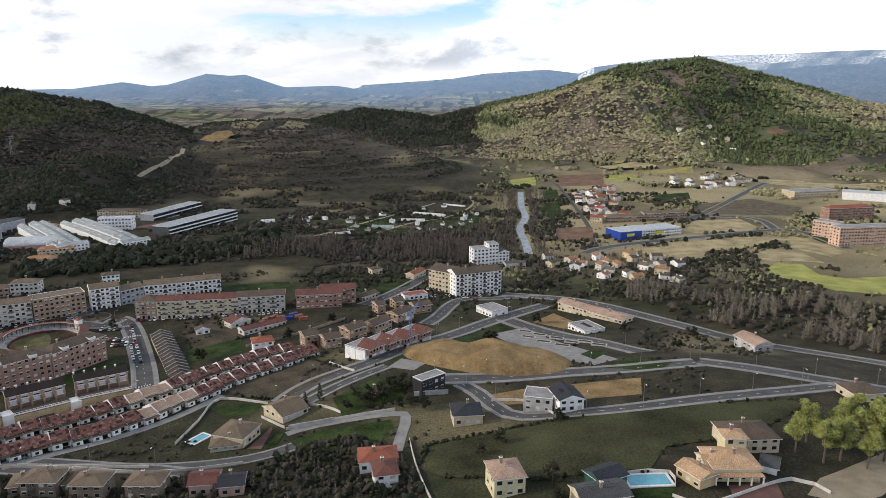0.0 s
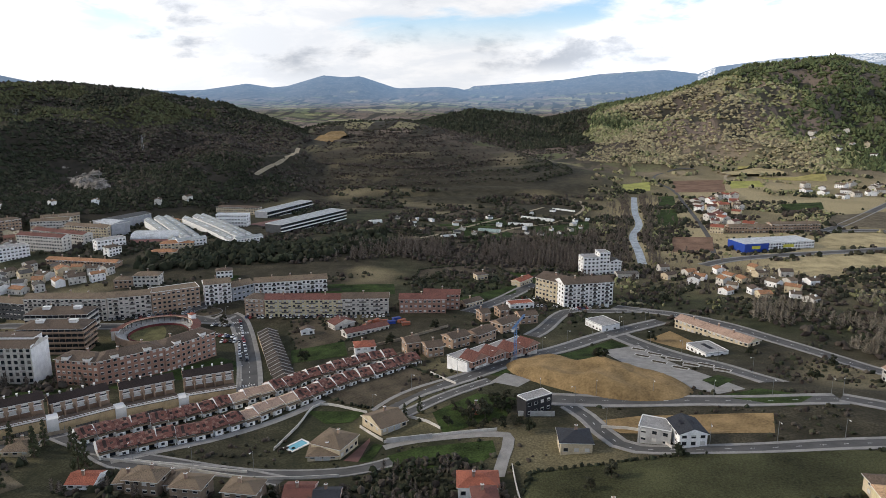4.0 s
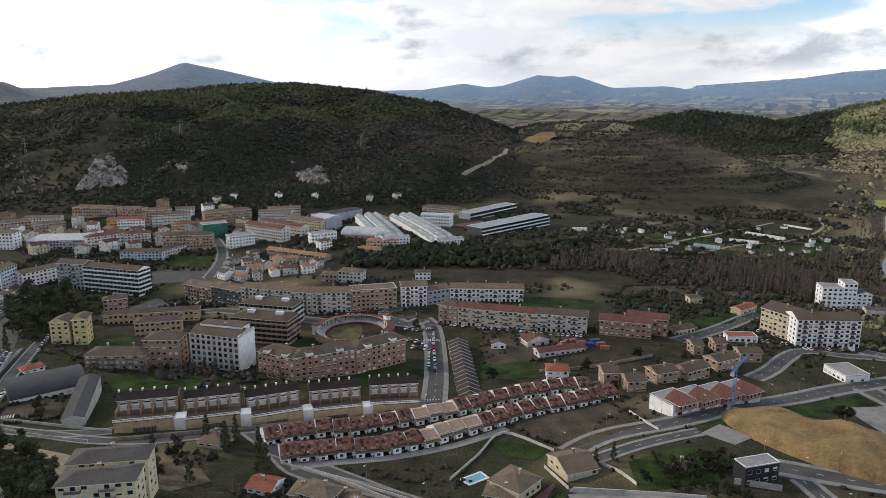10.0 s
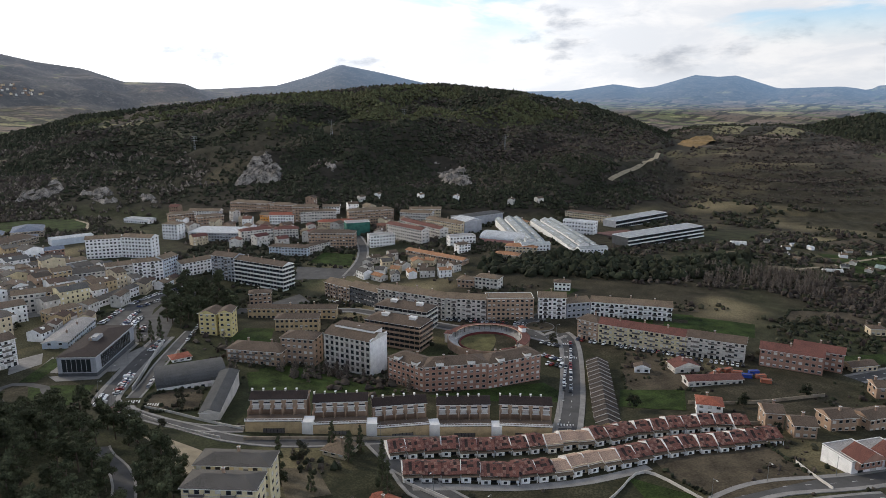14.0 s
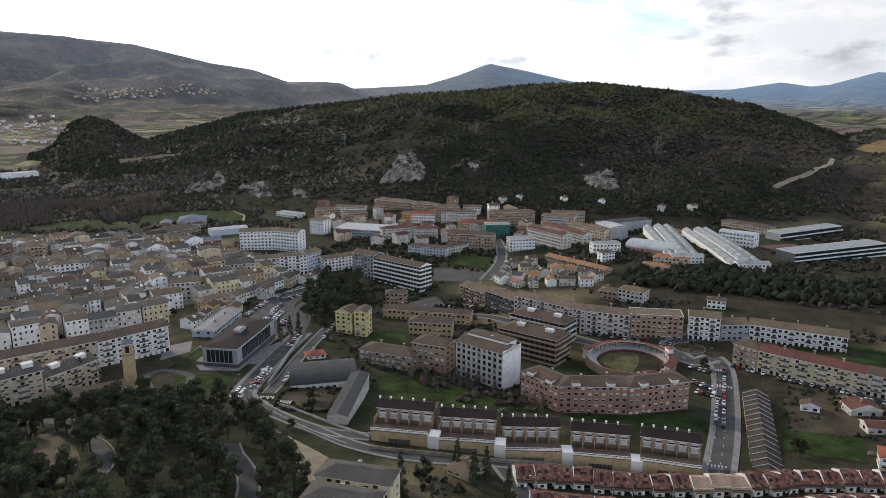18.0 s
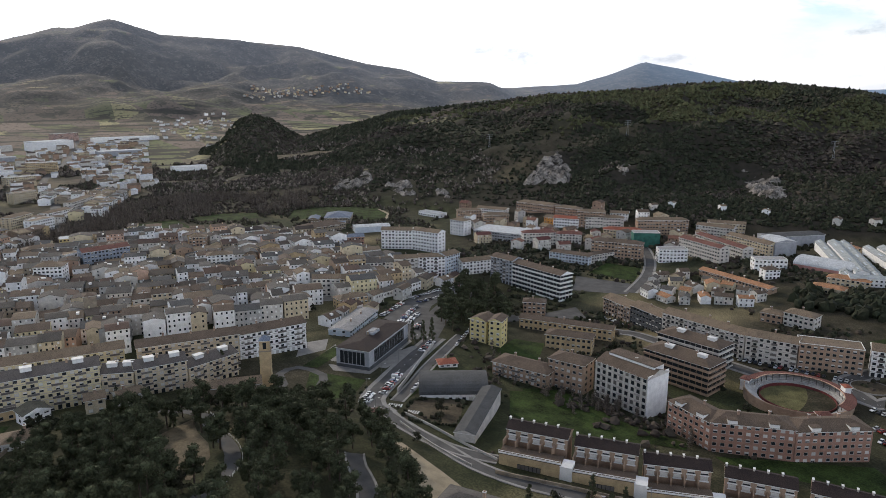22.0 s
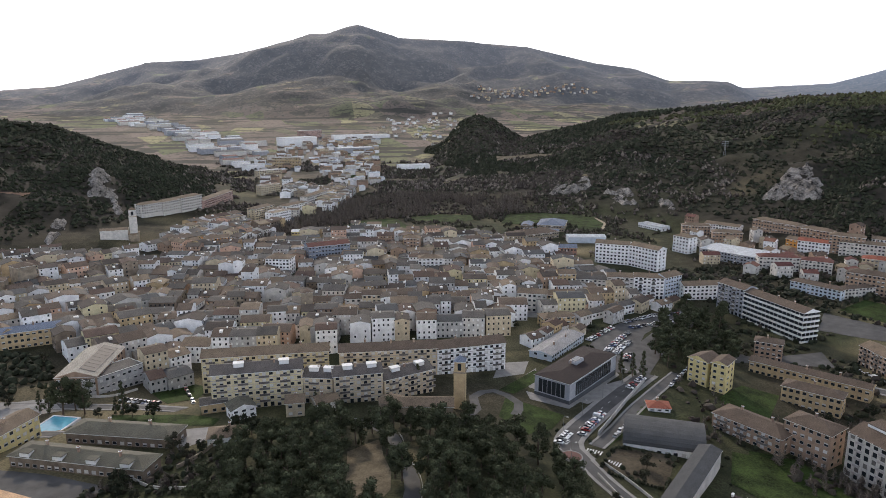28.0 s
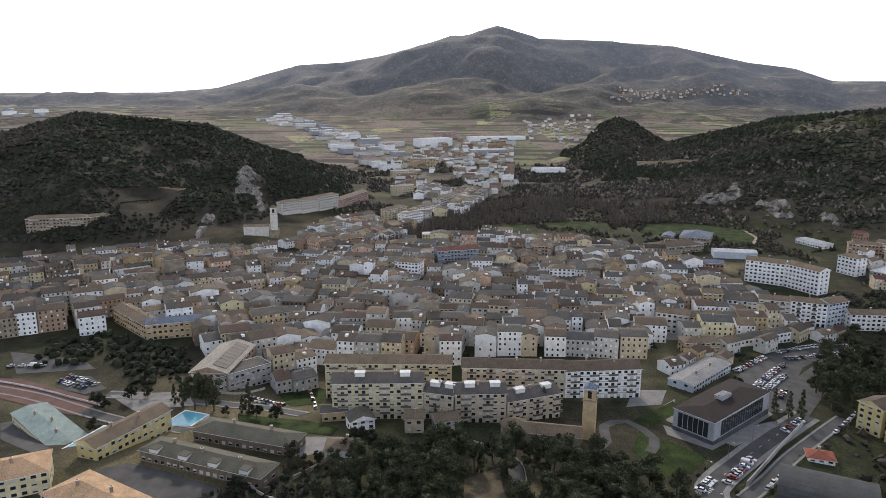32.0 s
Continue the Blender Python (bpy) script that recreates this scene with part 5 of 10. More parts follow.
def put_building(kind, x, y, z, turn, w, d, h, wall, roof, shape, style, label):
    rng = random.Random(int(abs(x) * 7 + abs(y) * 13))
    name, cat = NAMES[kind]
    top = new(name)
    top.location, top.rotation_euler = (x, y, z), (0, 0, radians(turn))
    tagged(top, label, cat, LABEL_GROUP.get(kind, ""))
    BUILT.append((x, y, w, d, radians(turn)))
    far = math.hypot(x - CX, y - CY)
    wm, rm = WALLS[wall], ROOFS[roof]
    boxes = [(-w / 2, -d / 2, -4.0, w / 2, d / 2, h)]
    child("wall", boxes_mesh("wall", boxes, [wm]), top)
    pitch = 0.16 if (kind == "hall" and shape == "gable") or style == "c" else 0.30 if d > 18 else 0.36
    ro = child("roof", roof_mesh(shape, w, d, rm, wm, 0.6 if kind != "hall" else 0.4, pitch), top, 0, 0, h + 0.01)
    # windows
    detail = style not in ("j", "0") and far < 425
    joined = None if detail else []
    st = "b" if style == "r" else style
    band = M_BAND if style == "w" else wm
    if style in ("w", "k"):          # bands of glass between white balcony parapets
        floors = max(2, int(h / 2.95))
        lift = h / floors
        for k in range(floors):
            sw = w
            child("balcony_band", boxes_mesh("balcony_band", [(-sw / 2 - 0.1, -d / 2 - 1.0, k * lift + 0.1, sw / 2 + 0.8, -d / 2 + 0.02, k * lift + 1.15), (sw / 2 - 0.02, -d / 2 + 0.02, k * lift + 0.1, sw / 2 + 0.8, d / 2, k * lift + 1.15)], [band]), top, label="pale parapet band")
            if style != "x":
                child("glazing", boxes_mesh("glazing", [(w / 2 - 0.02, -d / 2 + d * (i + 0.04) / 4, k * lift + 1.15, w / 2 + 0.05, -d / 2 + d * (i + 0.96) / 4, (k + 1) * lift - 0.3) for i in range(4)], [M_GLASS]), top, label="dark band of windows")["kind"] = "stuff"
            n = int(w / 3.4)
            child("glazing", boxes_mesh("glazing", [(-w / 2 + (i + 0.04) * w / n, -d / 2 - 0.05, k * lift + 1.05, -w / 2 + (i + 0.96) * w / n, -d / 2 + 0.01, (k + 1) * lift - 0.25) for i in range(n)], [M_GLASS]), top, label="dark band of windows")["kind"] = "stuff"
    elif style == "x":        # a tall grid of dark windows and panels, with a blank white end
        floors = max(2, int(h / 2.95))
        lift, n = h / floors, int(w / 3.3)
        for k in range(floors):
            child("glazing", boxes_mesh("glazing", [(-w / 2 + (i + 0.24) * w / n, -d / 2 - 0.05, k * lift + (0.35 if i % 3 == 1 else 1.05), -w / 2 + (i + 0.76) * w / n, -d / 2 + 0.01, (k + 1) * lift - 0.25) for i in range(n)], [M_GLASS, M_RAIL], [0 if (i * 7 + k * 3) % 5 else 1 for i in range(n)]), top, label="dark band of windows")["kind"] = "stuff"
            tagged(child("balcony", boxes_mesh("balcony", [(-w / 2 + i * w / n + 0.2, -d / 2 - 0.9, k * lift + 0.1, -w / 2 + (i + 1) * w / n - 0.2, -d / 2 + 0.01, k * lift + 1.05) for i in range(1, n, 3)], [M_SLAB]), top), kind="stuff")
        for i in range(n + 1):
            child("fin", boxes_mesh("fin", [(-0.22, -0.35, 0.3, 0.22, 0.02, h)], [WALLS["pale"]]), top, -w / 2 + w * i / n, -d / 2, 0)
        child("end_wall", boxes_mesh("end_wall", [(0, -d / 2 - 0.4, -4, 0.35, d / 2 + 0.1, h + 1.2)], [WALLS["white"]]), top, w / 2, 0, 0, label="blank white gable wall")
        child("roof_box", boxes_mesh("roof_box", [(-w * 0.42, -1.5, 0, w * 0.45, d * 0.4, 3.0), (-w * 0.43, -1.8, 3.0, w * 0.46, d * 0.4 + 0.3, 3.25)], [WALLS["white"], rm], [0, 1]), ro, 0, 0, 0.6, label="white set-back top storey")
    elif style not in ("0", "c"):
        if style in ("b", "r") and far < 520 and h > 9:
            for k in range(1, max(2, int(h / 2.9 + 0.25))):
                zz = h * k / max(1, int(h / 2.9 + 0.25))
                child("string_course", boxes_mesh("string_course", [(-w / 2 - 0.04, -d / 2 - 0.14, zz - 0.12, w / 2 + 0.04, -d / 2 + 0.01, zz + 0.12)], [M_SLAB]), top, label="pale floor band")
        facade(top, w, h, lambda u: (u, -d / 2, 0), st, rng, joined)
    if style not in ("0", "c", "x", "w", "k") and d > 7:
        # ends, and the rear in one part
        plain_st = "n"
        ends = [] if joined is None and far > 330 else joined
        facade(top, d * 0.86, h, lambda u: (w / 2, u, 90), plain_st, rng, ends, 4.2)
        facade(top, d * 0.86, h, lambda u: (-w / 2, -u, -90), plain_st, rng, ends, 4.2)
        if ends is not None and ends is not joined:
            joined_windows(top, ends)
    if joined:
        joined_windows(top, joined)
    # roof furniture
    rise = 0 if shape in ("flat", "barrel") else min(w, d) / 2 * pitch if shape == "hip" else d / 2 * pitch
    if shape in ("hip", "gable") and style != "0" and far < 800:
        for i in range(max(1, int(w / 16))):
            u = -w / 2 + w * (i + 0.5) / max(1, int(w / 16)) + rng.uniform(-2, 2)
            child("chimney", chimney_mesh(), ro, u * 0.8, rng.choice((-1, 1)) * d * 0.1, rise * 0.8 + 0.5)
    if style in ("k", "r"):          # white stair heads on the roof
        for i in range(max(2, int(w / 14))):
            u = -w / 2 + w * (i + 0.6) / max(2, int(w / 14))
            child("roof_box", boxes_mesh("roof_box", [(-2.2, -1.5, 0, 2.2, 1.5, 2.0), (-2.4, -1.7, 2.0, 2.4, 1.7, 2.2)], [M_TRIM]), ro, u, -d * 0.12, rise * 0.45, label="white rendered roof box")
    if style == "d":          # pale gabled dormers standing over the eaves
        n = max(2, int(w / 12))
        for i in range(n):
            u = -w / 2 + w * (i + 0.5) / n
            child("dormer", boxes_mesh("dormer", [(-1.9, -0.5, -0.6, 1.9, 2.5, 1.3), (-2.1, -0.7, 1.3, 2.1, 3.0, 1.5)], [M_TRIM, rm], [0, 1]), ro, u, -d / 2 + 0.2, 0.2)
    if style == "s":          # panels on the roof
        zz = 0.32 if shape == "flat" else rise * 0.55
        child("solar_panel", boxes_mesh("solar_panel", [(-w * 0.3 + i * 1.7, -0.8 + j * 1.4, zz, -w * 0.3 + i * 1.7 + 1.6, 0.5 + j * 1.4, zz + 0.12) for i in range(int(w * 0.35)) for j in range(2)], [M_PANEL]), ro)
    if style == "g":
        for i in (-1, 1):
            child("garage_door", boxes_mesh("garage_door", [(-1.3, -0.06, 0, 1.3, 0.02, 2.1)] + [(-1.28, -0.085, 0.05 + 0.42 * j, 1.28, -0.06, 0.40 + 0.42 * j) for j in range(5)], [M_DOOR]), top, i * 1.6, -d / 2, 0.05, label="pale sectional garage door")
    if style == "v":          # arched gallery along the front
        n = max(3, int(w / 3.2))
        for i in range(n + 1):
            child("column", boxes_mesh("column", [(-0.2, -0.2, -1, 0.2, 0.2, 3.0), (-0.3, -0.3, 2.7, 0.3, 0.3, 3.0)], [M_TRIM]), top, -w / 2 + w * i / n, -d / 2 - 2.2, 0)
        child("gallery_roof", boxes_mesh("gallery_roof", [(-w / 2 - 0.3, -d / 2 - 2.6, 3.0, w / 2 + 0.3, -d / 2, 3.25)], [rm]), top)
    if style == "c":          # culture centre: glazed upper box over a dark plinth
        for u, n_, s_, r_ in ((0, 6, w, 0), (0, 18, d, 90), (0, 18, d, -90)):
            ox, oy = (0, -d / 2) if r_ == 0 else (math.copysign(w / 2, r_), 0)
            bs = [(-s_ * 0.38 + s_ * 0.76 * i / n_, -0.08, 2.6, -s_ * 0.38 + s_ * 0.76 * (i + 0.86) / n_, 0.02, h - 1.3) for i in range(n_)]
            child("glazing", boxes_mesh("glazing", bs, [M_GLASS]), top, ox, oy, 0, r_, "dark glazed wall band")
        child("plinth", boxes_mesh("plinth", [(-w / 2 - 0.05, -d / 2 - 0.05, -3.9, w / 2 + 0.05, d / 2 + 0.05, 2.0)], [WALLS["darkgrey"]]), top)
        child("rooflight", boxes_mesh("rooflight", [(-w * 0.11, -d * 0.10, 0, w * 0.11, d * 0.06, 1.8), (-w * 0.08, -d * 0.08, 1.8, w * 0.08, d * 0.04, 2.0)], [WALLS["grey"], M_GLASS], [0, 1]), ro, 0, 0, rise * 0.6)
    if style == "B":
        for bx6 in ((-w / 2 - 0.12, -d / 2 - 0.12, 0, -w * 0.16, -d / 2 + 0.05, h + 0.4), (-w / 2 - 0.12, -d / 2 + 0.05, 0, -w / 2 + 0.05, d / 2 + 0.1, h + 0.4)):
            child("wall_panel", boxes_mesh("wall_panel", [bx6], [M_BLUE]), top, label="deep blue wall panel")
        for u0, u1, out in ((0.05, 0.20, 0.14), (-0.40, -0.28, 0.24)):
            child("sign_board", boxes_mesh("sign_board", [(w * u0, -d / 2 - out, h * 0.42, w * u1, -d / 2 - 0.02, h * 0.78)], [M_YELL]), top, label="yellow sign board")
    if roof == "solar":
        field = child("panel_rack", boxes_mesh("panel_rack", [(w * 0.04, -d * 0.41, 0, w * 0.42, d * 0.41, 0.06)], [M_RAIL]), ro, 0, 0, w / 2 * pitch + 0.1)
        field.rotation_euler = (0, math.atan(pitch), 0)
        for i in range(8):
            child("solar_panel", boxes_mesh("solar_panel", [(w * 0.04, 0, 0.06, w * 0.42, d * 0.094, 0.16)], [M_PANEL]), field, 0, -d * 0.4 + i * d * 0.1, 0)
    return top

# ---- buildings placed one by one: x, y, z, turn, width, depth, eave height ----
put_building("flats", 23.8, 510.0, -0.3, 22.4, 37.3, 16.0, 17.2, "white", "brown", "gable", "b", "white apartment block with brown roof by the river road")
put_building("flats", 5.3, 519.2, -0.8, -37.9, 25.6, 20.0, 16.2, "cream", "brown", "gable", "n", "cream apartment block with pitched tile roof")
put_building("flats", 32.0, 609.0, -3.5, 17.0, 14.0, 13.0, 15.5, "white", "flatgrey", "flat", "n", "pale old mill block with rows of small windows")
put_building("flats", 43.5, 613.0, -3.5, 17.0, 9.0, 12.0, 19.0, "white", "flatgrey", "flat", "n", "tall white mill tower beside the river trees")
put_building("house", 53.5, 617.0, -3.5, 17.0, 10.0, 10.0, 11.0, "white", "grey2", "gablex", "n", "white gabled mill annex")
put_building("hall", 63.0, 600.0, -3.8, 10.0, 18.0, 10.0, 5.0, "pale", "grey2", "gable", "j", "low pale hall beside the mill")
put_building("house", 32.7, 445.6, 3.8, -54.8, 16.2, 14.0, 4.0, "white", "flatgrey", "flat", "n", "white flat-roofed modern house on a lawn")
put_building("terrace", 97.9, 433.5, 4.6, -49.6, 51.4, 11.0, 5.9, "cream", "pink", "gable", "n", "cream two-storey terraced houses in a row")
put_building("house", 86.4, 400.9, 6.8, -63.9, 17.1, 14.6, 3.3, "white", "flatgrey", "flat", "s", "white modern house with roof solar panels")
put_building("house", 167.1, 356.2, 11.2, -76.5, 17.5, 11.0, 6.9, "concrete", "pink", "gable", "n", "unfinished pale house beside the road")
put_building("house", 49.1, 258.6, 25.7, 11.1, 9.9, 12.0, 5.4, "white", "slate", "gablex", "s", "white house with dark pitched roof and panels")
put_building("house", 38.9, 262.1, 23.6, -14.9, 11.5, 10.0, 5.7, "concrete", "flatgrey", "flat", "n", "grey concrete house shell under construction")
put_building("house", 9.3, 255.6, 21.2, 6.1, 11.4, 11.0, 4.6, "cream", "slate", "hip", "n", "cream house with dark hipped roof and chimneys")
put_building("house", -6.1, 287.6, 19.2, 41.3, 13.5, 6.0, 6.9, "black", "flatgrey", "flat", "n", "black flat-roofed cube house")
put_building("house", -67.6, 278.4, 13.0, 45.7, 12.6, 15.0, 3.0, "cream", "tan", "gable", "g", "cream house with broad tile roof and garage doors")
put_building("house", -82.2, 256.4, 12.2, 74.2, 13.1, 13.0, 4.6, "cream", "tan", "hip", "n", "villa with tan hipped roofs beside a pool")
put_building("house", -85.1, 252.1, 12.1, 10.7, 11.5, 10.0, 2.2, "cream", "tan", "hip", "g", "low villa wing with tan tile roof")
put_building("hut", -29.1, 286.4, 17.6, 17.8, 4.2, 5.0, 2.3, "red", "brown", "gable", "n", "small red brick hut in a garden")
put_building("house", -75.4, 373.2, 8.4, 29.6, 7.7, 10.0, 7.5, "brick", "brown", "gable", "n", "tan brick house with brown pitched roof")
put_building("house", -62.4, 368.6, 9.8, 29.6, 9.0, 10.0, 5.9, "brick", "brown", "gable", "n", "tan brick house with brown pitched roof")
put_building("house", -52.4, 387.8, 8.1, 45.6, 12.3, 10.0, 6.7, "brick", "brown", "gable", "n", "tan brick house with brown pitched roof")
put_building("house", -39.8, 402.6, 6.2, 54.5, 15.7, 10.0, 6.8, "brick", "brown", "gable", "n", "tan brick house with brown pitched roof")
put_building("house", -27.4, 428.3, 4.4, 52.0, 15.5, 10.0, 6.8, "brick", "brown", "gable", "n", "tan brick house with brown pitched roof")
put_building("house", -15.2, 449.7, 3.7, 26.6, 11.8, 10.0, 5.8, "brick", "brown", "gable", "n", "tan brick house with brown pitched roof")
put_building("house", -42.7, 447.7, 4.1, 28.6, 5.6, 10.0, 6.2, "brick", "brown", "gable", "n", "tan brick house with brown pitched roof")
put_building("house", -31.7, 460.9, 3.3, 28.2, 6.5, 10.0, 5.6, "brick", "brown", "gable", "n", "tan brick house with brown pitched roof")
put_building("house", -102.3, 375.1, 5.6, 21.5, 11.1, 10.0, 5.6, "white", "redtile", "hip", "n", "white villa with red hipped roof")
put_building("flats", -85.3, 462.9, 3.7, 9.6, 30.9, 13.0, 10.0, "redbrick", "redbrown", "gable", "n", "red brick apartment block")
put_building("flats", -74.0, 474.8, 3.1, 5.3, 24.4, 12.0, 10.9, "redbrick", "redbrown", "gable", "n", "red brick apartment block")
put_building("flats", -195.0, 445.9, 1.3, -2.7, 13.9, 13.0, 12.6, "brick", "brown", "hip", "b", "tan brick corner apartment block")
put_building("flats", -163.7, 449.7, 1.4, 9.0, 51.3, 13.0, 12.4, "ivory", "redbrown", "gable", "b", "cream apartment block with dark red roof and shops")
put_building("flats", -123.4, 456.8, 2.6, 11.7, 31.0, 13.0, 11.7, "pale", "brown", "gable", "b", "pale apartment block with brown tile roof")
put_building("flats", -235.7, 467.9, 1.5, 32.2, 18.1, 13.0, 15.0, "white", "tan", "gable", "b", "white and grey apartment block with balconies")
put_building("flats", -224.4, 479.3, 1.9, 52.8, 16.9, 13.0, 10.5, "grey", "tan", "gable", "n", "grey apartment block in the town")
put_building("flats", -191.9, 498.1, 2.3, 22.0, 52.5, 13.0, 10.2, "white", "tan", "gable", "b", "long white and grey apartment block")
put_building("flats", -258.9, 450.8, 0.4, 39.5, 31.5, 14.0, 15.1, "brick", "tan", "flat", "n", "tan brick apartment block beside the roundabout")
put_building("flats", -282.2, 434.9, -0.3, 26.8, 26.9, 13.0, 15.1, "pale", "tan", "gable", "b", "pale apartment block with white roof windows")
put_building("flats", -319.9, 424.6, -0.5, 9.7, 54.3, 13.0, 15.0, "pale", "tan", "gable", "b", "long pale apartment block")
put_building("flats", -360.2, 421.0, -1.8, -3.7, 30.1, 13.0, 12.9, "darkgrey", "tan", "gable", "n", "dark grey apartment block")
put_building("flats", -389.6, 422.7, -3.0, -3.1, 27.9, 13.0, 11.9, "brick", "tan", "gable", "b", "tan and dark apartment block")
put_building("flats", -277.9, 322.4, 1.3, 10.0, 30.0, 16.0, 19.6, "pale", "brown", "gable", "x", "eight-storey pale apartment block with wide dark windows")
put_building("flats", -289.5, 371.6, -1.6, 12.0, 38.0, 17.0, 15.6, "brick", "brown", "hip", "k", "brown apartment block with white roof boxes")
put_building("flats", -306.6, 399.0, -1.2, 12.0, 38.0, 16.0, 14.2, "pale", "brown", "hip", "k", "pale apartment block with white roof boxes")
put_building("flats", -235.9, 322.5, 2.0, -2.3, 24.5, 13.0, 14.2, "redbrick", "brown", "hip", "d", "red brick apartment block curved round the bullring")
put_building("flats", -217.8, 332.0, 2.4, 48.0, 32.3, 13.0, 14.3, "redbrick", "brown", "hip", "d", "red brick apartment block curved round the bullring")
put_building("flats", -200.8, 357.3, 1.3, 64.4, 32.4, 13.0, 14.6, "redbrick", "brown", "hip", "d", "red brick apartment block curved round the bullring")
put_building("flats", -380.4, 301.8, 5.4, 26.4, 11.2, 12.0, 13.8, "yellow", "brown", "gablex", "n", "yellow tower block with pitched roof")
put_building("flats", -371.0, 306.4, 4.9, 38.5, 7.5, 12.2, 15.8, "yellow", "brown", "gablex", "n", "yellow tower block with pitched roof")
put_building("flats", -322.5, 291.6, 3.9, 26.1, 32.1, 14.0, 8.5, "brick", "brown", "hip", "b", "low brown brick apartment block")
put_building("flats", -305.4, 307.8, 2.5, 25.2, 19.4, 13.0, 15.8, "brick", "brown", "hip", "n", "brown brick apartment block with stepped roof")
put_building("convent", -377.0, 362.6, -0.1, 36.7, 59.9, 9.0, 7.6, "ochre", "brown", "gable", "j", "old stone convent wing with small windows")
put_building("convent", -350.4, 343.8, 0.7, 39.7, 27.0, 11.0, 10.3, "ochre", "brown", "hip", "j", "brown brick convent building")
put_building("convent", -421.1, 369.7, -2.5, 51.2, 15.4, 10.0, 11.4, "brick", "brown", "hip", "j", "brick convent church with tiled roof")
put_building("hotel", -468.4, 410.8, -3.5, 8.5, 51.8, 13.0, 20.3, "white", "brown", "gable", "w", "curved white building with long balcony bands")
put_building("hotel", -506.3, 403.7, -2.6, 13.6, 23.7, 13.0, 20.7, "grey", "brown", "gable", "b", "grey apartment wing beside the white curved block")
put_building("flats", -691.5, 571.8, 11.0, 21.0, 50.7, 13.0, 13.7, "brick", "tan", "hip", "j", "brown apartment block under the hill")
put_building("flats", -649.7, 583.4, 12.8, 22.8, 28.0, 12.0, 11.9, "brick", "tan", "hip", "j", "brown apartment block under the hill")
put_building("flats", -618.0, 589.1, 7.4, 44.9, 29.1, 12.0, 17.3, "brick", "tan", "hip", "j", "brown apartment block under the hill")
put_building("flats", -651.0, 560.1, 2.4, 24.0, 10.9, 12.0, 13.7, "orange", "tan", "gable", "j", "orange apartment block in the town")
put_building("flats", -636.5, 570.6, 3.4, 40.0, 27.2, 12.0, 12.9, "white", "redtile", "gable", "j", "white apartment block with red roof")
put_building("flats", -605.9, 597.3, 6.9, 45.0, 39.5, 12.0, 12.8, "pale", "tan", "hip", "j", "pale apartment block in the town")
put_building("flats", -605.7, 617.5, 13.6, 41.8, 19.1, 11.0, 9.0, "white", "tan", "gable", "j", "white apartment block in the town")
put_building("flats", -558.2, 631.7, 2.8, 58.3, 51.5, 12.0, 18.7, "brick", "tan", "hip", "j", "tan apartment block under the hill")
put_building("flats", -534.9, 586.4, 2.3, 56.0, 25.1, 14.0, 14.1, "green", "flatgrey", "flat", "0", "apartment block wrapped in green scaffold netting")
put_building("flats", -516.1, 533.1, 0.6, 35.1, 45.3, 13.0, 15.6, "brick", "brown", "hip", "j", "brown brick apartment block")
put_building("flats", -574.5, 593.5, 2.1, 46.7, 38.1, 12.0, 9.9, "cream", "redtile", "hip", "j", "cream apartment block with red roof")
put_building("flats", -598.3, 503.7, 0.8, 68.7, 33.1, 12.0, 12.9, "pale", "redbrown", "hip", "j", "pale apartment block with dark red roof")
put_building("flats", -582.9, 530.6, 1.1, 49.0, 24.5, 12.0, 11.3, "pale", "redbrown", "hip", "j", "pale apartment block with dark red roof")
put_building("flats", -466.8, 589.2, 3.5, -6.7, 51.5, 11.0, 15.4, "pale", "redbrown", "gable", "j", "long pale apartment block with dark red roof")
put_building("flats", -469.1, 617.9, 4.4, -13.7, 67.6, 11.0, 12.4, "pale", "redbrown", "gable", "j", "long pale apartment block with dark red roof")
put_building("flats", -452.2, 635.2, 5.8, -7.5, 50.4, 12.0, 13.9, "cream", "tan", "gable", "j", "cream apartment block stepping down the street")
put_building("flats", -519.7, 667.9, 5.0, 22.7, 36.3, 12.0, 12.5, "pale", "tan", "gable", "j", "pale apartment block with tan roof")
put_building("flats", -522.3, 686.5, 8.8, 37.1, 36.3, 12.0, 10.1, "cream", "tan", "gable", "j", "cream apartment block with tan roof")
put_building("house", -477.9, 561.8, 1.8, 58.1, 25.0, 12.0, 12.0, "white", "flatgrey", "flat", "j", "white house with flat roof")
put_building("terrace", -394.2, 543.6, 2.2, -2.0, 66.4, 9.0, 6.6, "brick", "orange", "gable", "j", "row of terraced houses with orange tile roofs")
put_building("hall", -640.0, 492.3, 0.9, 32.0, 57.6, 34.0, 8.6, "grey", "flatwhite", "flat", "j", "large hall with white flat roof")
put_building("flats", -528.7, 489.4, -0.5, 26.2, 38.5, 11.0, 8.2, "bluish", "brown", "hip", "j", "pale blue apartment house")
put_building("house", -517.1, 512.9, -0.3, 93.0, 28.6, 9.0, 8.1, "pale", "brown", "hip", "j", "low pale house in the town")
put_building("flats", -677.4, 460.0, 1.2, 23.3, 17.9, 13.0, 16.1, "white", "tan", "hip", "j", "white rounded apartment block")
put_building("flats", -734.6, 537.8, 4.0, 34.7, 36.7, 12.0, 11.1, "white", "tan", "gable", "j", "white apartment block under the hill")
put_building("flats", -702.2, 520.8, 1.9, 64.6, 28.9, 12.0, 12.5, "brick", "tan", "hip", "j", "brown apartment block in the town")
put_building("flats", -735.8, 505.4, 2.2, 66.1, 28.1, 12.0, 13.4, "brick", "tan", "hip", "j", "brown apartment block in the town")
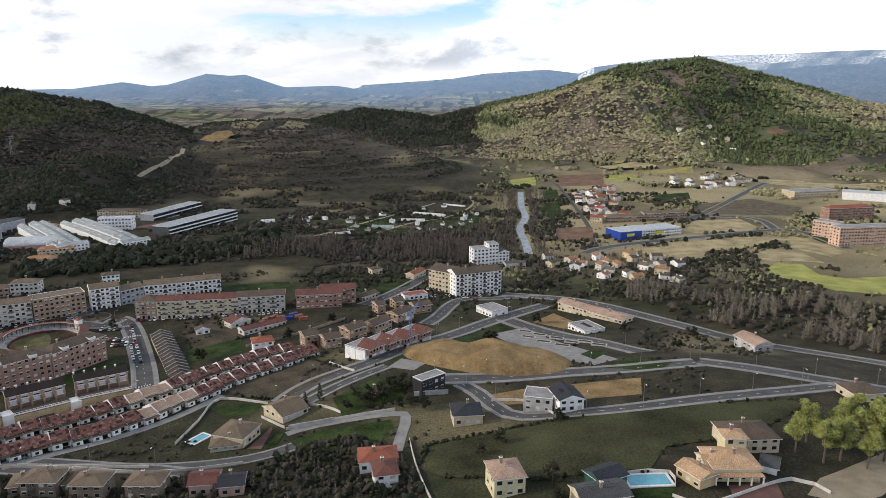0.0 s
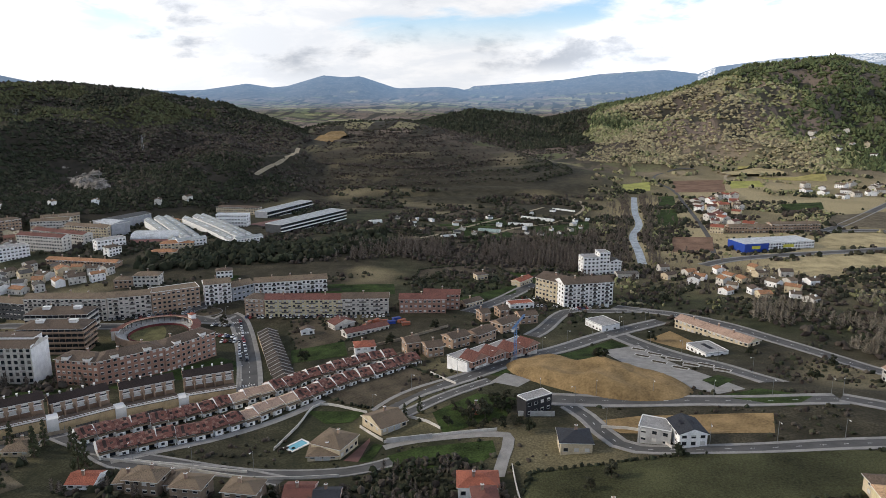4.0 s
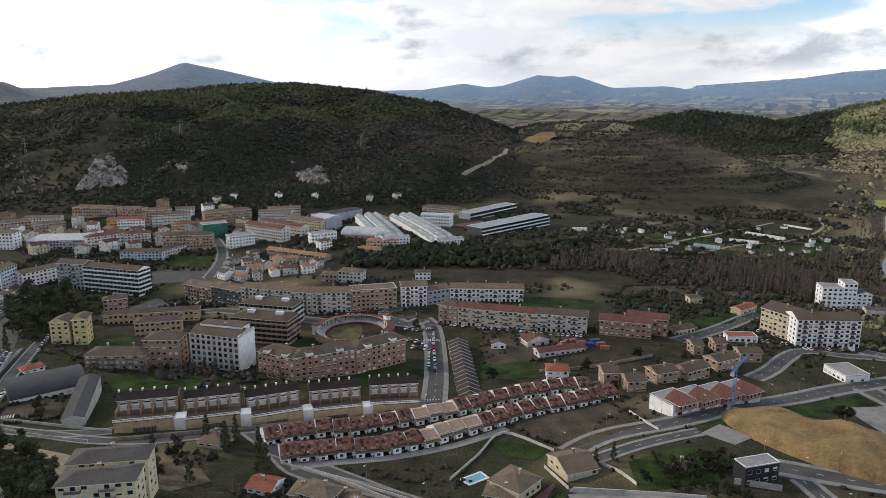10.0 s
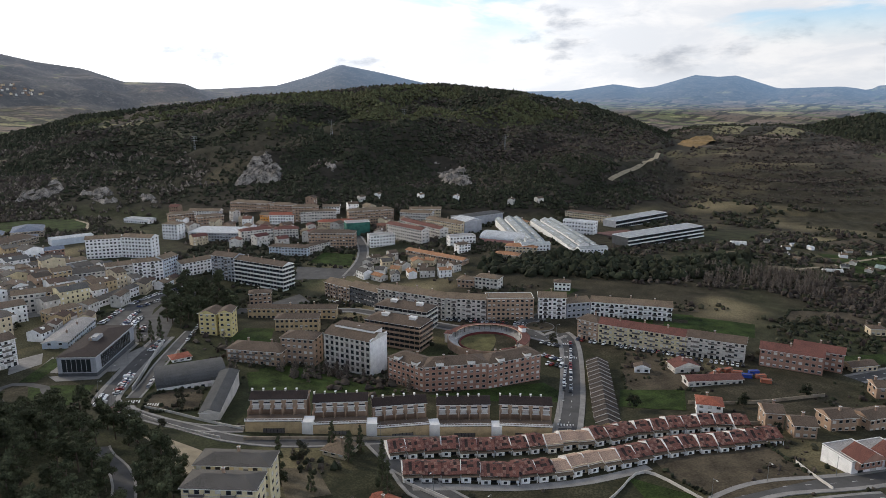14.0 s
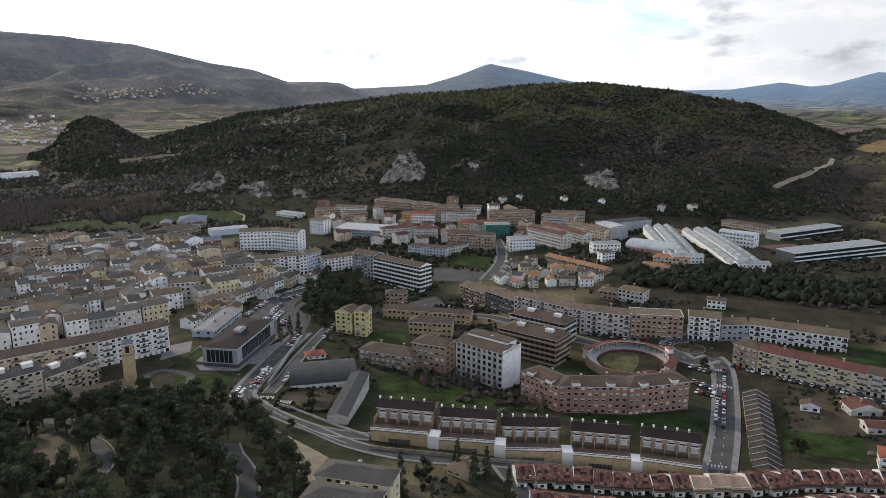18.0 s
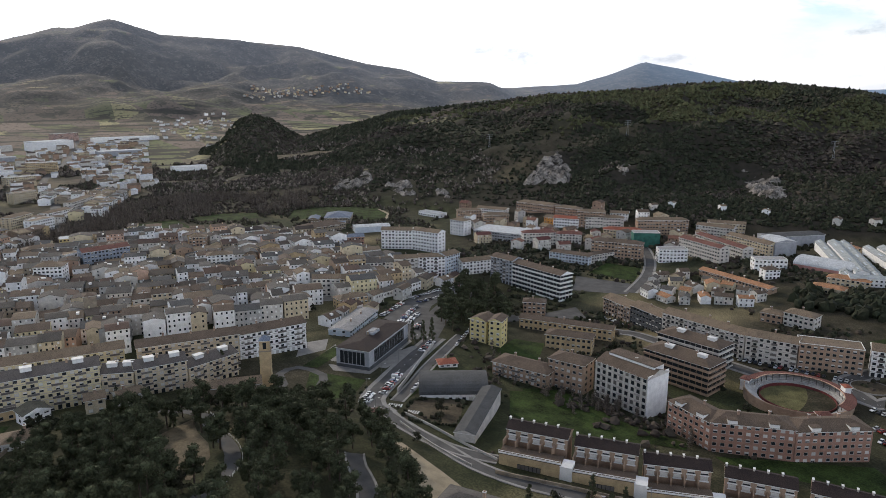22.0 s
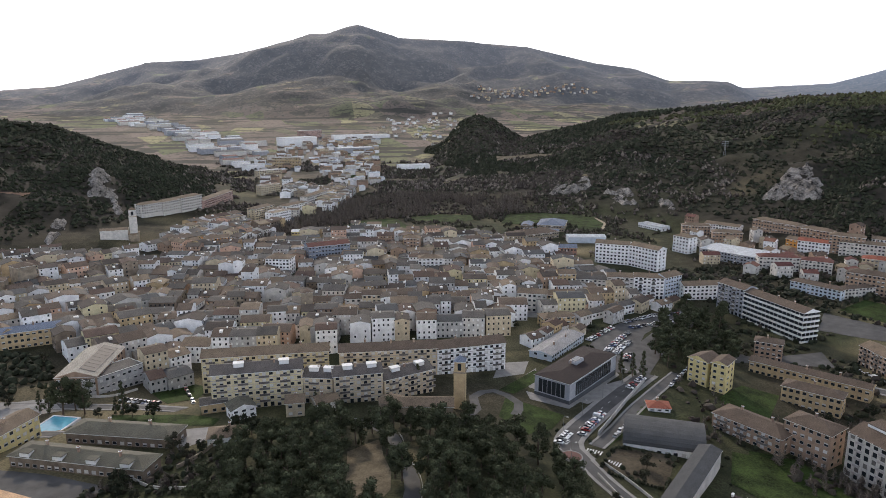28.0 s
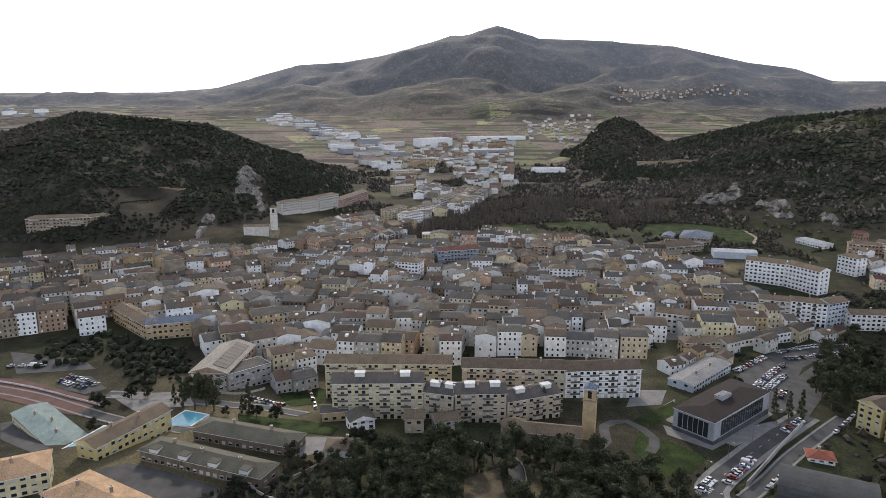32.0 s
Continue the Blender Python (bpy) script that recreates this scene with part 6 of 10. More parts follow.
put_building("hall", -374.3, 627.5, 9.3, 12.9, 43.4, 26.0, 3.6, "pink", "flatwhite", "barrel", "0", "sports court under a white arched roof")
put_building("hall", -434.0, 645.5, 7.5, -22.6, 26.8, 20.0, 14.7, "grey", "flatwhite", "gable", "0", "grey hall with white roof")
put_building("hall", -452.7, 691.5, 7.7, 74.0, 58.2, 20.0, 11.0, "grey", "metal", "gable", "0", "long grey metal shed")
put_building("house", -403.2, 593.4, 6.5, 54.5, 25.7, 11.0, 10.3, "white", "flatgrey", "flat", "j", "white house with round corner")
put_building("house", -387.4, 573.6, 5.9, 66.5, 12.3, 9.0, 8.4, "white", "brown", "hip", "j", "white house in a garden")
put_building("house", -339.0, 574.5, 6.7, 16.1, 22.3, 11.0, 4.7, "cream", "orange", "hip", "j", "cream house with orange roof")
put_building("house", -338.6, 598.6, 8.6, 22.1, 28.6, 11.0, 5.8, "cream", "orange", "hip", "j", "cream house with orange roof")
put_building("house", -402.5, 702.2, 9.1, -12.3, 18.1, 10.0, 6.3, "cream", "orange", "hip", "j", "cream house with orange roof")
put_building("flats", -308.5, 500.0, 1.9, 12.8, 18.8, 12.0, 9.2, "pale", "tan", "hip", "j", "pale apartment block with tan hipped roof")
put_building("house", -325.1, 494.3, 1.4, 20.8, 13.4, 11.0, 6.8, "brick", "tan", "hip", "j", "tan house behind the apartment block")
put_building("house", -258.3, 525.6, 3.5, 27.3, 12.2, 9.0, 6.5, "white", "brown", "hip", "j", "white house by the river trees")
put_building("school", -257.5, 721.0, 8.5, 70.4, 108.0, 20.0, 10.6, "darkgrey", "flatpale", "flat", "w", "school with white bands and flat roof")
put_building("school", -316.0, 806.0, 6.8, 76.0, 92.0, 17.0, 8.6, "grey", "flatpale", "flat", "w", "white school wing with flat roof")
put_building("flats", -367.8, 792.1, 7.2, -1.8, 53.5, 10.0, 8.3, "cream", "brown", "hip", "j", "cream apartment block at the foot of the hill")
put_building("house", -56.5, 566.2, -0.4, 30.2, 9.2, 8.0, 4.8, "cream", "brown", "hip", "j", "cream house beside a green field")
put_building("house", -22.4, 559.0, -1.4, 61.5, 19.1, 8.0, 4.6, "cream", "redtile", "gable", "j", "small house with red roof by the road")
put_building("house", -55.4, 486.5, 1.6, 49.6, 16.1, 8.0, 3.8, "cream", "brown", "gable", "j", "low house by the road")
put_building("house", -148.8, 411.6, 1.5, 24.3, 8.1, 5.0, 3.6, "white", "brown", "gablex", "j", "small white chapel-like house")
put_building("hall", -383.9, 232.5, 8.6, 40.2, 19.3, 50.0, 10.7, "grey", "darkbrown", "hip", "c", "culture centre with dark brown roof and grey walls")
put_building("hall", -810.0, 372.0, 2.4, 64.0, 30.0, 36.0, 7.0, "stone", "bluegrey", "hip", "n", "old stone convent in the park with blue-grey roofs")
put_building("hall", -778.0, 352.0, 2.0, 64.0, 30.0, 14.0, 6.0, "umber", "bluegrey", "gable", "n", "low stone wing with grey roof in the park")
put_building("hall", -818.0, 345.0, 2.4, 64.0, 12.0, 22.0, 5.0, "umber", "bluegrey", "gablex", "n", "grey-roofed shed beside the park lawn")
put_building("hall", -786.0, 484.0, 2.6, 20.0, 34.0, 14.0, 4.5, "white", "flatpale", "flat", "n", "white pavilion at the foot of the cliff")
put_building("hall", -435.3, 241.1, 6.6, 134.0, 43.0, 14.0, 5.2, "bluish", "flatgrey", "gable", "j", "grey hall with a metal roof")
put_building("hall", -321.3, 247.4, 6.7, 62.3, 32.4, 24.0, 4.0, "white", "metal", "barrel", "n", "old factory hall with grey arched roof")
put_building("hall", -282.9, 238.6, 11.7, 43.7, 8.6, 47.0, 3.9, "pale", "metal", "gablex", "0", "long low factory shed with grey roof")
put_building("house", -352.6, 261.5, 6.5, 72.1, 10.0, 8.0, 2.5, "white", "redtile", "hip", "n", "small white house with red roof")
put_building("flats", -187.8, 174.3, 20.7, 34.3, 22.7, 10.0, 14.1, "ivory", "grey2", "hip", "b", "cream apartment block with grey hipped roof")
put_building("flats", -198.3, 186.7, 18.7, 34.3, 24.6, 10.0, 14.4, "ivory", "grey2", "hip", "n", "cream apartment block with grey hipped roof")
put_building("house", -201.3, 235.8, 12.8, 13.0, 10.2, 10.0, 2.4, "cream", "tan", "hip", "n", "cream house with tan tile roof")
put_building("house", -160.3, 216.7, 13.9, 7.9, 9.3, 9.0, 2.4, "white", "redtile", "gable", "n", "white house with red metal roof")
put_building("house", -144.6, 218.7, 13.7, 13.5, 8.5, 9.0, 3.6, "umber", "tan", "hip", "n", "brick house with weathered tan hipped roof")
put_building("house", -128.6, 221.0, 13.5, 18.4, 6.6, 9.0, 3.4, "umber", "tan", "hip", "n", "brick house with weathered tan hipped roof")
put_building("house", -137.0, 217.1, 13.9, -0.0, 12.2, 9.0, 5.7, "umber", "tan", "hip", "n", "brick house with weathered tan hipped roof")
put_building("house", -119.4, 214.8, 14.3, -0.0, 11.1, 9.0, 5.5, "umber", "tan", "hip", "n", "brick house with weathered tan hipped roof")
put_building("house", -100.1, 213.9, 14.9, -0.0, 11.6, 9.0, 5.6, "umber", "tan", "hip", "n", "brick house with weathered tan hipped roof")
put_building("house", -81.0, 215.1, 15.5, 8.4, 9.1, 9.0, 4.5, "pinkwall", "redbrown", "gable", "n", "pink and grey house with dark red roof")
put_building("house", -71.3, 213.8, 16.0, 9.6, 8.0, 8.0, 4.0, "pinkwall", "slate", "gable", "n", "pink house wing with dark roof")
put_building("house", -23.1, 226.0, 18.7, 8.1, 13.2, 10.0, 4.1, "white", "redtile", "hip", "n", "white house with dark red roof")
put_building("house", -19.6, 213.7, 19.5, 12.6, 7.7, 10.0, 5.2, "white", "redbrown", "hip", "n", "house with dark red roof")
put_building("house", 19.4, 197.3, 27.1, 10.7, 9.8, 11.0, 6.5, "ivory", "pink", "hip", "n", "cream house with tan hipped roof")
put_building("house", 90.4, 200.9, 30.5, -0.0, 14.4, 13.0, 5.0, "ivory", "sand", "hip", "v", "large cream villa with orange tile roofs")
put_building("house", 84.1, 201.3, 30.7, -0.0, 4.4, 9.0, 3.6, "ivory", "sand", "gable", "n", "villa side wing with orange tile roof")
put_building("house", 94.0, 208.3, 30.3, -0.0, 6.9, 6.0, 9.5, "ivory", "sand", "hip", "n", "raised roof turret of the cream villa")
put_building("house", 78.0, 195.0, 30.8, -61.6, 9.4, 7.0, 4.0, "ochre", "sand", "gable", "n", "stone terrace wing with tiled roof")
put_building("house", 103.7, 220.1, 29.8, 3.7, 17.2, 13.0, 5.2, "cream", "brown", "hip", "n", "cream villa with brown hipped roof")
put_building("house", 104.7, 203.5, 30.1, -28.7, 4.9, 8.0, 2.6, "white", "metal", "gable", "0", "white outbuilding in the town")
put_building("house", 168.0, 262.6, 27.3, 7.3, 12.3, 11.0, 4.3, "cream", "brown", "hip", "n", "house with brown roof among trees")
put_building("shed", 50.0, 194.5, 30.4, 28.3, 10.1, 8.0, 3.6, "darkgreen", "slate", "gable", "0", "dark green shed beside a pool")
put_building("house", 46.0, 184.0, 29.8, 14.0, 15.0, 9.0, 4.6, "cream", "metal", "gable", "s", "house with panels on a grey roof")
put_building("flats", 394.7, 704.2, 2.3, -53.3, 24.8, 14.0, 16.1, "salmon", "flatgrey", "flat", "j", "red brick institution building")
put_building("flats", 409.2, 668.2, 2.3, 9.2, 61.9, 15.0, 18.2, "salmon", "flatgrey", "flat", "j", "red brick institution building")
put_building("flats", 468.8, 800.8, 2.8, 11.9, 59.7, 14.0, 15.0, "redbrick", "redtile", "hip", "j", "red brick building with red roof")
put_building("hall", 211.0, 722.0, -0.1, 21.5, 76.0, 26.0, 8.2, "white", "flatwhite", "flat", "B", "white warehouse store with blue panels")
put_building("flats", 208.6, 794.1, 1.5, 10.6, 44.9, 11.0, 7.2, "brick", "tan", "gable", "j", "tan brick apartment row")
put_building("flats", 256.9, 804.4, 2.0, 13.3, 54.5, 11.0, 9.2, "brick", "tan", "gable", "j", "tan brick apartment row")
put_building("hall", 581.6, 939.7, 4.6, -28.8, 71.3, 30.0, 10.1, "white", "flatwhite", "flat", "0", "long white industrial hall")
put_building("hall", 512.0, 971.4, 4.4, 15.7, 71.3, 24.0, 9.4, "cream", "flatgrey", "flat", "j", "long pale industrial hall")
put_building("flats", -382.4, 75.3, 13.2, 91.3, 40.4, 13.0, 17.6, "ivory", "slatebrown", "gable", "r", "long apartment block with grey roof and balconies")
put_building("flats", -380.6, 104.3, 13.4, 73.4, 13.7, 13.0, 13.1, "cream", "slatebrown", "gable", "r", "apartment block with grey-green roof")
put_building("flats", -378.0, 120.6, 13.5, 92.8, 22.5, 13.0, 14.2, "cream", "slatebrown", "gable", "r", "apartment block with grey-green roof")
put_building("flats", -383.1, 143.0, 11.4, 111.1, 26.7, 13.0, 12.1, "cream", "slatebrown", "gable", "r", "apartment block with grey-green roof and roof boxes")
put_building("flats", -424.2, 77.0, 3.7, 88.7, 63.9, 13.0, 19.3, "ivory", "tan", "gable", "b", "long cream apartment block with tan roof")
put_building("flats", -413.7, 139.3, 9.2, 86.5, 50.4, 13.0, 15.5, "cream", "brown", "gable", "b", "long apartment block with brown tile roof and balconies")
put_building("flats", -413.7, 182.5, 8.5, 94.9, 37.7, 13.0, 15.4, "white", "brown", "gable", "b", "apartment block with brown roof and white end")
put_building("house", -365.0, 68.8, 15.3, 111.0, 10.6, 9.0, 5.2, "white", "greengrey", "gablex", "n", "white gabled house at the wood's edge")
put_building("house", -362.6, 92.2, 15.7, 89.8, 7.9, 9.0, 6.7, "cream", "tan", "hip", "n", "cream house at the wood's edge")
put_building("house", -364.5, 105.5, 15.2, 105.5, 10.2, 9.0, 5.2, "pale", "tan", "gable", "n", "stone house with pink tile roof")
put_building("house", -339.3, 65.9, 17.5, 90.7, 14.9, 10.0, 3.6, "white", "tan", "hip", "n", "low house with tan tile roof")
put_building("house", -377.1, 55.7, 13.5, 100.5, 11.2, 8.0, 4.9, "ochre", "grey2", "gable", "n", "ochre house beside the apartment blocks")
put_building("terrace", -347.9, 25.6, 16.9, 71.6, 44.8, 12.0, 5.0, "umber", "greengrey", "hip", "n", "two-storey terrace with mossy grey roof")
put_building("terrace", -324.2, 16.8, 19.2, 68.3, 54.5, 11.0, 5.0, "umber", "greengrey", "hip", "d", "stepped terrace with mossy grey roofs")
put_building("flats", -348.9, -24.6, 14.4, 154.2, 36.6, 11.0, 9.9, "yellow", "tan", "gable", "n", "long yellow building with tan tile roof")
put_building("hall", -290.3, -7.4, 20.8, 59.0, 34.9, 17.0, 8.0, "ivory", "sand", "hip", "n", "large cream building with tan tile roof")
put_building("hall", -309.7, -47.8, 19.8, 115.8, 25.3, 17.0, 8.0, "ivory", "sand", "hip", "n", "cream building with tan tile roof")
put_building("hall", -370.5, -68.7, 8.2, 47.7, 50.4, 15.0, 5.3, "ivory", "palegreen", "gable", "n", "sports hall with pale green roof and yellow gable")
put_building("hall", -444.8, -14.4, 5.2, 85.0, 20.1, 41.9, 10.3, "brick", "solar", "gablex", "n", "court hall with a solar panel roof")
put_building("hall", -435.2, -3.6, 3.0, 133.2, 30.3, 13.0, 10.8, "concrete", "grey2", "flat", "n", "concrete public building in the town")
put_building("flats", -520.7, -93.6, 5.6, 45.2, 52.5, 12.0, 9.9, "ochre", "tan", "gable", "n", "long curved tan building")
put_building("flats", -508.4, -65.4, 5.3, 107.3, 31.8, 12.0, 10.7, "ochre", "bluegrey", "gable", "n", "tan building with blue-grey roof")
put_building("church", -631.5, -131.8, 3.8, 96.9, 13.4, 13.0, 12.6, "stone", "brown", "hip", "0", "stone church tower block")
put_building("church", -650.1, -119.2, 3.3, 132.9, 13.7, 14.0, 19.1, "stone", "brown", "hip", "0", "stone church choir in the town")
put_building("convent", -768.4, -275.5, 22.0, 101.5, 55.1, 14.0, 13.4, "stone", "tan", "hip", "j", "old monastery building with rows of windows")
put_building("convent", -783.4, -244.1, 22.5, 136.5, 24.1, 12.0, 12.0, "stone", "tan", "hip", "j", "monastery wing in the town")
put_building("flats", -915.4, -79.2, 17.2, 136.9, 27.3, 12.0, 11.4, "pale", "tan", "hip", "j", "pale apartment block under the cliff")
put_building("flats", -937.2, -61.8, 15.8, 146.1, 29.1, 12.0, 12.4, "pale", "tan", "hip", "j", "pale apartment block under the cliff")
put_building("flats", -961.2, -42.6, 13.1, 144.0, 33.7, 12.0, 16.2, "pale", "tan", "hip", "j", "pale apartment block under the cliff")
put_building("flats", -1015.0, -18.9, 7.9, 162.7, 90.7, 13.0, 13.8, "pinkwall", "tan", "hip", "j", "pinkish apartment block under the cliff")
put_building("flats", -907.5, 65.8, 2.8, 136.0, 28.7, 13.0, 12.8, "white", "tan", "flat", "j", "white apartment block in the upper quarter")
put_building("flats", -939.4, 44.2, 3.0, 144.5, 36.3, 12.0, 13.9, "cream", "tan", "hip", "j", "apartment block in the upper quarter")
put_building("flats", -977.4, 83.2, 3.4, 140.1, 41.0, 11.0, 10.1, "white", "tan", "hip", "j", "white apartment block in the upper quarter")
put_building("flats", -1026.7, 108.9, 3.8, 153.3, 59.0, 11.0, 15.0, "pale", "tan", "hip", "j", "apartment block in the upper quarter")
put_building("flats", -1133.6, 43.9, 4.4, 129.9, 34.9, 13.0, 14.3, "cream", "tan", "flat", "j", "yellowish apartment block in the town")
put_building("flats", -1333.8, 34.5, 5.1, 115.2, 44.4, 16.0, 13.9, "cream", "flatgrey", "flat", "j", "cream apartment block by the main road")
put_building("flats", -1461.0, 66.6, 9.0, 85.3, 48.8, 16.0, 19.8, "ochre", "flatgrey", "flat", "j", "tall ochre apartment block by the main road")
put_building("flats", -2030.0, 112.7, 29.2, 120.3, 66.6, 16.0, 19.7, "pinkwall", "flatgrey", "flat", "j", "pinkish apartment block near the works")
put_building("hall", -1396.8, 301.7, 6.9, 97.1, 59.2, 25.0, 9.4, "white", "flatwhite", "gable", "0", "long white hall at the wood's edge")
put_building("hall", -1859.8, 80.0, 21.0, 121.6, 90.5, 40.0, 20.6, "white", "flatwhite", "flat", "0", "white factory hall in the town")
put_building("hall", -1997.4, 249.0, 27.1, 98.8, 154.8, 40.0, 10.4, "white", "flatwhite", "flat", "0", "long white factory hall")
put_building("hall", -1694.9, 209.5, 16.0, 103.9, 87.2, 30.0, 11.4, "grey", "flatwhite", "flat", "0", "grey factory hall in the town")
put_building("flats", -670.4, 75.9, 0.4, 71.0, 21.2, 15.0, 15.0, "white", "tan", "hip", "j", "white apartment block in the old town")
put_building("flats", -716.2, 89.0, 1.1, 119.5, 15.9, 14.0, 13.2, "white", "tan", "flat", "j", "white apartment block in the old town")
put_building("flats", -706.6, 116.9, 0.9, 105.9, 39.0, 14.0, 16.6, "bluegrey", "redbrown", "gable", "j", "blue-grey apartment block in the town")
put_building("flats", -804.9, 97.5, 2.3, 89.3, 28.8, 14.0, 9.0, "yellow", "flatwhite", "flat", "j", "yellow apartment block in the town")
put_building("flats", -775.5, 10.2, 2.2, 114.0, 24.6, 12.0, 11.5, "orange", "tan", "gable", "j", "orange apartment block by the river")
put_building("flats", -748.7, 68.2, 1.8, 103.7, 28.2, 12.0, 13.8, "cream", "tan", "hip", "j", "cream apartment block in the town")
put_building("flats", -544.0, 113.0, 1.3, 88.0, 21.4, 12.0, 12.0, "ochre", "brown", "gable", "n", "arcaded ochre house front on the square")
put_building("flats", -541.9, 129.7, 1.6, 86.1, 11.0, 12.0, 13.1, "pale", "brown", "gable", "n", "arcaded house front on the square")
put_building("flats", -538.1, 142.3, 2.0, 84.7, 12.8, 12.0, 15.8, "cream", "brown", "gable", "n", "cream corner house on the square")
put_building("church", -548.1, 72.4, 1.1, 102.2, 36.9, 14.0, 8.4, "stone", "brown", "gable", "j", "stone parish church nave")
put_building("church", -531.8, 98.1, 1.8, 89.1, 7.5, 8.0, 21.5, "stone", "brown", "hip", "0", "stone church bell tower")
put_building("flats", -653.5, 374.3, 0.5, 56.5, 29.9, 13.0, 18.6, "white", "tan", "gable", "n", "white apartment block with many windows")
put_building("flats", -629.5, 396.3, 0.3, 27.5, 29.7, 13.0, 19.4, "white", "tan", "gable", "n", "white apartment block with many windows")
put_building("flats", -556.0, 335.8, 0.5, 70.1, 19.7, 12.0, 15.3, "pale", "tan", "gable", "b", "pale apartment block with balconies")
put_building("flats", -548.1, 356.0, -0.3, 67.0, 22.1, 12.0, 16.7, "white", "tan", "gable", "b", "white apartment block with blue balconies")
put_building("flats", -547.2, 370.9, -0.3, 112.7, 18.5, 12.0, 17.1, "bluish", "tan", "gable", "j", "pale blue apartment block")
put_building("flats", -539.8, 393.9, -1.0, 85.0, 29.7, 12.0, 11.6, "white", "tan", "gable", "n", "white gabled house block")
put_building("flats", -563.2, 314.9, 1.2, 70.9, 22.5, 12.0, 12.1, "pale", "grey2", "gable", "n", "pale stone apartment block")
put_building("flats", -568.4, 296.5, 1.9, 79.1, 13.2, 12.0, 15.3, "ochre", "tan", "gable", "n", "tan apartment block in the town")
put_building("flats", -649.1, 247.9, 1.8, 80.0, 16.6, 12.0, 11.3, "yellow", "tan", "hip", "j", "cream apartment block in the old town")
put_building("flats", -647.6, 272.5, 1.6, 75.3, 14.6, 12.0, 10.9, "white", "grey2", "hip", "j", "white apartment block in the old town")
put_building("flats", -710.1, 268.7, 1.7, 74.5, 13.8, 12.0, 10.7, "white", "grey2", "gable", "j", "white apartment block in the town")
put_building("flats", -704.3, 285.5, 1.6, 68.0, 19.4, 12.0, 10.1, "white", "grey2", "gable", "j", "white apartment block in the town")
put_building("flats", -692.2, 337.4, 1.0, 75.2, 31.1, 12.0, 7.9, "redbrick", "bluegrey", "gable", "j", "brick school with blue-grey roof")
put_building("hall", -738.7, 382.9, 1.6, 77.8, 38.6, 16.0, 6.5, "bluish", "flatwhite", "gable", "0", "hall with pale blue walls and white roof")
put_building("flats", -519.3, 253.4, 4.5, 67.2, 19.8, 12.0, 13.4, "pale", "tan", "gable", "n", "arcaded house front on the small square")
put_building("flats", -515.6, 271.2, 3.5, 89.0, 21.0, 12.0, 13.8, "ochre", "tan", "gable", "n", "ochre house front on the small square")
put_building("flats", -646.8, 203.0, 1.2, 79.9, 20.9, 12.0, 14.0, "white", "tan", "hip", "j", "white apartment block in the old town")
put_building("flats", -723.8, 198.9, 1.8, 72.3, 15.3, 12.0, 15.1, "brick", "tan", "hip", "j", "brown building in the old town")
put_building("flats", -736.1, 232.3, 2.0, 88.0, 19.9, 12.0, 9.7, "white", "tan", "flat", "j", "white terraced building in the town")
put_building("house", -479.2, 256.2, 5.3, 93.6, 21.3, 11.0, 8.1, "ochre", "tan", "hip", "n", "ochre house near the car park")
put_building("flats", -504.6, 304.5, 0.7, 112.9, 41.8, 9.0, 7.4, "white", "grey2", "gable", "n", "white houses along the car park")
put_building("convent", -765.3, 333.6, 1.9, 107.3, 52.3, 24.0, 7.0, "stone", "brown", "hip", "j", "low stone building with brown roof at the park")
put_building("house", -112.6, 415.0, 3.2, 42.8, 29.0, 8.0, 3.5, "pale", "redbrown", "gable", "n", "low workshop with red-brown roof")
put_building("house", -131.1, 425.5, 2.2, -44.6, 9.2, 14.0, 4.0, "pale", "redbrown", "gable", "n", "narrow house with dark red roof")
put_building("house", -20.9, 489.4, 1.1, 22.8, 17.6, 9.0, 3.6, "white", "redtile", "flat", "n", "low shop with red flat roof")

# ---- the bullring ----
def thing(name, label, category, x, y, z, turn=0.0, group=""):
    ob = new(name)
    ob.location, ob.rotation_euler = (x, y, z), (0, 0, radians(turn))
    return tagged(ob, label, category, group)


def ring_mesh(name, prof, a0, a1, mats, n=48, which=None):
    """A profile of (radius, height) swept round from a0 to a1 degrees."""
    v, f, w = [], [], []
    k = len(prof)
    for i in range(n + 1):
        a = radians(a0 + (a1 - a0) * i / n)
        v += [(math.cos(a) * r, math.sin(a) * r, z) for r, z in prof]
    for i in range(n):
        for j in range(k - 1):
            f.append((i * k + j, (i + 1) * k + j, (i + 1) * k + j + 1, i * k + j + 1))
            w.append(which[j] if which else 0)
    return quads_mesh(name, v, f, mats, w)


bx, by, bz = AT_BULLRING[0]
ring = thing("bullring", "round bullring with stepped stands and tiled roof", "bullring", bx, by, bz)
BUILT.append((bx, by, 52, 52, 0))
M_ARENA = material("arena_turf", (0.125, 0.118, 0.055), 0.95, scale=7, grime=0.4, spread=0.3, spec=0.1)
child("arena", ring_mesh("arena", [(0.01, 0.22), (17.0, 0.22)], 0, 360, [M_ARENA]), ring, label="pale green-yellow arena floor")
child("barrier", ring_mesh("barrier", [(17.3, 0), (17.3, 1.6), (17.6, 1.6), (17.6, 0)], 0, 360, [WALLS["darkred"]]), ring, label="dark red timber barrier")
steps = []
for i in range(6):
    steps += [(18.6 + i * 0.95, 1.0 + i * 0.5), (19.55 + i * 0.95, 1.0 + i * 0.5)]
child("stand", ring_mesh("stand", [(18.6, 0)] + steps + [(24.6, 0)], 0, 360, [WALLS["concrete"]]), ring, label="grey concrete stepped stand")
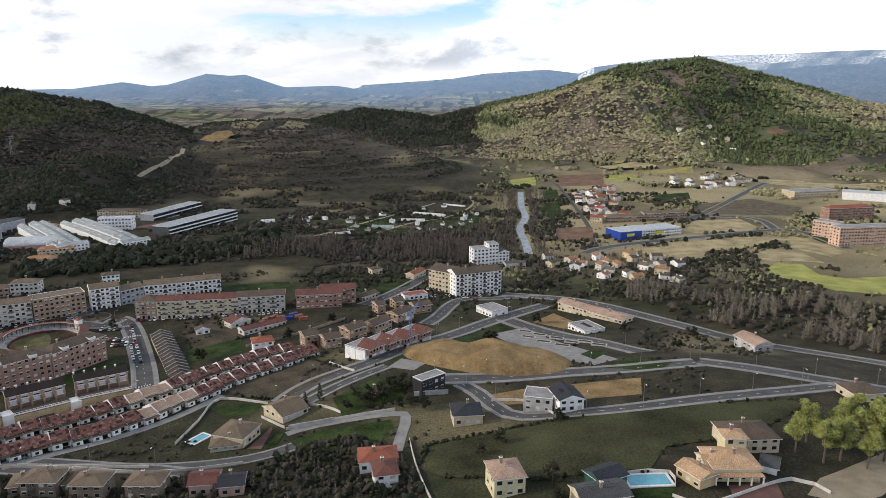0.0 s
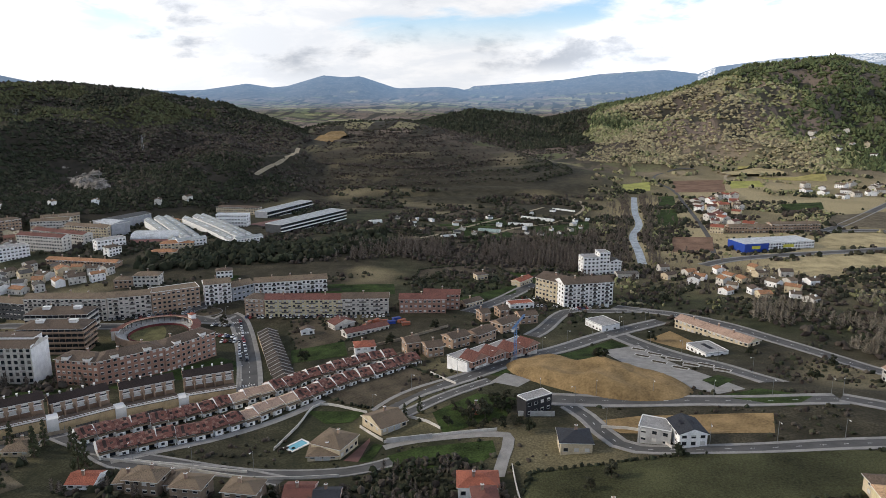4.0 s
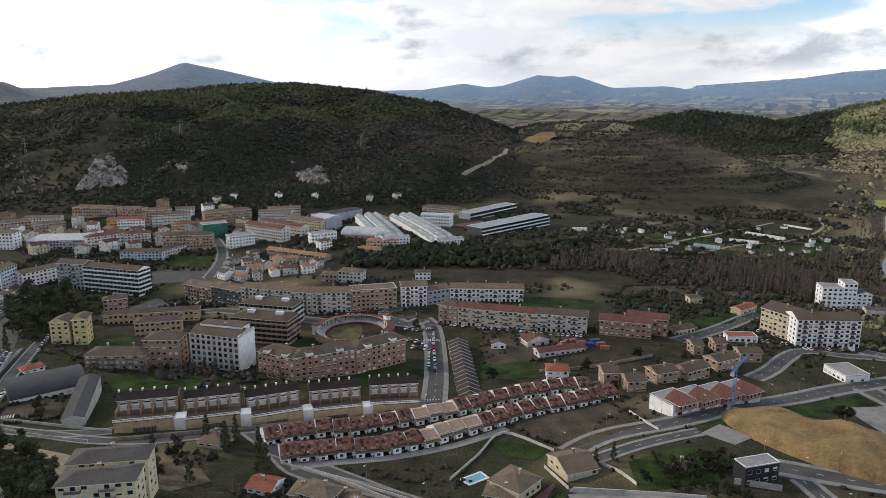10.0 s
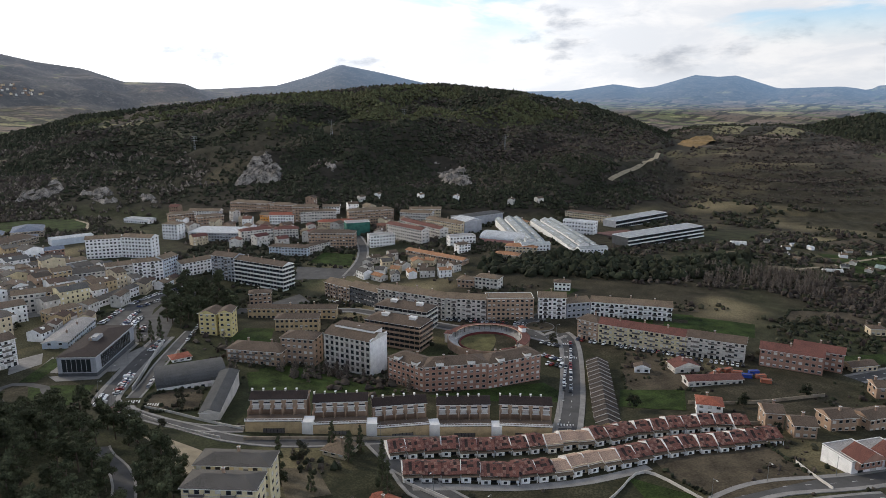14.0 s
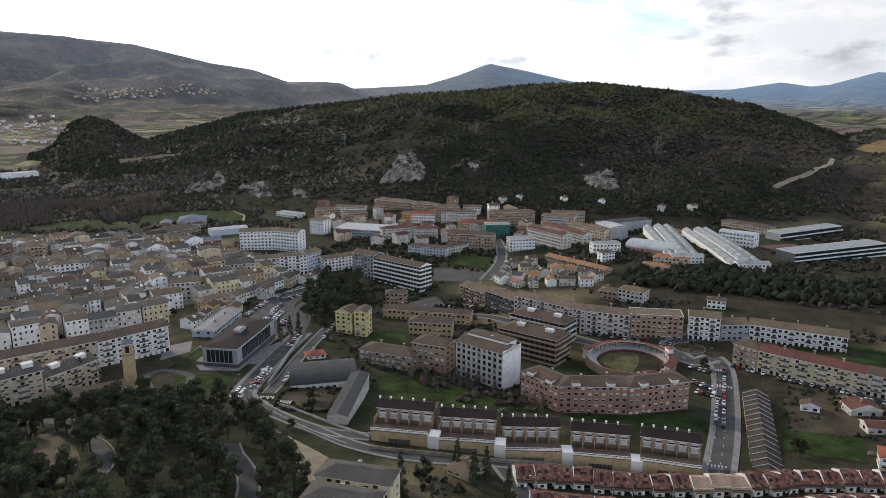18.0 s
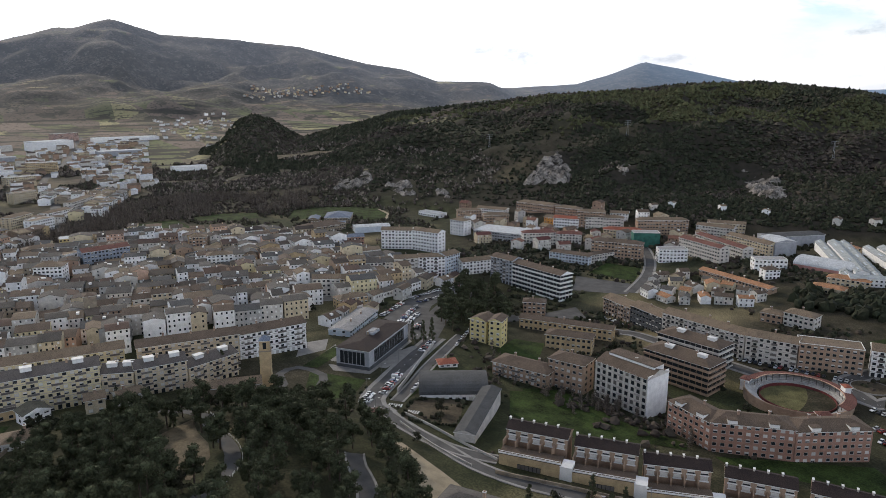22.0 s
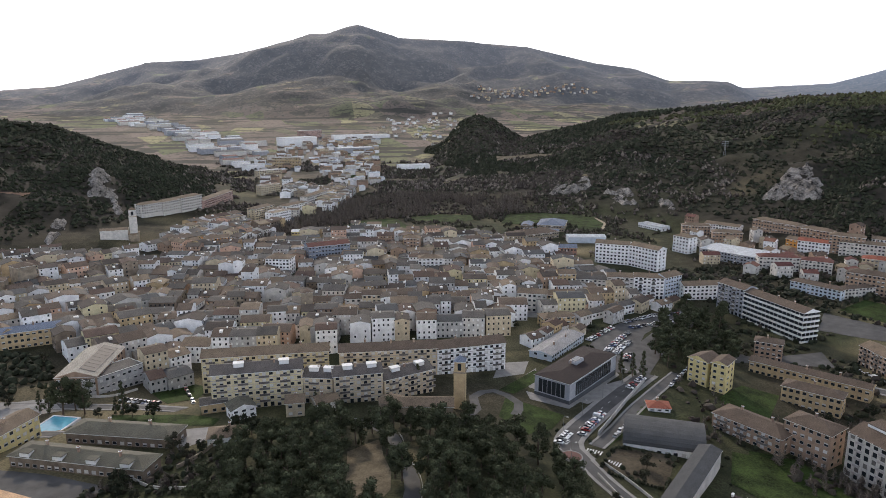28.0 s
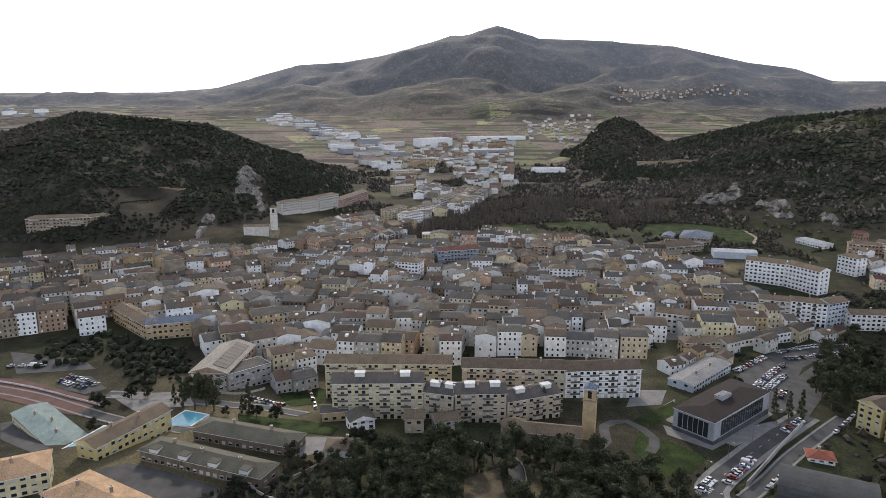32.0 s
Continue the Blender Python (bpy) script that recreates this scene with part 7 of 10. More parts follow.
child("outer_wall", ring_mesh("outer_wall", [(24.6, -4), (25.0, -4), (25.0, 4.4), (24.6, 4.4)], 0, 360, [WALLS["brick"]]), ring)
child("roof", ring_mesh("roof", [(20.4, 5.5), (25.6, 4.7), (25.6, 4.5), (20.4, 5.3)], 0, 200, [ROOFS["redbrown"]]), ring, label="curved red-brown tile roof")
child("roof_edge", ring_mesh("roof_edge", [(20.3, 5.2), (20.3, 5.62), (20.6, 5.62), (20.6, 5.2)], 0, 200, [WALLS["salmon"]]), ring, label="pale fascia under the eaves")
for i in range(21):
    a = radians(i * 10)
    child("post", boxes_mesh("post", [(-0.13, -0.13, 2, 0.13, 0.13, 5.4)], [M_RAIL]), ring, 20.7 * math.cos(a), 20.7 * math.sin(a), 0)
gate = child("gatehouse", boxes_mesh("gatehouse", [(-2.2, -1.5, -3, 2.2, 1.5, 8.2)], [WALLS["white"]]), ring, 23.0 * math.cos(radians(58)), 23.0 * math.sin(radians(58)), 0, 58 - 90, "white gatehouse with arch")
child("roof", roof_mesh("hip", 4.4, 3, ROOFS["redtile"], WALLS["white"]), gate, 0, 0, 8.2)
for sgn in (200, 330):
    lo = child("pavilion", boxes_mesh("pavilion", [(-3, -2, -4, 3, 2, 5.0)], [WALLS["white"]]), ring, 25 * math.cos(radians(sgn)), 25 * math.sin(radians(sgn)), 0, sgn - 90)
    child("roof", roof_mesh("hip", 6, 4, ROOFS["redbrown"], WALLS["white"]), lo, 0, 0, 5.0)

# ---- terraced houses with chimneys, in five blocks over a walled terrace ----
for k in range(5):
    a, b = AT_TERRACE_ROW[2 * k], AT_TERRACE_ROW[2 * k + 1]
    w, tr = math.dist(a[:2], b[:2]), math.degrees(math.atan2(b[1] - a[1], b[0] - a[0]))
    n = (-(b[1] - a[1]) / w, (b[0] - a[0]) / w)
    z0 = min(a[2], b[2]) + 6.2
    cx, cy = (a[0] + b[0]) / 2 + n[0] * 14.6, (a[1] + b[1]) / 2 + n[1] * 14.6
    row = thing("terraced_house_row", "tan brick terraced houses with brown roof and chimneys", "terrace", cx, cy, z0, tr, "terraced houses above the lane")
    BUILT.append((cx, cy, w, 26, radians(tr)))
    units = 5
    child("wall", boxes_mesh("wall", [(-w / 2, -4.5, -15, w / 2, 4.5, 4.7)], [WALLS["brick"]]), row)
    child("roof", roof_mesh("gable", w, 9, ROOFS["darkbrown"], WALLS["brick"], 0.4, 0.42), row, 0, 0, 4.72, label="dark brown tile roof")
    for i in range(units):
        u = -w / 2 + w * (i + 0.5) / units
        for fl in (0, 1):
            child("window", window_mesh(2.6, 1.5, 0.6 if fl else 1.0), row, u, -4.5, 0.5 + fl * 2.2)
        for zz in (0.1, 2.25):
            child("window_surround", boxes_mesh("window_surround", [(-1.6, -0.3, 0, 1.6, 0, 0.4)], [M_TRIM]), row, u, -4.5, zz, label="white window surround")
        ch = child("chimney", boxes_mesh("chimney", [(-0.3, -0.6, 0, 0.3, 0.6, 1.3), (-0.42, -0.72, 1.3, 0.42, 0.72, 1.42)], [WALLS["pale"], M_TRIM], [0, 1]), row, -w / 2 + w * (i + (0.02 if i == 0 else 0)) / units, 0.3, 6.0)
        child("party_wall", boxes_mesh("party_wall", [(-0.15, -9.0, -3, 0.15, -4.5, 1.8)], [WALLS["brick"]]), row, -w / 2 + w * i / units, 0, 0)
    # lower walled terrace with garages
    base = child("garage_terrace", boxes_mesh("garage_terrace", [(-w / 2 + 0.2, -14.5, -10, w / 2 - 0.2, -8.2, -0.9)], [WALLS["ochre"]]), row, label="tan block garage terrace")
    child("deck", boxes_mesh("deck", [(-w / 2, -14.7, -0.9, w / 2, -8.0, -0.6)], [ROOFS["brown"]]), base)
    child("parapet", boxes_mesh("parapet", [(-w / 2, -14.8, -0.55, w / 2, -14.6, 0.0)] + [(-w / 2 + i * 1.4, -14.8, 0.0, -w / 2 + i * 1.4 + 0.12, -14.6, 0.5) for i in range(int(w / 1.4))] + [(-w / 2, -14.8, 0.5, w / 2, -14.6, 0.62)], [M_TRIM]), base, label="white slatted balustrade")
    child("gate", boxes_mesh("gate", [(-4.5, -0.1, 0, 4.5, 0.02, 2.2)] + [(-4.4 + j * 1.5, -0.16, 0.1, -3.1 + j * 1.5, -0.08, 2.1) for j in range(6)], [M_GLASS, M_RAIL], [0] + [1] * 6), base, 0, -14.5, -6.0, label="dark garage opening with bars")
    if k < 4:
        child("stair_cover", boxes_mesh("stair_cover", [(w / 2 - 0.2, -15.2, -9.5, w / 2 + 4.2, -9.5, -1.0), (w / 2 - 0.3, -15.4, -1.0, w / 2 + 4.3, -9.3, -0.8)], [M_BAND, M_TRIM], [0, 1]), row, label="white stair canopy between blocks")


# ---- unfinished red-tiled houses in two stepped rows ----
def along(pts, gap):
    """Places every gap metres on a line of points, with the direction there."""
    out, carry = [], 0.0
    for p, q in zip(pts, pts[1:]):
        length = math.dist(p[:2], q[:2])
        s = carry
        while s < length:
            t = s / length
            out.append((p[0] + (q[0] - p[0]) * t, p[1] + (q[1] - p[1]) * t, math.degrees(math.atan2(q[1] - p[1], q[0] - p[0]))))
            s += gap
        carry = s - length
    return out


def torn_roof(w, d, rng):
    """A low tiled roof of loose, partly slipped sheets."""
    nx, ny = 6, 8
    v, f, wch = [], [], []
    for j in range(ny + 1):
        for i in range(nx + 1):
            y = -0.54 * d + 1.08 * d * j / ny
            edge = 0.1 if i in (0, nx) else 1.0
            v.append((-w / 2 + w * i / nx, y, 1.9 * (1 - abs(y) / (0.54 * d)) + edge * rng.uniform(-0.16, 0.24)))
    top = len(v)
    v += [(a, b, c - 0.25) for a, b, c in v]
    for j in range(ny):
        for i in range(nx):
            a = j * (nx + 1) + i
            q = (a, a + 1, a + nx + 2, a + nx + 1)
            f += [q, tuple(n + top for n in reversed(q))]
            wch += [rng.choice((0, 0, 0, 1, 2))] * 2
    for i in range(nx):
        for a, b in ((i, i + 1), (ny * (nx + 1) + i + 1, ny * (nx + 1) + i)):
            f.append((b, a, a + top, b + top))
            wch.append(0)
    return quads_mesh("roof", v, f, [ROOFS["redbrown"], ROOFS["torn"], ROOFS["darkbrown"]], wch)


rng = random.Random(5)
TORN = [torn_roof(7.2, 10, rng) for _ in range(4)]
BAYS = boxes_mesh("porch", [(-3.2, -1.9, -0.3, -2.9, -1.6, 2.6), (2.9, -1.9, -0.3, 3.2, -1.6, 2.6), (-3.3, -2.0, 2.6, 3.3, 0, 2.8), (-3.4, -1.8, -0.5, 0.2, 0.0, 2.62)], [M_TRIM, ROOFS["brown"], WALLS["white"]], [0, 0, 1, 2])
WHITE_WALL = boxes_mesh("wall", [(-3.55, -4.6, -3, 3.55, 4.6, 3.4)], [WALLS["white"]])
CREAM_WALL = boxes_mesh("wall", [(-3.55, -4.6, -3, 3.55, 4.6, 3.6)], [WALLS["cream"]])
FIRE_WALL = quads_mesh("fire_wall", [(-0.15, -5, 2.5), (0.15, -5, 2.5), (0.15, 0, 6.0), (-0.15, 0, 6.0), (-0.15, 5, 2.5), (0.15, 5, 2.5), (-0.15, -5, 3.4), (0.15, -5, 3.4), (0.15, 5, 3.4), (-0.15, 5, 3.4)],
                       [(0, 1, 7, 6), (6, 7, 2, 3), (3, 2, 8, 9), (9, 8, 5, 4), (0, 6, 3), (1, 2, 7), (4, 3, 9), (5, 8, 2), (0, 3, 4), (1, 5, 2)], [M_TRIM])
for line, off in ((AT_ROW_FRONT, 4.6), (AT_ROW_BACK, 4.6)):
    for i, (x, y, tr) in enumerate(along(line, 7.15)):
        a = radians(tr)
        off_ = off + rng.uniform(-0.9, 0.9)
        px, py = x - math.sin(a) * off_, y + math.cos(a) * off_
        done = (i // 4) % 4 == 2 and rng.random() < 0.8
        th = thing("row_house", "low house with finished tan tile roof" if done else "unfinished white house with torn red tile roof", "house", px, py, up(px, py) + rng.uniform(-0.35, 0.45), tr + rng.uniform(-2, 2), "stepped row houses")
        BUILT.append((px, py, 7.2, 10, a))
        child("wall", CREAM_WALL if done else WHITE_WALL, th)
        child("roof", roof_mesh("gable", 7.0, 9.2, ROOFS["pink"] if done else ROOFS["tan"], WALLS["white"], 0.3, 0.4) if done else TORN[i % 4], th, 0, 0, 3.45)
        if rng.random() < 0.8:
            child("fire_wall", FIRE_WALL, th, -3.55, 0, 0, label="white gable wall between roofs")
        child("porch", BAYS, th, 0, -4.6, 0)
        child("window", window_mesh(1.3, 1.1, 0), th, -1.6, -6.4, 1.0)
        child("window", window_mesh(2.2, 2.1, 0), th, 1.4, -4.6, 0.1)

# ---- white semi-detached houses with red roofs and a blue crane ----
(a, b) = AT_DUPLEX
w, tr = math.dist(a[:2], b[:2]), math.degrees(math.atan2(b[1] - a[1], b[0] - a[0]))
unit = w / 4
for i in range(4):
    t = (i + 0.5) / 4
    n = (-(b[1] - a[1]) / w, (b[0] - a[0]) / w)
    cx, cy = a[0] + (b[0] - a[0]) * t + n[0] * 7, a[1] + (b[1] - a[1]) * t + n[1] * 7
    zz = a[2] + (b[2] - a[2]) * t
    th = thing("semi_detached_house", "white two-storey house with red gabled front roof", "house", cx, cy, zz, tr, "white houses with red roofs")
    BUILT.append((cx, cy, unit, 16, radians(tr)))
    wm = WALLS["white"] if i < 2 else WALLS["pale"]
    child("wall", boxes_mesh("wall", [(-unit / 2, -7, -4, unit / 2, 7, 5.6)], [wm]), th)
    child("flat_roof", roof_mesh("flat", unit, 14, ROOFS["flatgrey"], wm), th, 0, 0, 5.6)
    bay = child("upper_bay", boxes_mesh("upper_bay", [(-unit * 0.40, -2.2, 0, unit * 0.40, 3.5, 3.9)], [WALLS["redbrick"]]), th, 0, -6.2, 2.9, label="red-brown boarded upper bay")
    child("roof", roof_mesh("gablex", unit * 0.8, 8.5, ROOFS["redbrown"], WALLS["redbrick"], 0.5, 0.55), bay, 0, 1.0, 3.9)
    for u in (-unit * 0.27, -unit * 0.09, unit * 0.09, unit * 0.27):
        child("window", window_mesh(1.2, 1.9, 0), bay, u, -2.2, 1.0)
    child("garage_door", boxes_mesh("garage_door", [(-1.3, -0.08, 0, 1.3, 0.03, 2.2)], [M_DOOR]), th, unit * 0.22, -7, 0.1)
    child("window", window_mesh(2.4, 2.0, 0), th, -unit * 0.2, -7, 0.2)
gx, gy = a[0] + (b[0] - a[0]) * 0.58 + 3, a[1] + (b[1] - a[1]) * 0.58 - 4
M_CRANE = material("crane_paint", (0.10, 0.22, 0.42), 0.5, scale=2)


def lattice(length, s, step):
    """A square lattice mast along z."""
    bars = [(-s, -s), (s, -s), (s, s), (-s, s)]
    bx = [(x - 0.07, y - 0.07, 0, x + 0.07, y + 0.07, length) for x, y in bars]
    z = 0.0
    while z < length:
        bx += [(-s, -s - 0.05, z, s, -s + 0.05, z + 0.1), (-s, s - 0.05, z, s, s + 0.05, z + 0.1), (-s - 0.05, -s, z, -s + 0.05, s, z + 0.1), (s - 0.05, -s, z, s + 0.05, s, z + 0.1)]
        z += step
    return bx


crane = thing("tower_crane", "slim blue tower crane beside the new houses", "crane", gx, gy, up(gx, gy), tr + 25)
child("base", boxes_mesh("base", [(-2, -2, -0.5, 2, 2, 0.7)], [WALLS["concrete"]]), crane)
child("mast", boxes_mesh("mast", lattice(19, 0.55, 1.2), [M_CRANE]), crane, 0, 0, 0.7)
jib = child("jib", boxes_mesh("jib", lattice(24, 0.35, 1.2), [M_CRANE]), crane, -6, 0, 19.5)
jib.rotation_euler = (0, radians(90), 0)
child("counterweight", boxes_mesh("counterweight", [(-0.7, -0.7, -1.6, 0.7, 0.7, 0)], [WALLS["concrete"]]), crane, -5.2, 0, 19.2)

# ---- white stepped factory units: three strips a row, each a flight of small overlapping sheds ----
M_SHEDROOF = material("shed_roof", (0.33, 0.35, 0.34), 0.6, scale=4, grime=0.25, spread=0.2, fine=9, objrand=0.08)
for line in (AT_FACTORY_ROW_A, AT_FACTORY_ROW_B):
    p, q = line
    length, tr = math.dist(p[:2], q[:2]), math.degrees(math.atan2(q[1] - p[1], q[0] - p[0]))
    ca, sa_ = math.cos(radians(tr)), math.sin(radians(tr))
    n = 9
    step = length * 0.92 / n
    for lane, (off, wide, top) in enumerate(((-9.5, 8.0, 6.6), (0.0, 9.5, 8.4), (9.5, 8.0, 7.2))):
        for i in range(n - lane % 2):
            u = step * (i + 0.5 + 0.5 * (lane % 2))
            x, y = p[0] + ca * u - sa_ * off, p[1] + sa_ * u + ca * off
            th = thing("factory_unit", "white factory unit with pale ridged metal roof", "factory", x, y, up(x, y), tr, "stepped white factory units")
            BUILT.append((x, y, step, wide + 2, radians(tr)))
            e = top + 1.2 - i * 0.6
            X, Y = step / 2, wide / 2
            child("wall", quads_mesh("wall", [(-X, -Y, -4), (X, -Y, -4), (X, Y, -4), (-X, Y, -4), (-X, -Y, e), (X, -Y, e), (X, Y, e), (-X, Y, e), (-X, 0, e + 2.2), (X, 0, e + 1.5)],
                                      [(0, 1, 5, 4), (1, 2, 6, 9, 5), (2, 3, 7, 6), (3, 0, 4, 8, 7)], [WALLS["white"]]), th)
            child("roof", quads_mesh("roof", [(-X, -Y - 0.4, e - 0.1), (X + 0.5, -Y - 0.4, e - 0.25), (X + 0.5, 0, e + 1.55), (-X, 0, e + 2.3), (X + 0.5, Y + 0.4, e - 0.25), (-X, Y + 0.4, e - 0.1),
                                              (X + 0.5, -Y - 0.4, e - 0.6), (X + 0.5, 0, e + 1.2), (X + 0.5, Y + 0.4, e - 0.6), (-X, -Y - 0.4, e - 0.5), (-X, Y + 0.4, e - 0.5)],
                                     [(0, 1, 2, 3), (3, 2, 4, 5), (1, 6, 7, 2), (2, 7, 8, 4), (0, 9, 6, 1), (5, 4, 8, 10)], [M_SHEDROOF]), th)
            if i % 2 == lane % 2:
                child("rooflight", boxes_mesh("rooflight", [(-X * 0.6, -0.5, 0, X * 0.6, 0.5, 0.5)], [WALLS["bluish"]]), th, 0, -Y * 0.5, e + 0.95)
    # the two-storey office block at the foot of the flight
    x, y = p[0] + ca * length, p[1] + sa_ * length
    th = thing("office_block", "white two-storey works office with low gabled roof", "office", x, y, up(x, y), tr + 90, "works offices")
    BUILT.append((x, y, 26, 9, radians(tr + 90)))
    child("wall", boxes_mesh("wall", [(-13, -4.5, -4, 13, 4.5, 6.4)], [WALLS["white"]]), th)
    child("roof", roof_mesh("gable", 26, 9, M_SHEDROOF, WALLS["white"], 0.4, 0.34), th, 0, 0, 6.4)
    for k in range(2):
        for j in range(8):
            child("window", window_mesh(1.5, 1.2, 0), th, -11 + j * 3.1, -4.5, 1.0 + 2.9 * k)
put_building("hall", -333.0, 703.0, 9.6, 8.0, 32.0, 14.0, 13.5, "white", "flatwhite", "gable", "j", "tall white works block behind the stepped units")

# ---- old farm shed with ribbed roof along the town street ----
(a, b) = AT_LONG_SHED
w, tr = math.dist(a[:2], b[:2]), math.degrees(math.atan2(b[1] - a[1], b[0] - a[0]))
cx, cy = (a[0] + b[0]) / 2, (a[1] + b[1]) / 2
shed = thing("old_shed", "long old shed with ribbed brown roof", "shed", cx, cy, up(cx, cy) - 0.5, tr)
BUILT.append((cx, cy, w, 12, radians(tr)))
child("wall", boxes_mesh("wall", [(-w / 2, -5.5, -3, w / 2, 5.5, 3.2)], [WALLS["ochre"]]), shed)
rf = child("roof", roof_mesh("gable", w, 11, ROOFS["oldtile"], WALLS["ochre"], 0.5, 0.42), shed, 0, 0, 3.25)
for i in range(15):
    child("roof_rib", quads_mesh("roof_rib", [(-0.12, -6, -0.1), (0.12, -6, -0.1), (0.12, 0, 2.55), (-0.12, 0, 2.55), (0.12, 6, -0.1), (-0.12, 6, -0.1), (-0.12, -6, 0.2), (0.12, -6, 0.2), (0.12, 0, 2.9), (-0.12, 0, 2.9), (0.12, 6, 0.2), (-0.12, 6, 0.2)],
                                 [(6, 7, 8, 9), (9, 8, 10, 11), (0, 6, 9, 3), (1, 2, 8, 7), (3, 9, 11, 5), (2, 4, 10, 8)], [M_SLAB]), rf, -w / 2 + w * (i + 0.5) / 15, 0, 0.1)


# ---- towers ----
def bell_tower(name, label, x, y, z, s, h, wall, cap, turn):
    th = thing(name, label, "tower", x, y, z, turn)
    BUILT.append((x, y, s + 2, s + 2, 0))
    child("shaft", boxes_mesh("shaft", [(-s / 2, -s / 2, -4, s / 2, s / 2, h * 0.72)], [WALLS[wall]]), th)
    child("cornice", boxes_mesh("cornice", [(-s / 2 - 0.25, -s / 2 - 0.25, h * 0.72, s / 2 + 0.25, s / 2 + 0.25, h * 0.74)], [WALLS["stone"]]), th)
    belfry = child("belfry", boxes_mesh("belfry", [(-s * 0.45, -s * 0.45, h * 0.74, s * 0.45, s * 0.45, h * 0.95)], [WALLS[wall]]), th)
    for k, (dx, dy, r) in enumerate(((0, -s * 0.45, 0), (s * 0.45, 0, 90), (0, s * 0.45, 180), (-s * 0.45, 0, 270))):
        # dark plate on the wall paints the shade inside the opening
        child("bell_arch", boxes_mesh("bell_arch", [(-s * 0.16, -0.05, 0, s * 0.16, 0.05, h * 0.13)], [M_GLASS]), belfry, dx, dy, h * 0.77, r, "dark panel for the shaded bell opening")
    child("cap", roof_mesh("hip", s * 0.95, s * 0.95, ROOFS[cap], WALLS[wall], 0.3, 0.8), th, 0, 0, h * 0.95)
    return th


x, y, z = AT_CHAPEL_TOWER[0]
bell_tower("chapel_tower", "slender tan brick chapel tower with pale cap", x, y, z, 5.2, 25, "ochre", "bluegrey", 70)
x, y, z = AT_CHAPEL[0]
nave = thing("chapel", "stone chapel with tan tile roofs", "chapel", x - 8, y - 4, z - 2, 78)
BUILT.append((x - 8, y - 4, 26, 16, radians(78)))
child("wall", boxes_mesh("wall", [(-12, -5, -4, 12, 5, 7.5)], [WALLS["stone"]]), nave)
child("roof", roof_mesh("gable", 24, 10, ROOFS["tan"], WALLS["stone"], 0.5, 0.42), nave, 0, 0, 7.5)
apse = child("apse", ring_mesh("apse", [(5.5, -4), (5.5, 8.2), (0.01, 8.2)], 0, 360, [WALLS["stone"]], 8), nave, -16, 1, 0)
child("roof", ring_mesh("roof", [(6.2, 8.0), (0.01, 10.6)], 0, 360, [ROOFS["tan"]], 8), apse)
x, y, z = AT_CASTLE_TOWER[0]
bell_tower("church_tower", "tall stone church tower above the old town", x, y, z, 7.4, 31, "pale", "tan", 100)
nv = thing("hill_church", "pale stone church with cloister on the slope", "church", x + 3, y - 17, z - 1, 100)
child("wall", boxes_mesh("wall", [(-14, -6, -5, 12, 6, 11)], [WALLS["pale"]]), nv)
child("roof", roof_mesh("gable", 26, 12, ROOFS["tan"], WALLS["pale"], 0.4, 0.3), nv, -1, 0, 11)
child("porch", boxes_mesh("porch", [(12, -8, -5, 22, 7, 6), (11.8, -8.3, 6, 22.3, 7.3, 6.5)], [WALLS["stone"], ROOFS["tan"]], [0, 1]), nv)

# ---- pools ----
M_POOL = material("pool_water", (0.13, 0.40, 0.50), 0.08, scale=2, grime=0.12, bump=0.1, spec=0.5)
for (x, y, z), w, d, tr, lab in ((AT_POOL_A[0], 8, 4, 60, "bright blue garden pool with white edge"), (AT_POOL_C[0], 13, 6, 4, "pale blue garden pool beside a lawn"),
                                 (AT_POOL_D[0], 25, 10, 160, "blue outdoor swimming pool"), (AT_POOL_E[0], 25, 12, 160, "pale blue covered outdoor pool")):
    pl = thing("swimming_pool", lab, "pool", x, y, up(x, y), tr)
    child("rim", boxes_mesh("rim", [(-w / 2 - 0.8, -d / 2 - 0.8, -1, w / 2 + 0.8, -d / 2, 0.5), (-w / 2 - 0.8, d / 2, -1, w / 2 + 0.8, d / 2 + 0.8, 0.5), (-w / 2 - 0.8, -d / 2, -1, -w / 2, d / 2, 0.5), (w / 2, -d / 2, -1, w / 2 + 0.8, d / 2, 0.5)], [M_TRIM]), pl)
    child("water", boxes_mesh("water", [(-w / 2, -d / 2, -1, w / 2, d / 2, 0.38)], [M_POOL]), pl)

# ---- the earth mound on the building land ----
mx, my, mz = AT_MOUND[0]
v, f = [], []
N = 54
for i in range(N + 1):
    for j in range(N + 1):
        u, t = i / N * 2 - 1, j / N * 2 - 1
        x, y = mx + u * 40.5 + t * 12.5, my - u * 23.0 + t * 21.0
        r = u * u + t * t
        e = max(0.0, 1 - r)
        h = 8.6 * (1 - (1 - e) ** 2.4) * (0.75 + 0.5 * noise.noise(Vector((u * 2, t * 2, 3)))) + e * (1.6 * noise.noise(Vector((x * 0.12, y * 0.12, 0))) - 1.3 * abs(noise.noise(Vector((x * 0.35, y * 0.10, 7)))))
        v.append((x, y, up(x, y) - 0.4 + h + (0.3 * e)))
for i in range(N):
    for j in range(N):
        k = i * (N + 1) + j
        f.append((k, k + N + 1, k + N + 2, k + 1))
tagged(new("earth_mound", mesh_from("earth_mound", v, f, COVERS["earth"], True)), "low mound of bare yellow-brown earth", "mound")

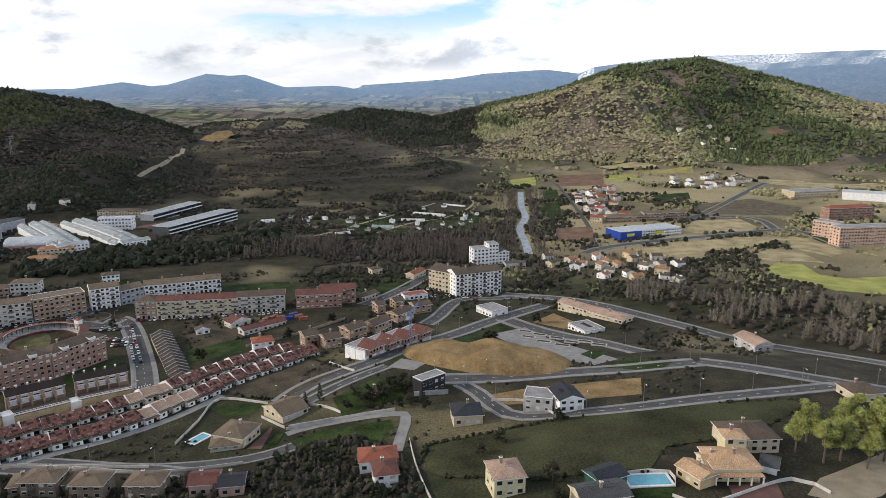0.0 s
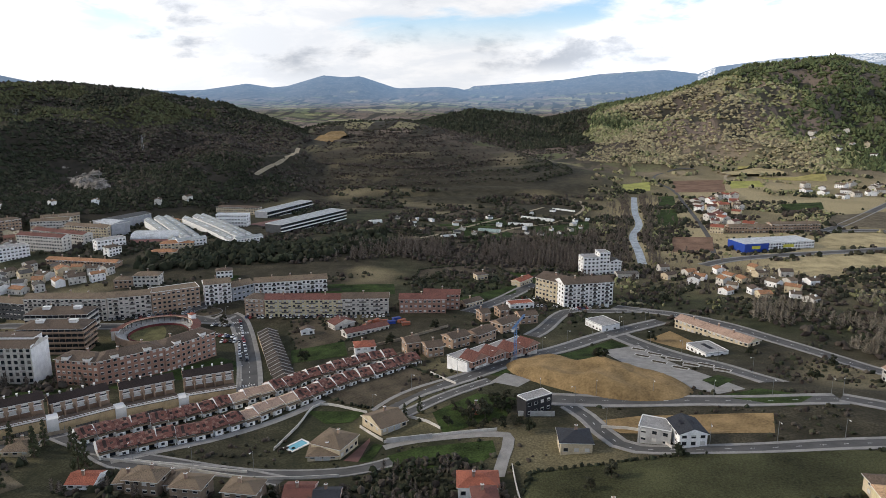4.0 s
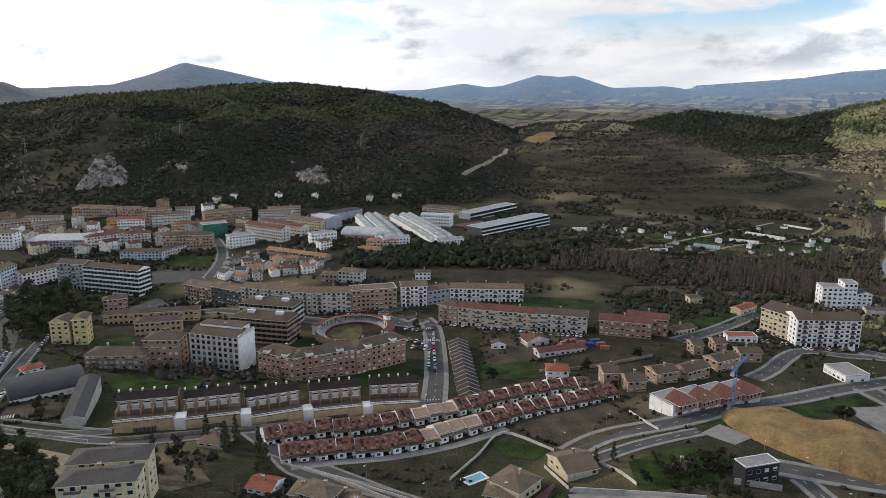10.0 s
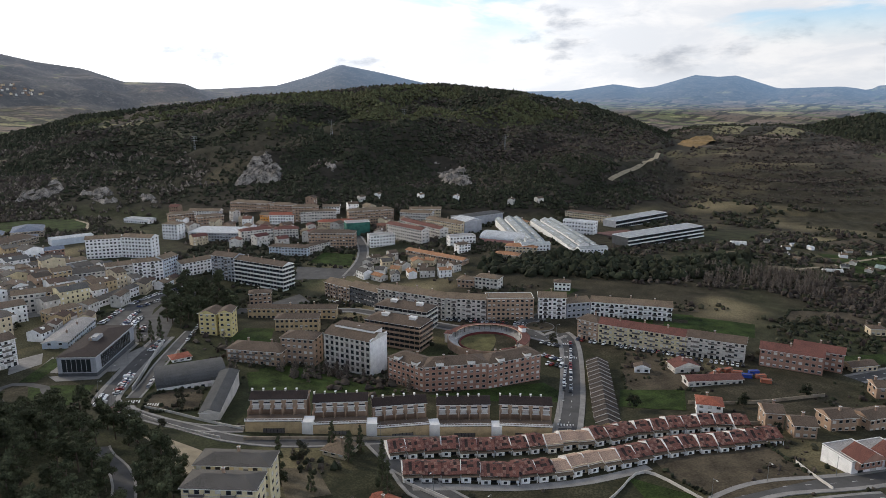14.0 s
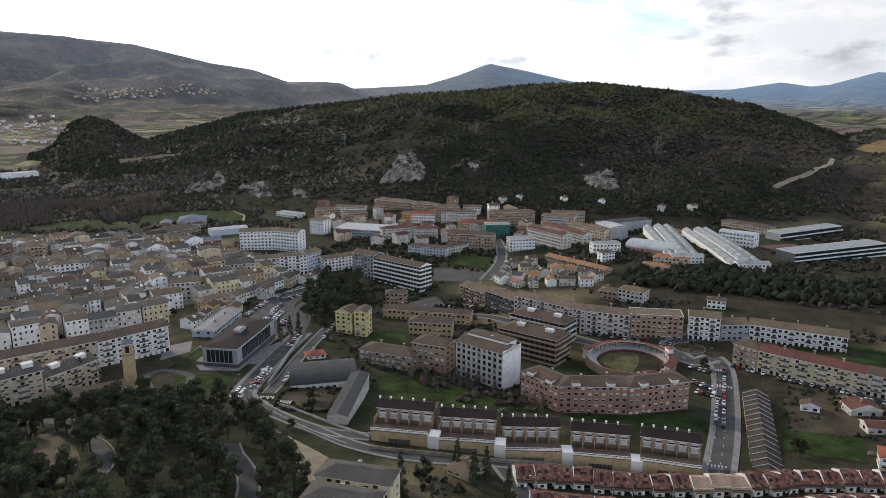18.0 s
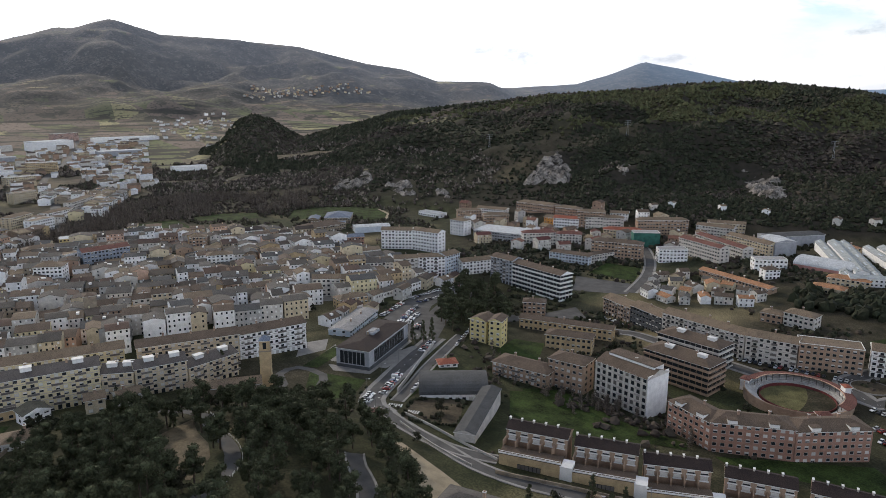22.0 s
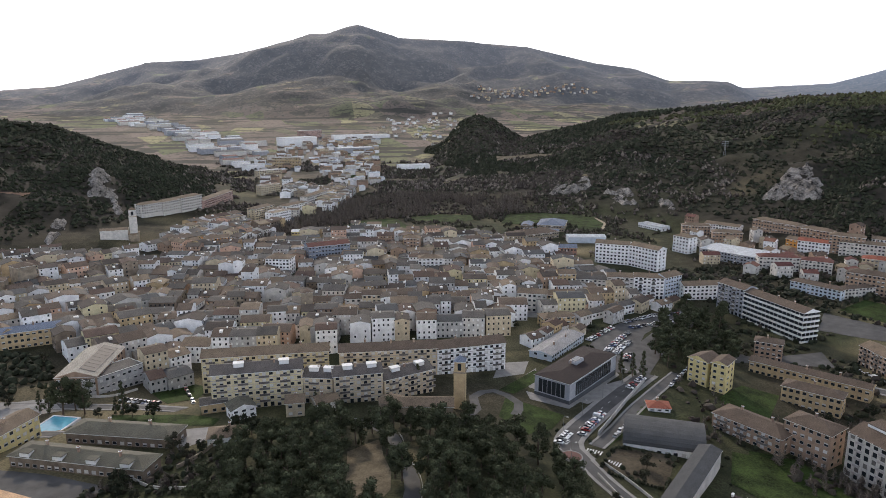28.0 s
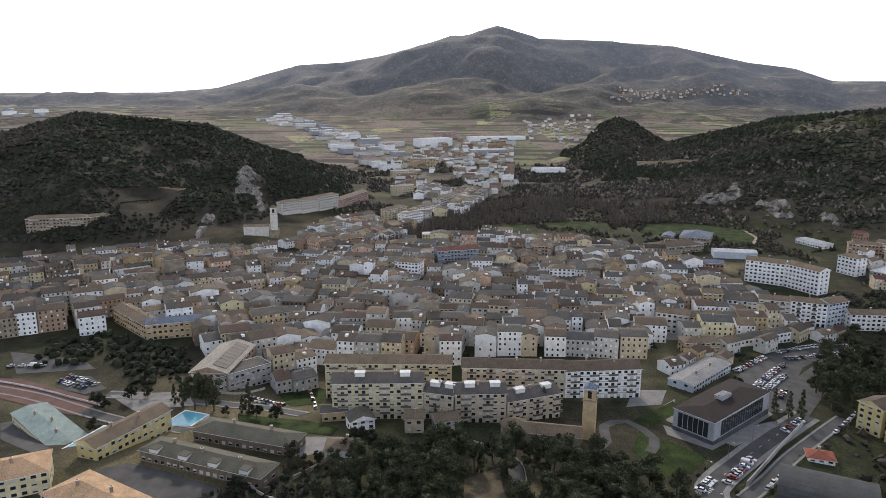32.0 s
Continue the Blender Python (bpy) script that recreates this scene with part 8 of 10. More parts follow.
# ---- crossings, islands and low walls ----
def zebra(x, y, turn, width, n=6):
    bx = [(-width / 2 + width * (i + 0.1) / n, -1.6, 0, -width / 2 + width * (i + 0.6) / n, 1.6, 0.02) for i in range(n)]
    me = boxes_mesh("zebra_crossing", bx, [M_MARK])
    ob = new("zebra_crossing", me)
    ob.location, ob.rotation_euler = (x, y, up(x, y) + 0.17), (0, 0, radians(turn))
    tagged(ob, "white striped crossing painted on asphalt", "marking", kind="structure")


for (x, y), tr, wd in zip([q[:2] for q in AT_ZEBRA_XYZ], (30, 30, 40, 135, 50, 45), (8, 8, 8, 8, 7, 7)):
    zebra(x, y, tr, wd)
for (x, y, z), r, cov, lab in ((AT_ISLAND_A[0], 4.2, "court", "small red paved roundabout island"), (AT_ISLAND_B[0], 9.0, "soil", "planted roundabout island with pale kerb")):
    isl = thing("roundabout", lab, "roundabout", x, y, up(x, y))
    child("kerb", ring_mesh("kerb", [(r + 0.5, -1), (r + 0.5, 0.42), (r, 0.42), (r, 0.3)], 0, 360, [COVERS["paving"]], 32), isl)
    child("bed", ring_mesh("bed", [(r, 0.36), (0.01, 0.8)], 0, 360, [COVERS[cov]], 32), isl)
# garden walls and parapets
WALL_KINDS = {"white": (1.2, 0.25, WALLS["pale"], "white rendered low wall along the plot"), "stone": (1.6, 0.4, WALLS["stone"], "low stone wall along the lane"), "concrete": (2.2, 0.4, WALLS["concrete"], "pale concrete retaining wall"), "blue": (2.0, 0.12, M_BLUE, "blue fence along the court")}


def low_wall(kind, pts):
    h, t, mat, lab = WALL_KINDS[kind]
    line = smooth_line(pts, 5.0)
    d = np.gradient(line, axis=0)
    n = np.stack([-d[:, 1], d[:, 0]], -1) / np.maximum(np.hypot(d[:, 0], d[:, 1]), 1e-6)[:, None] * t / 2
    z = lie(line[:, 0], line[:, 1])
    k = len(line)
    v = np.concatenate([np.column_stack([line + n, z - 1]), np.column_stack([line + n, z + h]), np.column_stack([line - n, z + h]), np.column_stack([line - n, z - 1])])
    f = [(a * k + i, a * k + i + 1, (a + 1) * k + i + 1, (a + 1) * k + i) for a in range(3) for i in range(k - 1)]
    f += [(0, k, 2 * k, 3 * k), (k - 1, 4 * k - 1, 3 * k - 1, 2 * k - 1)]
    tagged(new("wall", mesh_from("wall", v, f, mat)), lab, "wall", "garden walls")

# ---- concrete planters on the new square, pylons on the ridge, goods in the builder's yard ----
PLINTH = boxes_mesh("body", [(-4.0, -1.6, -0.5, 4.0, 1.6, 0.7)], [WALLS["concrete"]])
COPING = boxes_mesh("coping", [(-4.15, -1.75, 0.7, 4.15, -1.2, 0.85), (-4.15, 1.2, 0.7, 4.15, 1.75, 0.85), (-4.15, -1.2, 0.7, -3.6, 1.2, 0.85), (3.6, -1.2, 0.7, 4.15, 1.2, 0.85)], [WALLS["concrete"]])
SOIL = boxes_mesh("soil", [(-3.6, -1.2, 0.7, 3.6, 1.2, 0.78)], [COVERS["soil"]])
for x, y, z in AT_PLINTHS:
    th = thing("planter", "low concrete planter with pale coping on the square", "planter", x, y, z, -22, "planters on the square")
    child("body", PLINTH, th)
    child("coping", COPING, th)
    child("soil", SOIL, th)
M_STEEL = material("pylon_steel", (0.30, 0.31, 0.32), 0.6, 0.3, scale=1.0)


def pylon_mast():
    v, f = [], []
    for s0, s1, z0, z1 in ((1.6, 0.7, -1, 14), (0.7, 0.35, 14, 24)):
        for a, b in ((-1, -1), (1, -1), (1, 1), (-1, 1)):
            k = len(v)
            v += [(a * s0 - 0.12, b * s0, z0), (a * s0 + 0.12, b * s0, z0), (a * s1 + 0.12, b * s1, z1), (a * s1 - 0.12, b * s1, z1), (a * s0, b * s0 - 0.12, z0), (a * s0, b * s0 + 0.12, z0), (a * s1, b * s1 + 0.12, z1), (a * s1, b * s1 - 0.12, z1)]
            f += [(k, k + 1, k + 2, k + 3), (k + 4, k + 5, k + 6, k + 7)]
    for i in range(8):
        z = i * 2.9
        s = 1.6 - 0.9 * z / 14 if z < 14 else 0.7 - 0.35 * (z - 14) / 10
        bv, bf = box_data(-s, -s, z, s, s, z + 0.14, base=len(v))
        v += bv
        f += bf
    return quads_mesh("mast", v, f, [M_STEEL])


PYLON = pylon_mast()
ARM = boxes_mesh("cross_arm", [(-4.2, -0.25, 0, 4.2, 0.25, 0.3), (-4.2, -0.12, -0.9, -4.05, 0.12, 0), (4.05, -0.12, -0.9, 4.2, 0.12, 0)], [M_STEEL])
for x, y, z in AT_PYLONS:
    th = thing("power_pylon", "grey steel lattice power pylon on the ridge", "pylon", x, y, up(x, y), 40, "pylons on the ridge")
    child("mast", PYLON, th)
    for h in (17.5, 20.5, 23.5):
        child("cross_arm", ARM, th, 0, 0, h)
goods = random.Random(8)
for x, y, z in AT_YARD_GOODS:
    red = goods.random() < 0.6
    th = thing("skip_container", "%s metal skip in the builder's yard" % ("rusty red" if red else "bright blue"), "container", x, y, z, goods.uniform(0, 90), "skips in the yard")
    child("body", boxes_mesh("body", [(-2.6, -1.2, -0.3, 2.6, 1.2, 1.9)], [WALLS["red"] if red else M_BLUE]), th)
    child("rim", boxes_mesh("rim", [(-2.75, -1.35, 1.9, 2.75, -1.15, 2.05), (-2.75, 1.15, 1.9, 2.75, 1.35, 2.05), (-2.75, -1.15, 1.9, -2.5, 1.15, 2.05), (2.5, -1.15, 1.9, 2.75, 1.15, 2.05)], [M_RAIL]), th)

# ---- low walls ----
low_wall("white", [(-106.5, 254.2), (-104.8, 276.4), (-102.6, 298.8), (-78.4, 290.7)])
low_wall("white", [(-77.9, 277.1), (-64.9, 263.8)])
low_wall("concrete", [(-62.9, 262.0), (-45.0, 264.3)])
low_wall("white", [(-59.6, 285.1), (-50.3, 279.5), (-43.1, 272.0)])
low_wall("white", [(-158.0, 235.6), (-141.7, 235.4), (-122.3, 234.7), (-108.5, 234.1)])
low_wall("white", [(-12.6, 241.6), (-9.8, 223.6), (-6.3, 207.3), (-3.4, 196.0)])
low_wall("white", [(-168.0, 234.5), (-138.5, 234.0), (-105.5, 229.9), (-73.7, 233.8)])
low_wall("concrete", [(-327.3, 220.1), (-358.2, 246.9), (-382.1, 269.3)])
low_wall("white", [(-301.7, 211.7), (-285.9, 216.0), (-264.4, 219.9), (-246.5, 224.1)])
low_wall("white", [(-434.0, -136.7), (-424.1, -107.1), (-411.6, -80.3), (-401.7, -60.0)])
low_wall("white", [(-423.3, -26.6), (-419.8, -0.9), (-430.1, 10.9)])
low_wall("white", [(-320.3, 28.7), (-302.7, 43.9), (-298.1, 60.7)])
low_wall("white", [(-293.4, 205.4), (-265.3, 207.5), (-245.0, 211.8)])
low_wall("stone", [(-237.5, 217.4), (-220.3, 233.9), (-200.5, 252.8), (-182.0, 274.7), (-147.5, 304.0)])
low_wall("white", [(-64.1, 262.2), (-49.3, 265.3), (-20.0, 269.2)])
low_wall("concrete", [(-12.5, 282.2), (2.3, 282.9)])
low_wall("white", [(67.8, 185.6), (78.2, 182.2), (108.2, 196.4), (116.6, 189.1)])
low_wall("white", [(55.5, 189.6), (57.4, 198.5), (71.2, 198.9), (70.4, 191.0)])
low_wall("white", [(20.2, 272.9), (35.0, 269.2), (43.1, 252.2)])
low_wall("stone", [(-340.1, 63.0), (-325.8, 56.5), (-316.9, 49.9)])
low_wall("stone", [(-111.6, 334.9), (-95.3, 355.9), (-78.9, 370.6)])
low_wall("white", [(-43.0, 318.4), (-51.6, 327.9), (-58.0, 335.9)])
low_wall("stone", [(-113.4, 380.3), (-87.9, 395.8), (-62.7, 426.8)])

# ---- growing tunnels and glasshouses among the allotments ----
M_FILM = material("tunnel_film", (0.62, 0.62, 0.58), 0.5, scale=3, grime=0.25)
for (x0, y0), (x1, y1), wide, high, nm, lab, cover in (((-35, 839), (2, 823), 7.0, 3.0, "polytunnel", "long pale plastic growing tunnel", M_FILM), ((1, 909), (28, 893), 4.0, 2.0, "polytunnel", "low white growing tunnel", M_FILM),
                                                       ((-77, 749), (-54, 745), 9.0, 3.2, "greenhouse", "pale green glasshouse among the plots", ROOFS["palegreen"]), ((-48, 793), (-21, 790), 6.0, 3.0, "polytunnel", "short pale growing tunnel", M_FILM),
                                                       ((-197, 746), (-184, 752), 8.0, 4.0, "polytunnel", "round white growing tunnel", M_FILM), ((-110, 700), (-96, 707), 5.0, 2.6, "polytunnel", "short pale growing tunnel", M_FILM)):
    ln_, tr_ = math.dist((x0, y0), (x1, y1)), math.degrees(math.atan2(y1 - y0, x1 - x0))
    mx_, my_ = (x0 + x1) / 2, (y0 + y1) / 2
    th = thing(nm, lab, "greenhouse", mx_, my_, up(mx_, my_), tr_, "growing tunnels")
    BUILT.append((mx_, my_, ln_, wide, radians(tr_)))
    v, f, n = [], [], 10
    for i in range(n + 1):
        a = math.pi * i / n
        v += [(-ln_ / 2, -math.cos(a) * wide / 2, math.sin(a) * high - 0.3), (ln_ / 2, -math.cos(a) * wide / 2, math.sin(a) * high - 0.3)]
    f = [(2 * i, 2 * i + 1, 2 * i + 3, 2 * i + 2) for i in range(n)]
    child("cover", quads_mesh("cover", v, f, [cover]), th)
    for k in (0, 1):
        child("end_panel", quads_mesh("end_panel", [v[2 * i + k] for i in range(n + 1)], [tuple(range(n + 1)) if k else tuple(range(n, -1, -1))], [M_BAND]), th)
    for i in range(max(2, int(ln_ / 5))):
        u = -ln_ / 2 + ln_ * (i + 0.5) / max(2, int(ln_ / 5))
        hv = [(u + e, -math.cos(math.pi * j / n) * (wide / 2 + 0.05), math.sin(math.pi * j / n) * (high + 0.05) - 0.3) for j in range(n + 1) for e in (-0.08, 0.08)]
        child("hoop", quads_mesh("hoop", hv, [(2 * j, 2 * j + 1, 2 * j + 3, 2 * j + 2) for j in range(n)], [M_RAIL]), th)

# ---- white hooped railing on the outer edge of the park road ----
edge = smooth_line(ROUTE_PARK_LOOP, 3.4)
nrm = np.gradient(edge, axis=0)
nrm = np.stack([-nrm[:, 1], nrm[:, 0]], -1) / np.hypot(nrm[:, 0], nrm[:, 1])[:, None]
HOOP = boxes_mesh("hoop", [(-1.15, -0.05, 0, -1.03, 0.05, 0.9), (1.03, -0.05, 0, 1.15, 0.05, 0.9), (-1.15, -0.05, 0.86, 1.15, 0.05, 0.98), (-1.03, -0.04, 0.42, 1.03, 0.04, 0.52)], [M_BAND])
fence = thing("railing", "white hooped railing along the park road", "railing", edge[0][0], edge[0][1], 0)
for (x, y), (a, b), (dx, dy) in zip(edge, nrm, np.gradient(edge, axis=0)):
    hx_, hy_ = x + a * 3.1, y + b * 3.1
    child("hoop", HOOP, fence, hx_ - edge[0][0], hy_ - edge[0][1], up(hx_, hy_) + 0.1, math.degrees(math.atan2(dy, dx)))

# ---- close-built quarters, villages and works ----
def inside(x, y, poly):
    hit = False
    for (x0, y0), (x1, y1) in zip(poly, poly[1:] + poly[:1]):
        if (y0 > y) != (y1 > y) and x < (x1 - x0) * (y - y0) / (y1 - y0) + x0:
            hit = not hit
    return hit


def free(x, y, r):
    """Whether no building stands within r of x, y."""
    for bx_, by_, w, d, a in BUILT:
        dx, dy = x - bx_, y - by_
        if abs(dx) + abs(dy) > 160:
            continue
        u, t = dx * math.cos(a) + dy * math.sin(a), -dx * math.sin(a) + dy * math.cos(a)
        if abs(u) < w / 2 + r and abs(t) < d / 2 + r:
            return False
    return True


def off_road(x, y, r):
    for line, half in ROAD_LINES:
        d = np.hypot(line[:, 0] - x, line[:, 1] - y).min()
        if d < half + r:
            return False
    return True


def small_house(w, d, h, rng, pitch=0.36, windows=True):
    """Vertices, faces and materials (0 wall, 1 roof, 2 glass, 3 frame) of a plain gabled house, ridge along x."""
    v, f, m = [], [], []
    rise = d / 2 * pitch
    v += [(-w / 2, -d / 2, -3), (w / 2, -d / 2, -3), (w / 2, d / 2, -3), (-w / 2, d / 2, -3), (-w / 2, -d / 2, h), (w / 2, -d / 2, h), (w / 2, d / 2, h), (-w / 2, d / 2, h), (-w / 2, 0, h + rise), (w / 2, 0, h + rise)]
    f += [(0, 1, 5, 4), (1, 2, 6, 9, 5), (2, 3, 7, 6), (3, 0, 4, 8, 7)]
    m += [0] * 4
    o = 0.45
    k = len(v)
    lo = h - o * pitch
    v += [(-w / 2 - 0.2, -d / 2 - o, lo), (w / 2 + 0.2, -d / 2 - o, lo), (w / 2 + 0.2, 0, h + rise + 0.12), (-w / 2 - 0.2, 0, h + rise + 0.12), (w / 2 + 0.2, d / 2 + o, lo), (-w / 2 - 0.2, d / 2 + o, lo)]
    v += [(a, b, c - 0.2) for a, b, c in v[k:k + 6]]
    f += [(k, k + 1, k + 2, k + 3), (k + 3, k + 2, k + 4, k + 5), (k, k + 6, k + 7, k + 1), (k + 5, k + 4, k + 10, k + 11), (k + 1, k + 7, k + 8, k + 2), (k + 2, k + 8, k + 10, k + 4), (k + 3, k + 9, k + 6, k), (k + 5, k + 11, k + 9, k + 3)]
    m += [1] * 8
    if rng.random() < 0.7:          # chimney
        cx_, cy_ = rng.uniform(-w * 0.3, w * 0.3), rng.uniform(-1.5, 1.5)
        bv, bf = box_data(cx_ - 0.35, cy_ - 0.35, h, cx_ + 0.35, cy_ + 0.35, h + rise + 1.0, base=len(v))
        v += bv
        f += bf
        m += [0] * 6
    if rng.random() < 0.2:         # bright rooflight or raised dormer
        cx_ = rng.uniform(-w * 0.3, w * 0.3)
        bv, bf = box_data(cx_ - 0.9, -d * 0.3, h, cx_ + 0.9, -d * 0.12, h + rise * 0.75 + 0.5, base=len(v))
        v += bv
        f += bf
        m += [3] * 6
    if windows:
        fl, ba = max(1, int(h / 2.8)), max(1, int(w / 2.7))
        for sy in (-1, 1):
            for a in range(fl):
                for b in range(ba):
                    x, z = -w / 2 + w * (b + 0.5) / ba, h * a / fl + 0.75
                    tall = rng.random() < 0.3
                    ww, hh = 0.5, 1.35
                    y = sy * d / 2
                    bv, bf = box_data(x - ww, min(y, y + sy * 0.05), z, x + ww, max(y, y + sy * 0.05), z + hh, base=len(v))
                    v += bv
                    f += [q for i_, q in enumerate(bf) if i_ != (2 if sy < 0 else 0)]
                    m += [2 if rng.random() < 0.75 else 3] * 5
        for sx in (-1, 1):
            for a in range(fl):
                for b in range(2):
                    if rng.random() < 0.5:
                        continue
                    y, z, x = -d / 4 + d / 2 * b, h * a / fl + 0.75, sx * w / 2
                    bv, bf = box_data(min(x, x + sx * 0.05), y - 0.5, z, max(x, x + sx * 0.05), y + 0.5, z + 1.3, base=len(v))
                    v += bv
                    f += [q for i_, q in enumerate(bf) if i_ != (3 if sx > 0 else 1)]
                    m += [2] * 5
    return v, f, m


WALL_CHOICE = ["pale", "stone", "cream", "white", "white", "white", "brick", "pale", "umber", "pale", "white", "white", "concrete", "ivory", "cream", "salmon", "white", "ochre", "white", "cream", "white", "white", "white"]
ROOF_CHOICE = ["oldtile", "oldgrey", "oldred", "grey2", "brown", "grey2", "oldtile", "brown", "tan", "grey2", "metal"]
HOUSE_LABELS = {"pale": "pale rendered", "cream": "cream rendered", "white": "white rendered", "ochre": "ochre rendered", "brick": "tan brick", "stone": "rough stone", "grey": "grey rendered", "concrete": "grey rendered", "umber": "dark stone", "ivory": "ivory rendered", "salmon": "salmon rendered"}
ROOF_WORDS = {"brown": "brown tile roof", "tan": "tan tile roof", "oldtile": "dark old tile roof", "oldgrey": "greyed old tile roof", "oldred": "dull red tile roof", "grey2": "weathered grey tile roof", "greengrey": "mossy grey tile roof", "redtile": "red tile roof", "orange": "orange tile roof", "redbrown": "dark red tile roof", "flatwhite": "white flat roof", "metal": "grey metal roof"}
JOINED = {}


def set_house(x, y, turn, w, d, h, wall, roof, rng, as_thing, place, pitch=0.36, windows=True, name="house", cat="house"):
    v, f, m = small_house(w, d, h, rng, pitch, windows)
    z = up(x, y)
    BUILT.append((x, y, w, d, radians(turn)))
    if as_thing:
        th = thing(name, "%s %s, %s, %s" % (HOUSE_LABELS.get(wall, wall), cat, ROOF_WORDS.get(roof, "tile roof"), place), cat, x, y, z, turn, cat + "s " + place)
        for part, idx, mats in (("wall", (0,), [WALLS[wall]]), ("roof", (1,), [ROOFS[roof]]), ("glazing", (2, 3), [M_GLASS, M_TRIM])):
            fs = [q for q, k in zip(f, m) if k in idx]
            if not fs:
                continue
            used = sorted({i for q in fs for i in q})
            mp = {i: n for n, i in enumerate(used)}
            ob = child(part, quads_mesh(part, [v[i] for i in used], [tuple(mp[i] for i in q) for q in fs], mats, [idx.index(k) for k in m if k in idx]), th)
            if part == "glazing":
                ob["kind"] = "stuff"
        return
    c, s = math.cos(radians(turn)), math.sin(radians(turn))
    for key, idx in ((("wall", wall), (0,)), (("roof", roof), (1,)), (("glass", ""), (2,)), (("frame", ""), (3,))):
        bucket = JOINED.setdefault((place,) + key, ([], []))
        base = {}
        for q, k in zip(f, m):
            if k in idx:
                ids = []
                for i in q:
                    if i not in base:
                        base[i] = len(bucket[0])
                        a, b, e = v[i]
                        bucket[0].append((x + c * a - s * b, y + s * a + c * b, z + e))
                    ids.append(base[i])
                bucket[1].append(tuple(ids))


def close_built(poly, turn, seed, near, place, row=15.5, street=3.4, hs=(5.0, 15.5), ws=(6.5, 19), bend=0.0):
    """Rows of touching houses in pairs, back to back, with lanes between."""
    rng = random.Random(seed)
    c, s = math.cos(radians(turn)), math.sin(radians(turn))
    P = [(x * c + y * s, -x * s + y * c) for x, y in poly]
    u0, u1, t0, t1 = min(p[0] for p in P), max(p[0] for p in P), min(p[1] for p in P), max(p[1] for p in P)
    t, k, spots = t0, 0, []
    while t < t1:
        u = u0 + rng.uniform(0, 8)
        run = 0
        while u < u1:
            w = rng.uniform(*ws)
            tt = t + bend * ((u - (u0 + u1) / 2) / 100) ** 2 * 10
            tt += rng.uniform(-0.7, 0.7)
            x, y = (u + w / 2) * c - tt * s, (u + w / 2) * s + tt * c
            if rng.random() > 0.07 and inside(x, y, poly) and free(x, y, 4.0):
                spots.append((x, y, w, turn + rng.gauss(0, 4.5) + bend * 2 * (u - (u0 + u1) / 2) / 100 * 5))
            u += w
            run += w
            if run > rng.uniform(45, 75):
                u += 4.5
                run = 0
        t += row + (street if k % 2 else 0.3)
        k += 1
    spots.sort(key=lambda q: math.hypot(q[0] - CX, q[1] - CY))
    for i, (x, y, w, tr) in enumerate(spots):
        deep = row * rng.uniform(0.82, 1.06)
        across = rng.random() < 0.28
        set_house(x, y, tr + (90 if across else 0), deep if across else w, w if across else deep, min(hs[1], max(hs[0], 0.5 * (hs[0] + hs[1]) + 5.0 * float(fbm(np.array([x]), np.array([y]), 80, 2, seed)[0]) + rng.uniform(-2.8, 2.8) + (6.5 if rng.random() < 0.12 else 0))), rng.choice(WALL_CHOICE), rng.choice(ROOF_CHOICE), rng, i < near, place, rng.uniform(0.17, 0.32))
    return len(spots)


n_old = close_built(ZONE_OLD_A, 84, 11, 130, "in the old town", bend=0.15)
n_old += close_built(ZONE_OLD_B, 118, 12, 70, "in the old town", bend=-0.1)
close_built(ZONE_UPPER, 140, 13, 10, "in the upper quarter", hs=(7, 11))
close_built(ZONE_ROADSIDE, 165, 14, 0, "by the main road", hs=(7, 11))


def scattered(poly, count, seed, place, ws, ds, hs, walls, roofs, gap, turn=None, windows=True, name="house", cat="house", pitch=0.36, jit=25, single=True):
    rng = random.Random(seed)
    xs, ys = [p[0] for p in poly], [p[1] for p in poly]
    made = tries = 0
    while made < count and tries < count * 40:
        tries += 1
        x, y = rng.uniform(min(xs), max(xs)), rng.uniform(min(ys), max(ys))
        w, d = rng.uniform(*ws), rng.uniform(*ds)
        if not inside(x, y, poly) or not free(x, y, max(w, d) / 2 + gap) or not off_road(x, y, max(w, d) / 2):
            continue
        tr = (turn if turn is not None else rng.uniform(0, 180)) + rng.uniform(-jit, jit)
        set_house(x, y, tr, w, d, rng.uniform(*hs), rng.choice(walls), rng.choice(roofs), rng, single, place, pitch, windows, name, cat)
        made += 1


scattered(ZONE_FAR_TOWN, 170, 21, "in the outer town", (10, 24), (9, 13), (6, 12), ["pale", "cream", "white", "brick"], ["tan", "brown", "flatwhite"], 3, 110, False, single=False)
scattered(ZONE_INDUSTRY, 74, 22, "on the works estate", (24, 70), (16, 32), (8, 12), ["white", "grey", "pale"], ["flatwhite", "metal", "flatpale", "redbrown", "flatgrey"], 3, 115, False, "works_hall", "hall", 0.12, 6)
scattered(ZONE_FAR_WORKS, 6, 29, "on the far estate", (50, 90), (30, 40), (9, 12), ["white", "grey"], ["flatwhite"], 6, 20, False, "works_hall", "hall", 0.1, 6)
scattered(ZONE_VILLAGE, 110, 23, "in the far village", (8, 15), (7, 11), (4, 7), ["pale", "cream", "brick"], ["tan", "brown"], 5, None, False, single=False)
scattered(ZONE_VILLAGE_B, 70, 24, "in the far village", (8, 15), (7, 11), (4, 7), ["pale", "cream", "white"], ["tan", "brown"], 5, None, False, single=False)
scattered(ZONE_EAST_VILLAGE, 26, 25, "in the riverside village", (8, 14), (8, 11), (5, 8), ["white", "cream", "pale", "pale"], ["redbrown", "redtile", "brown"], 2)
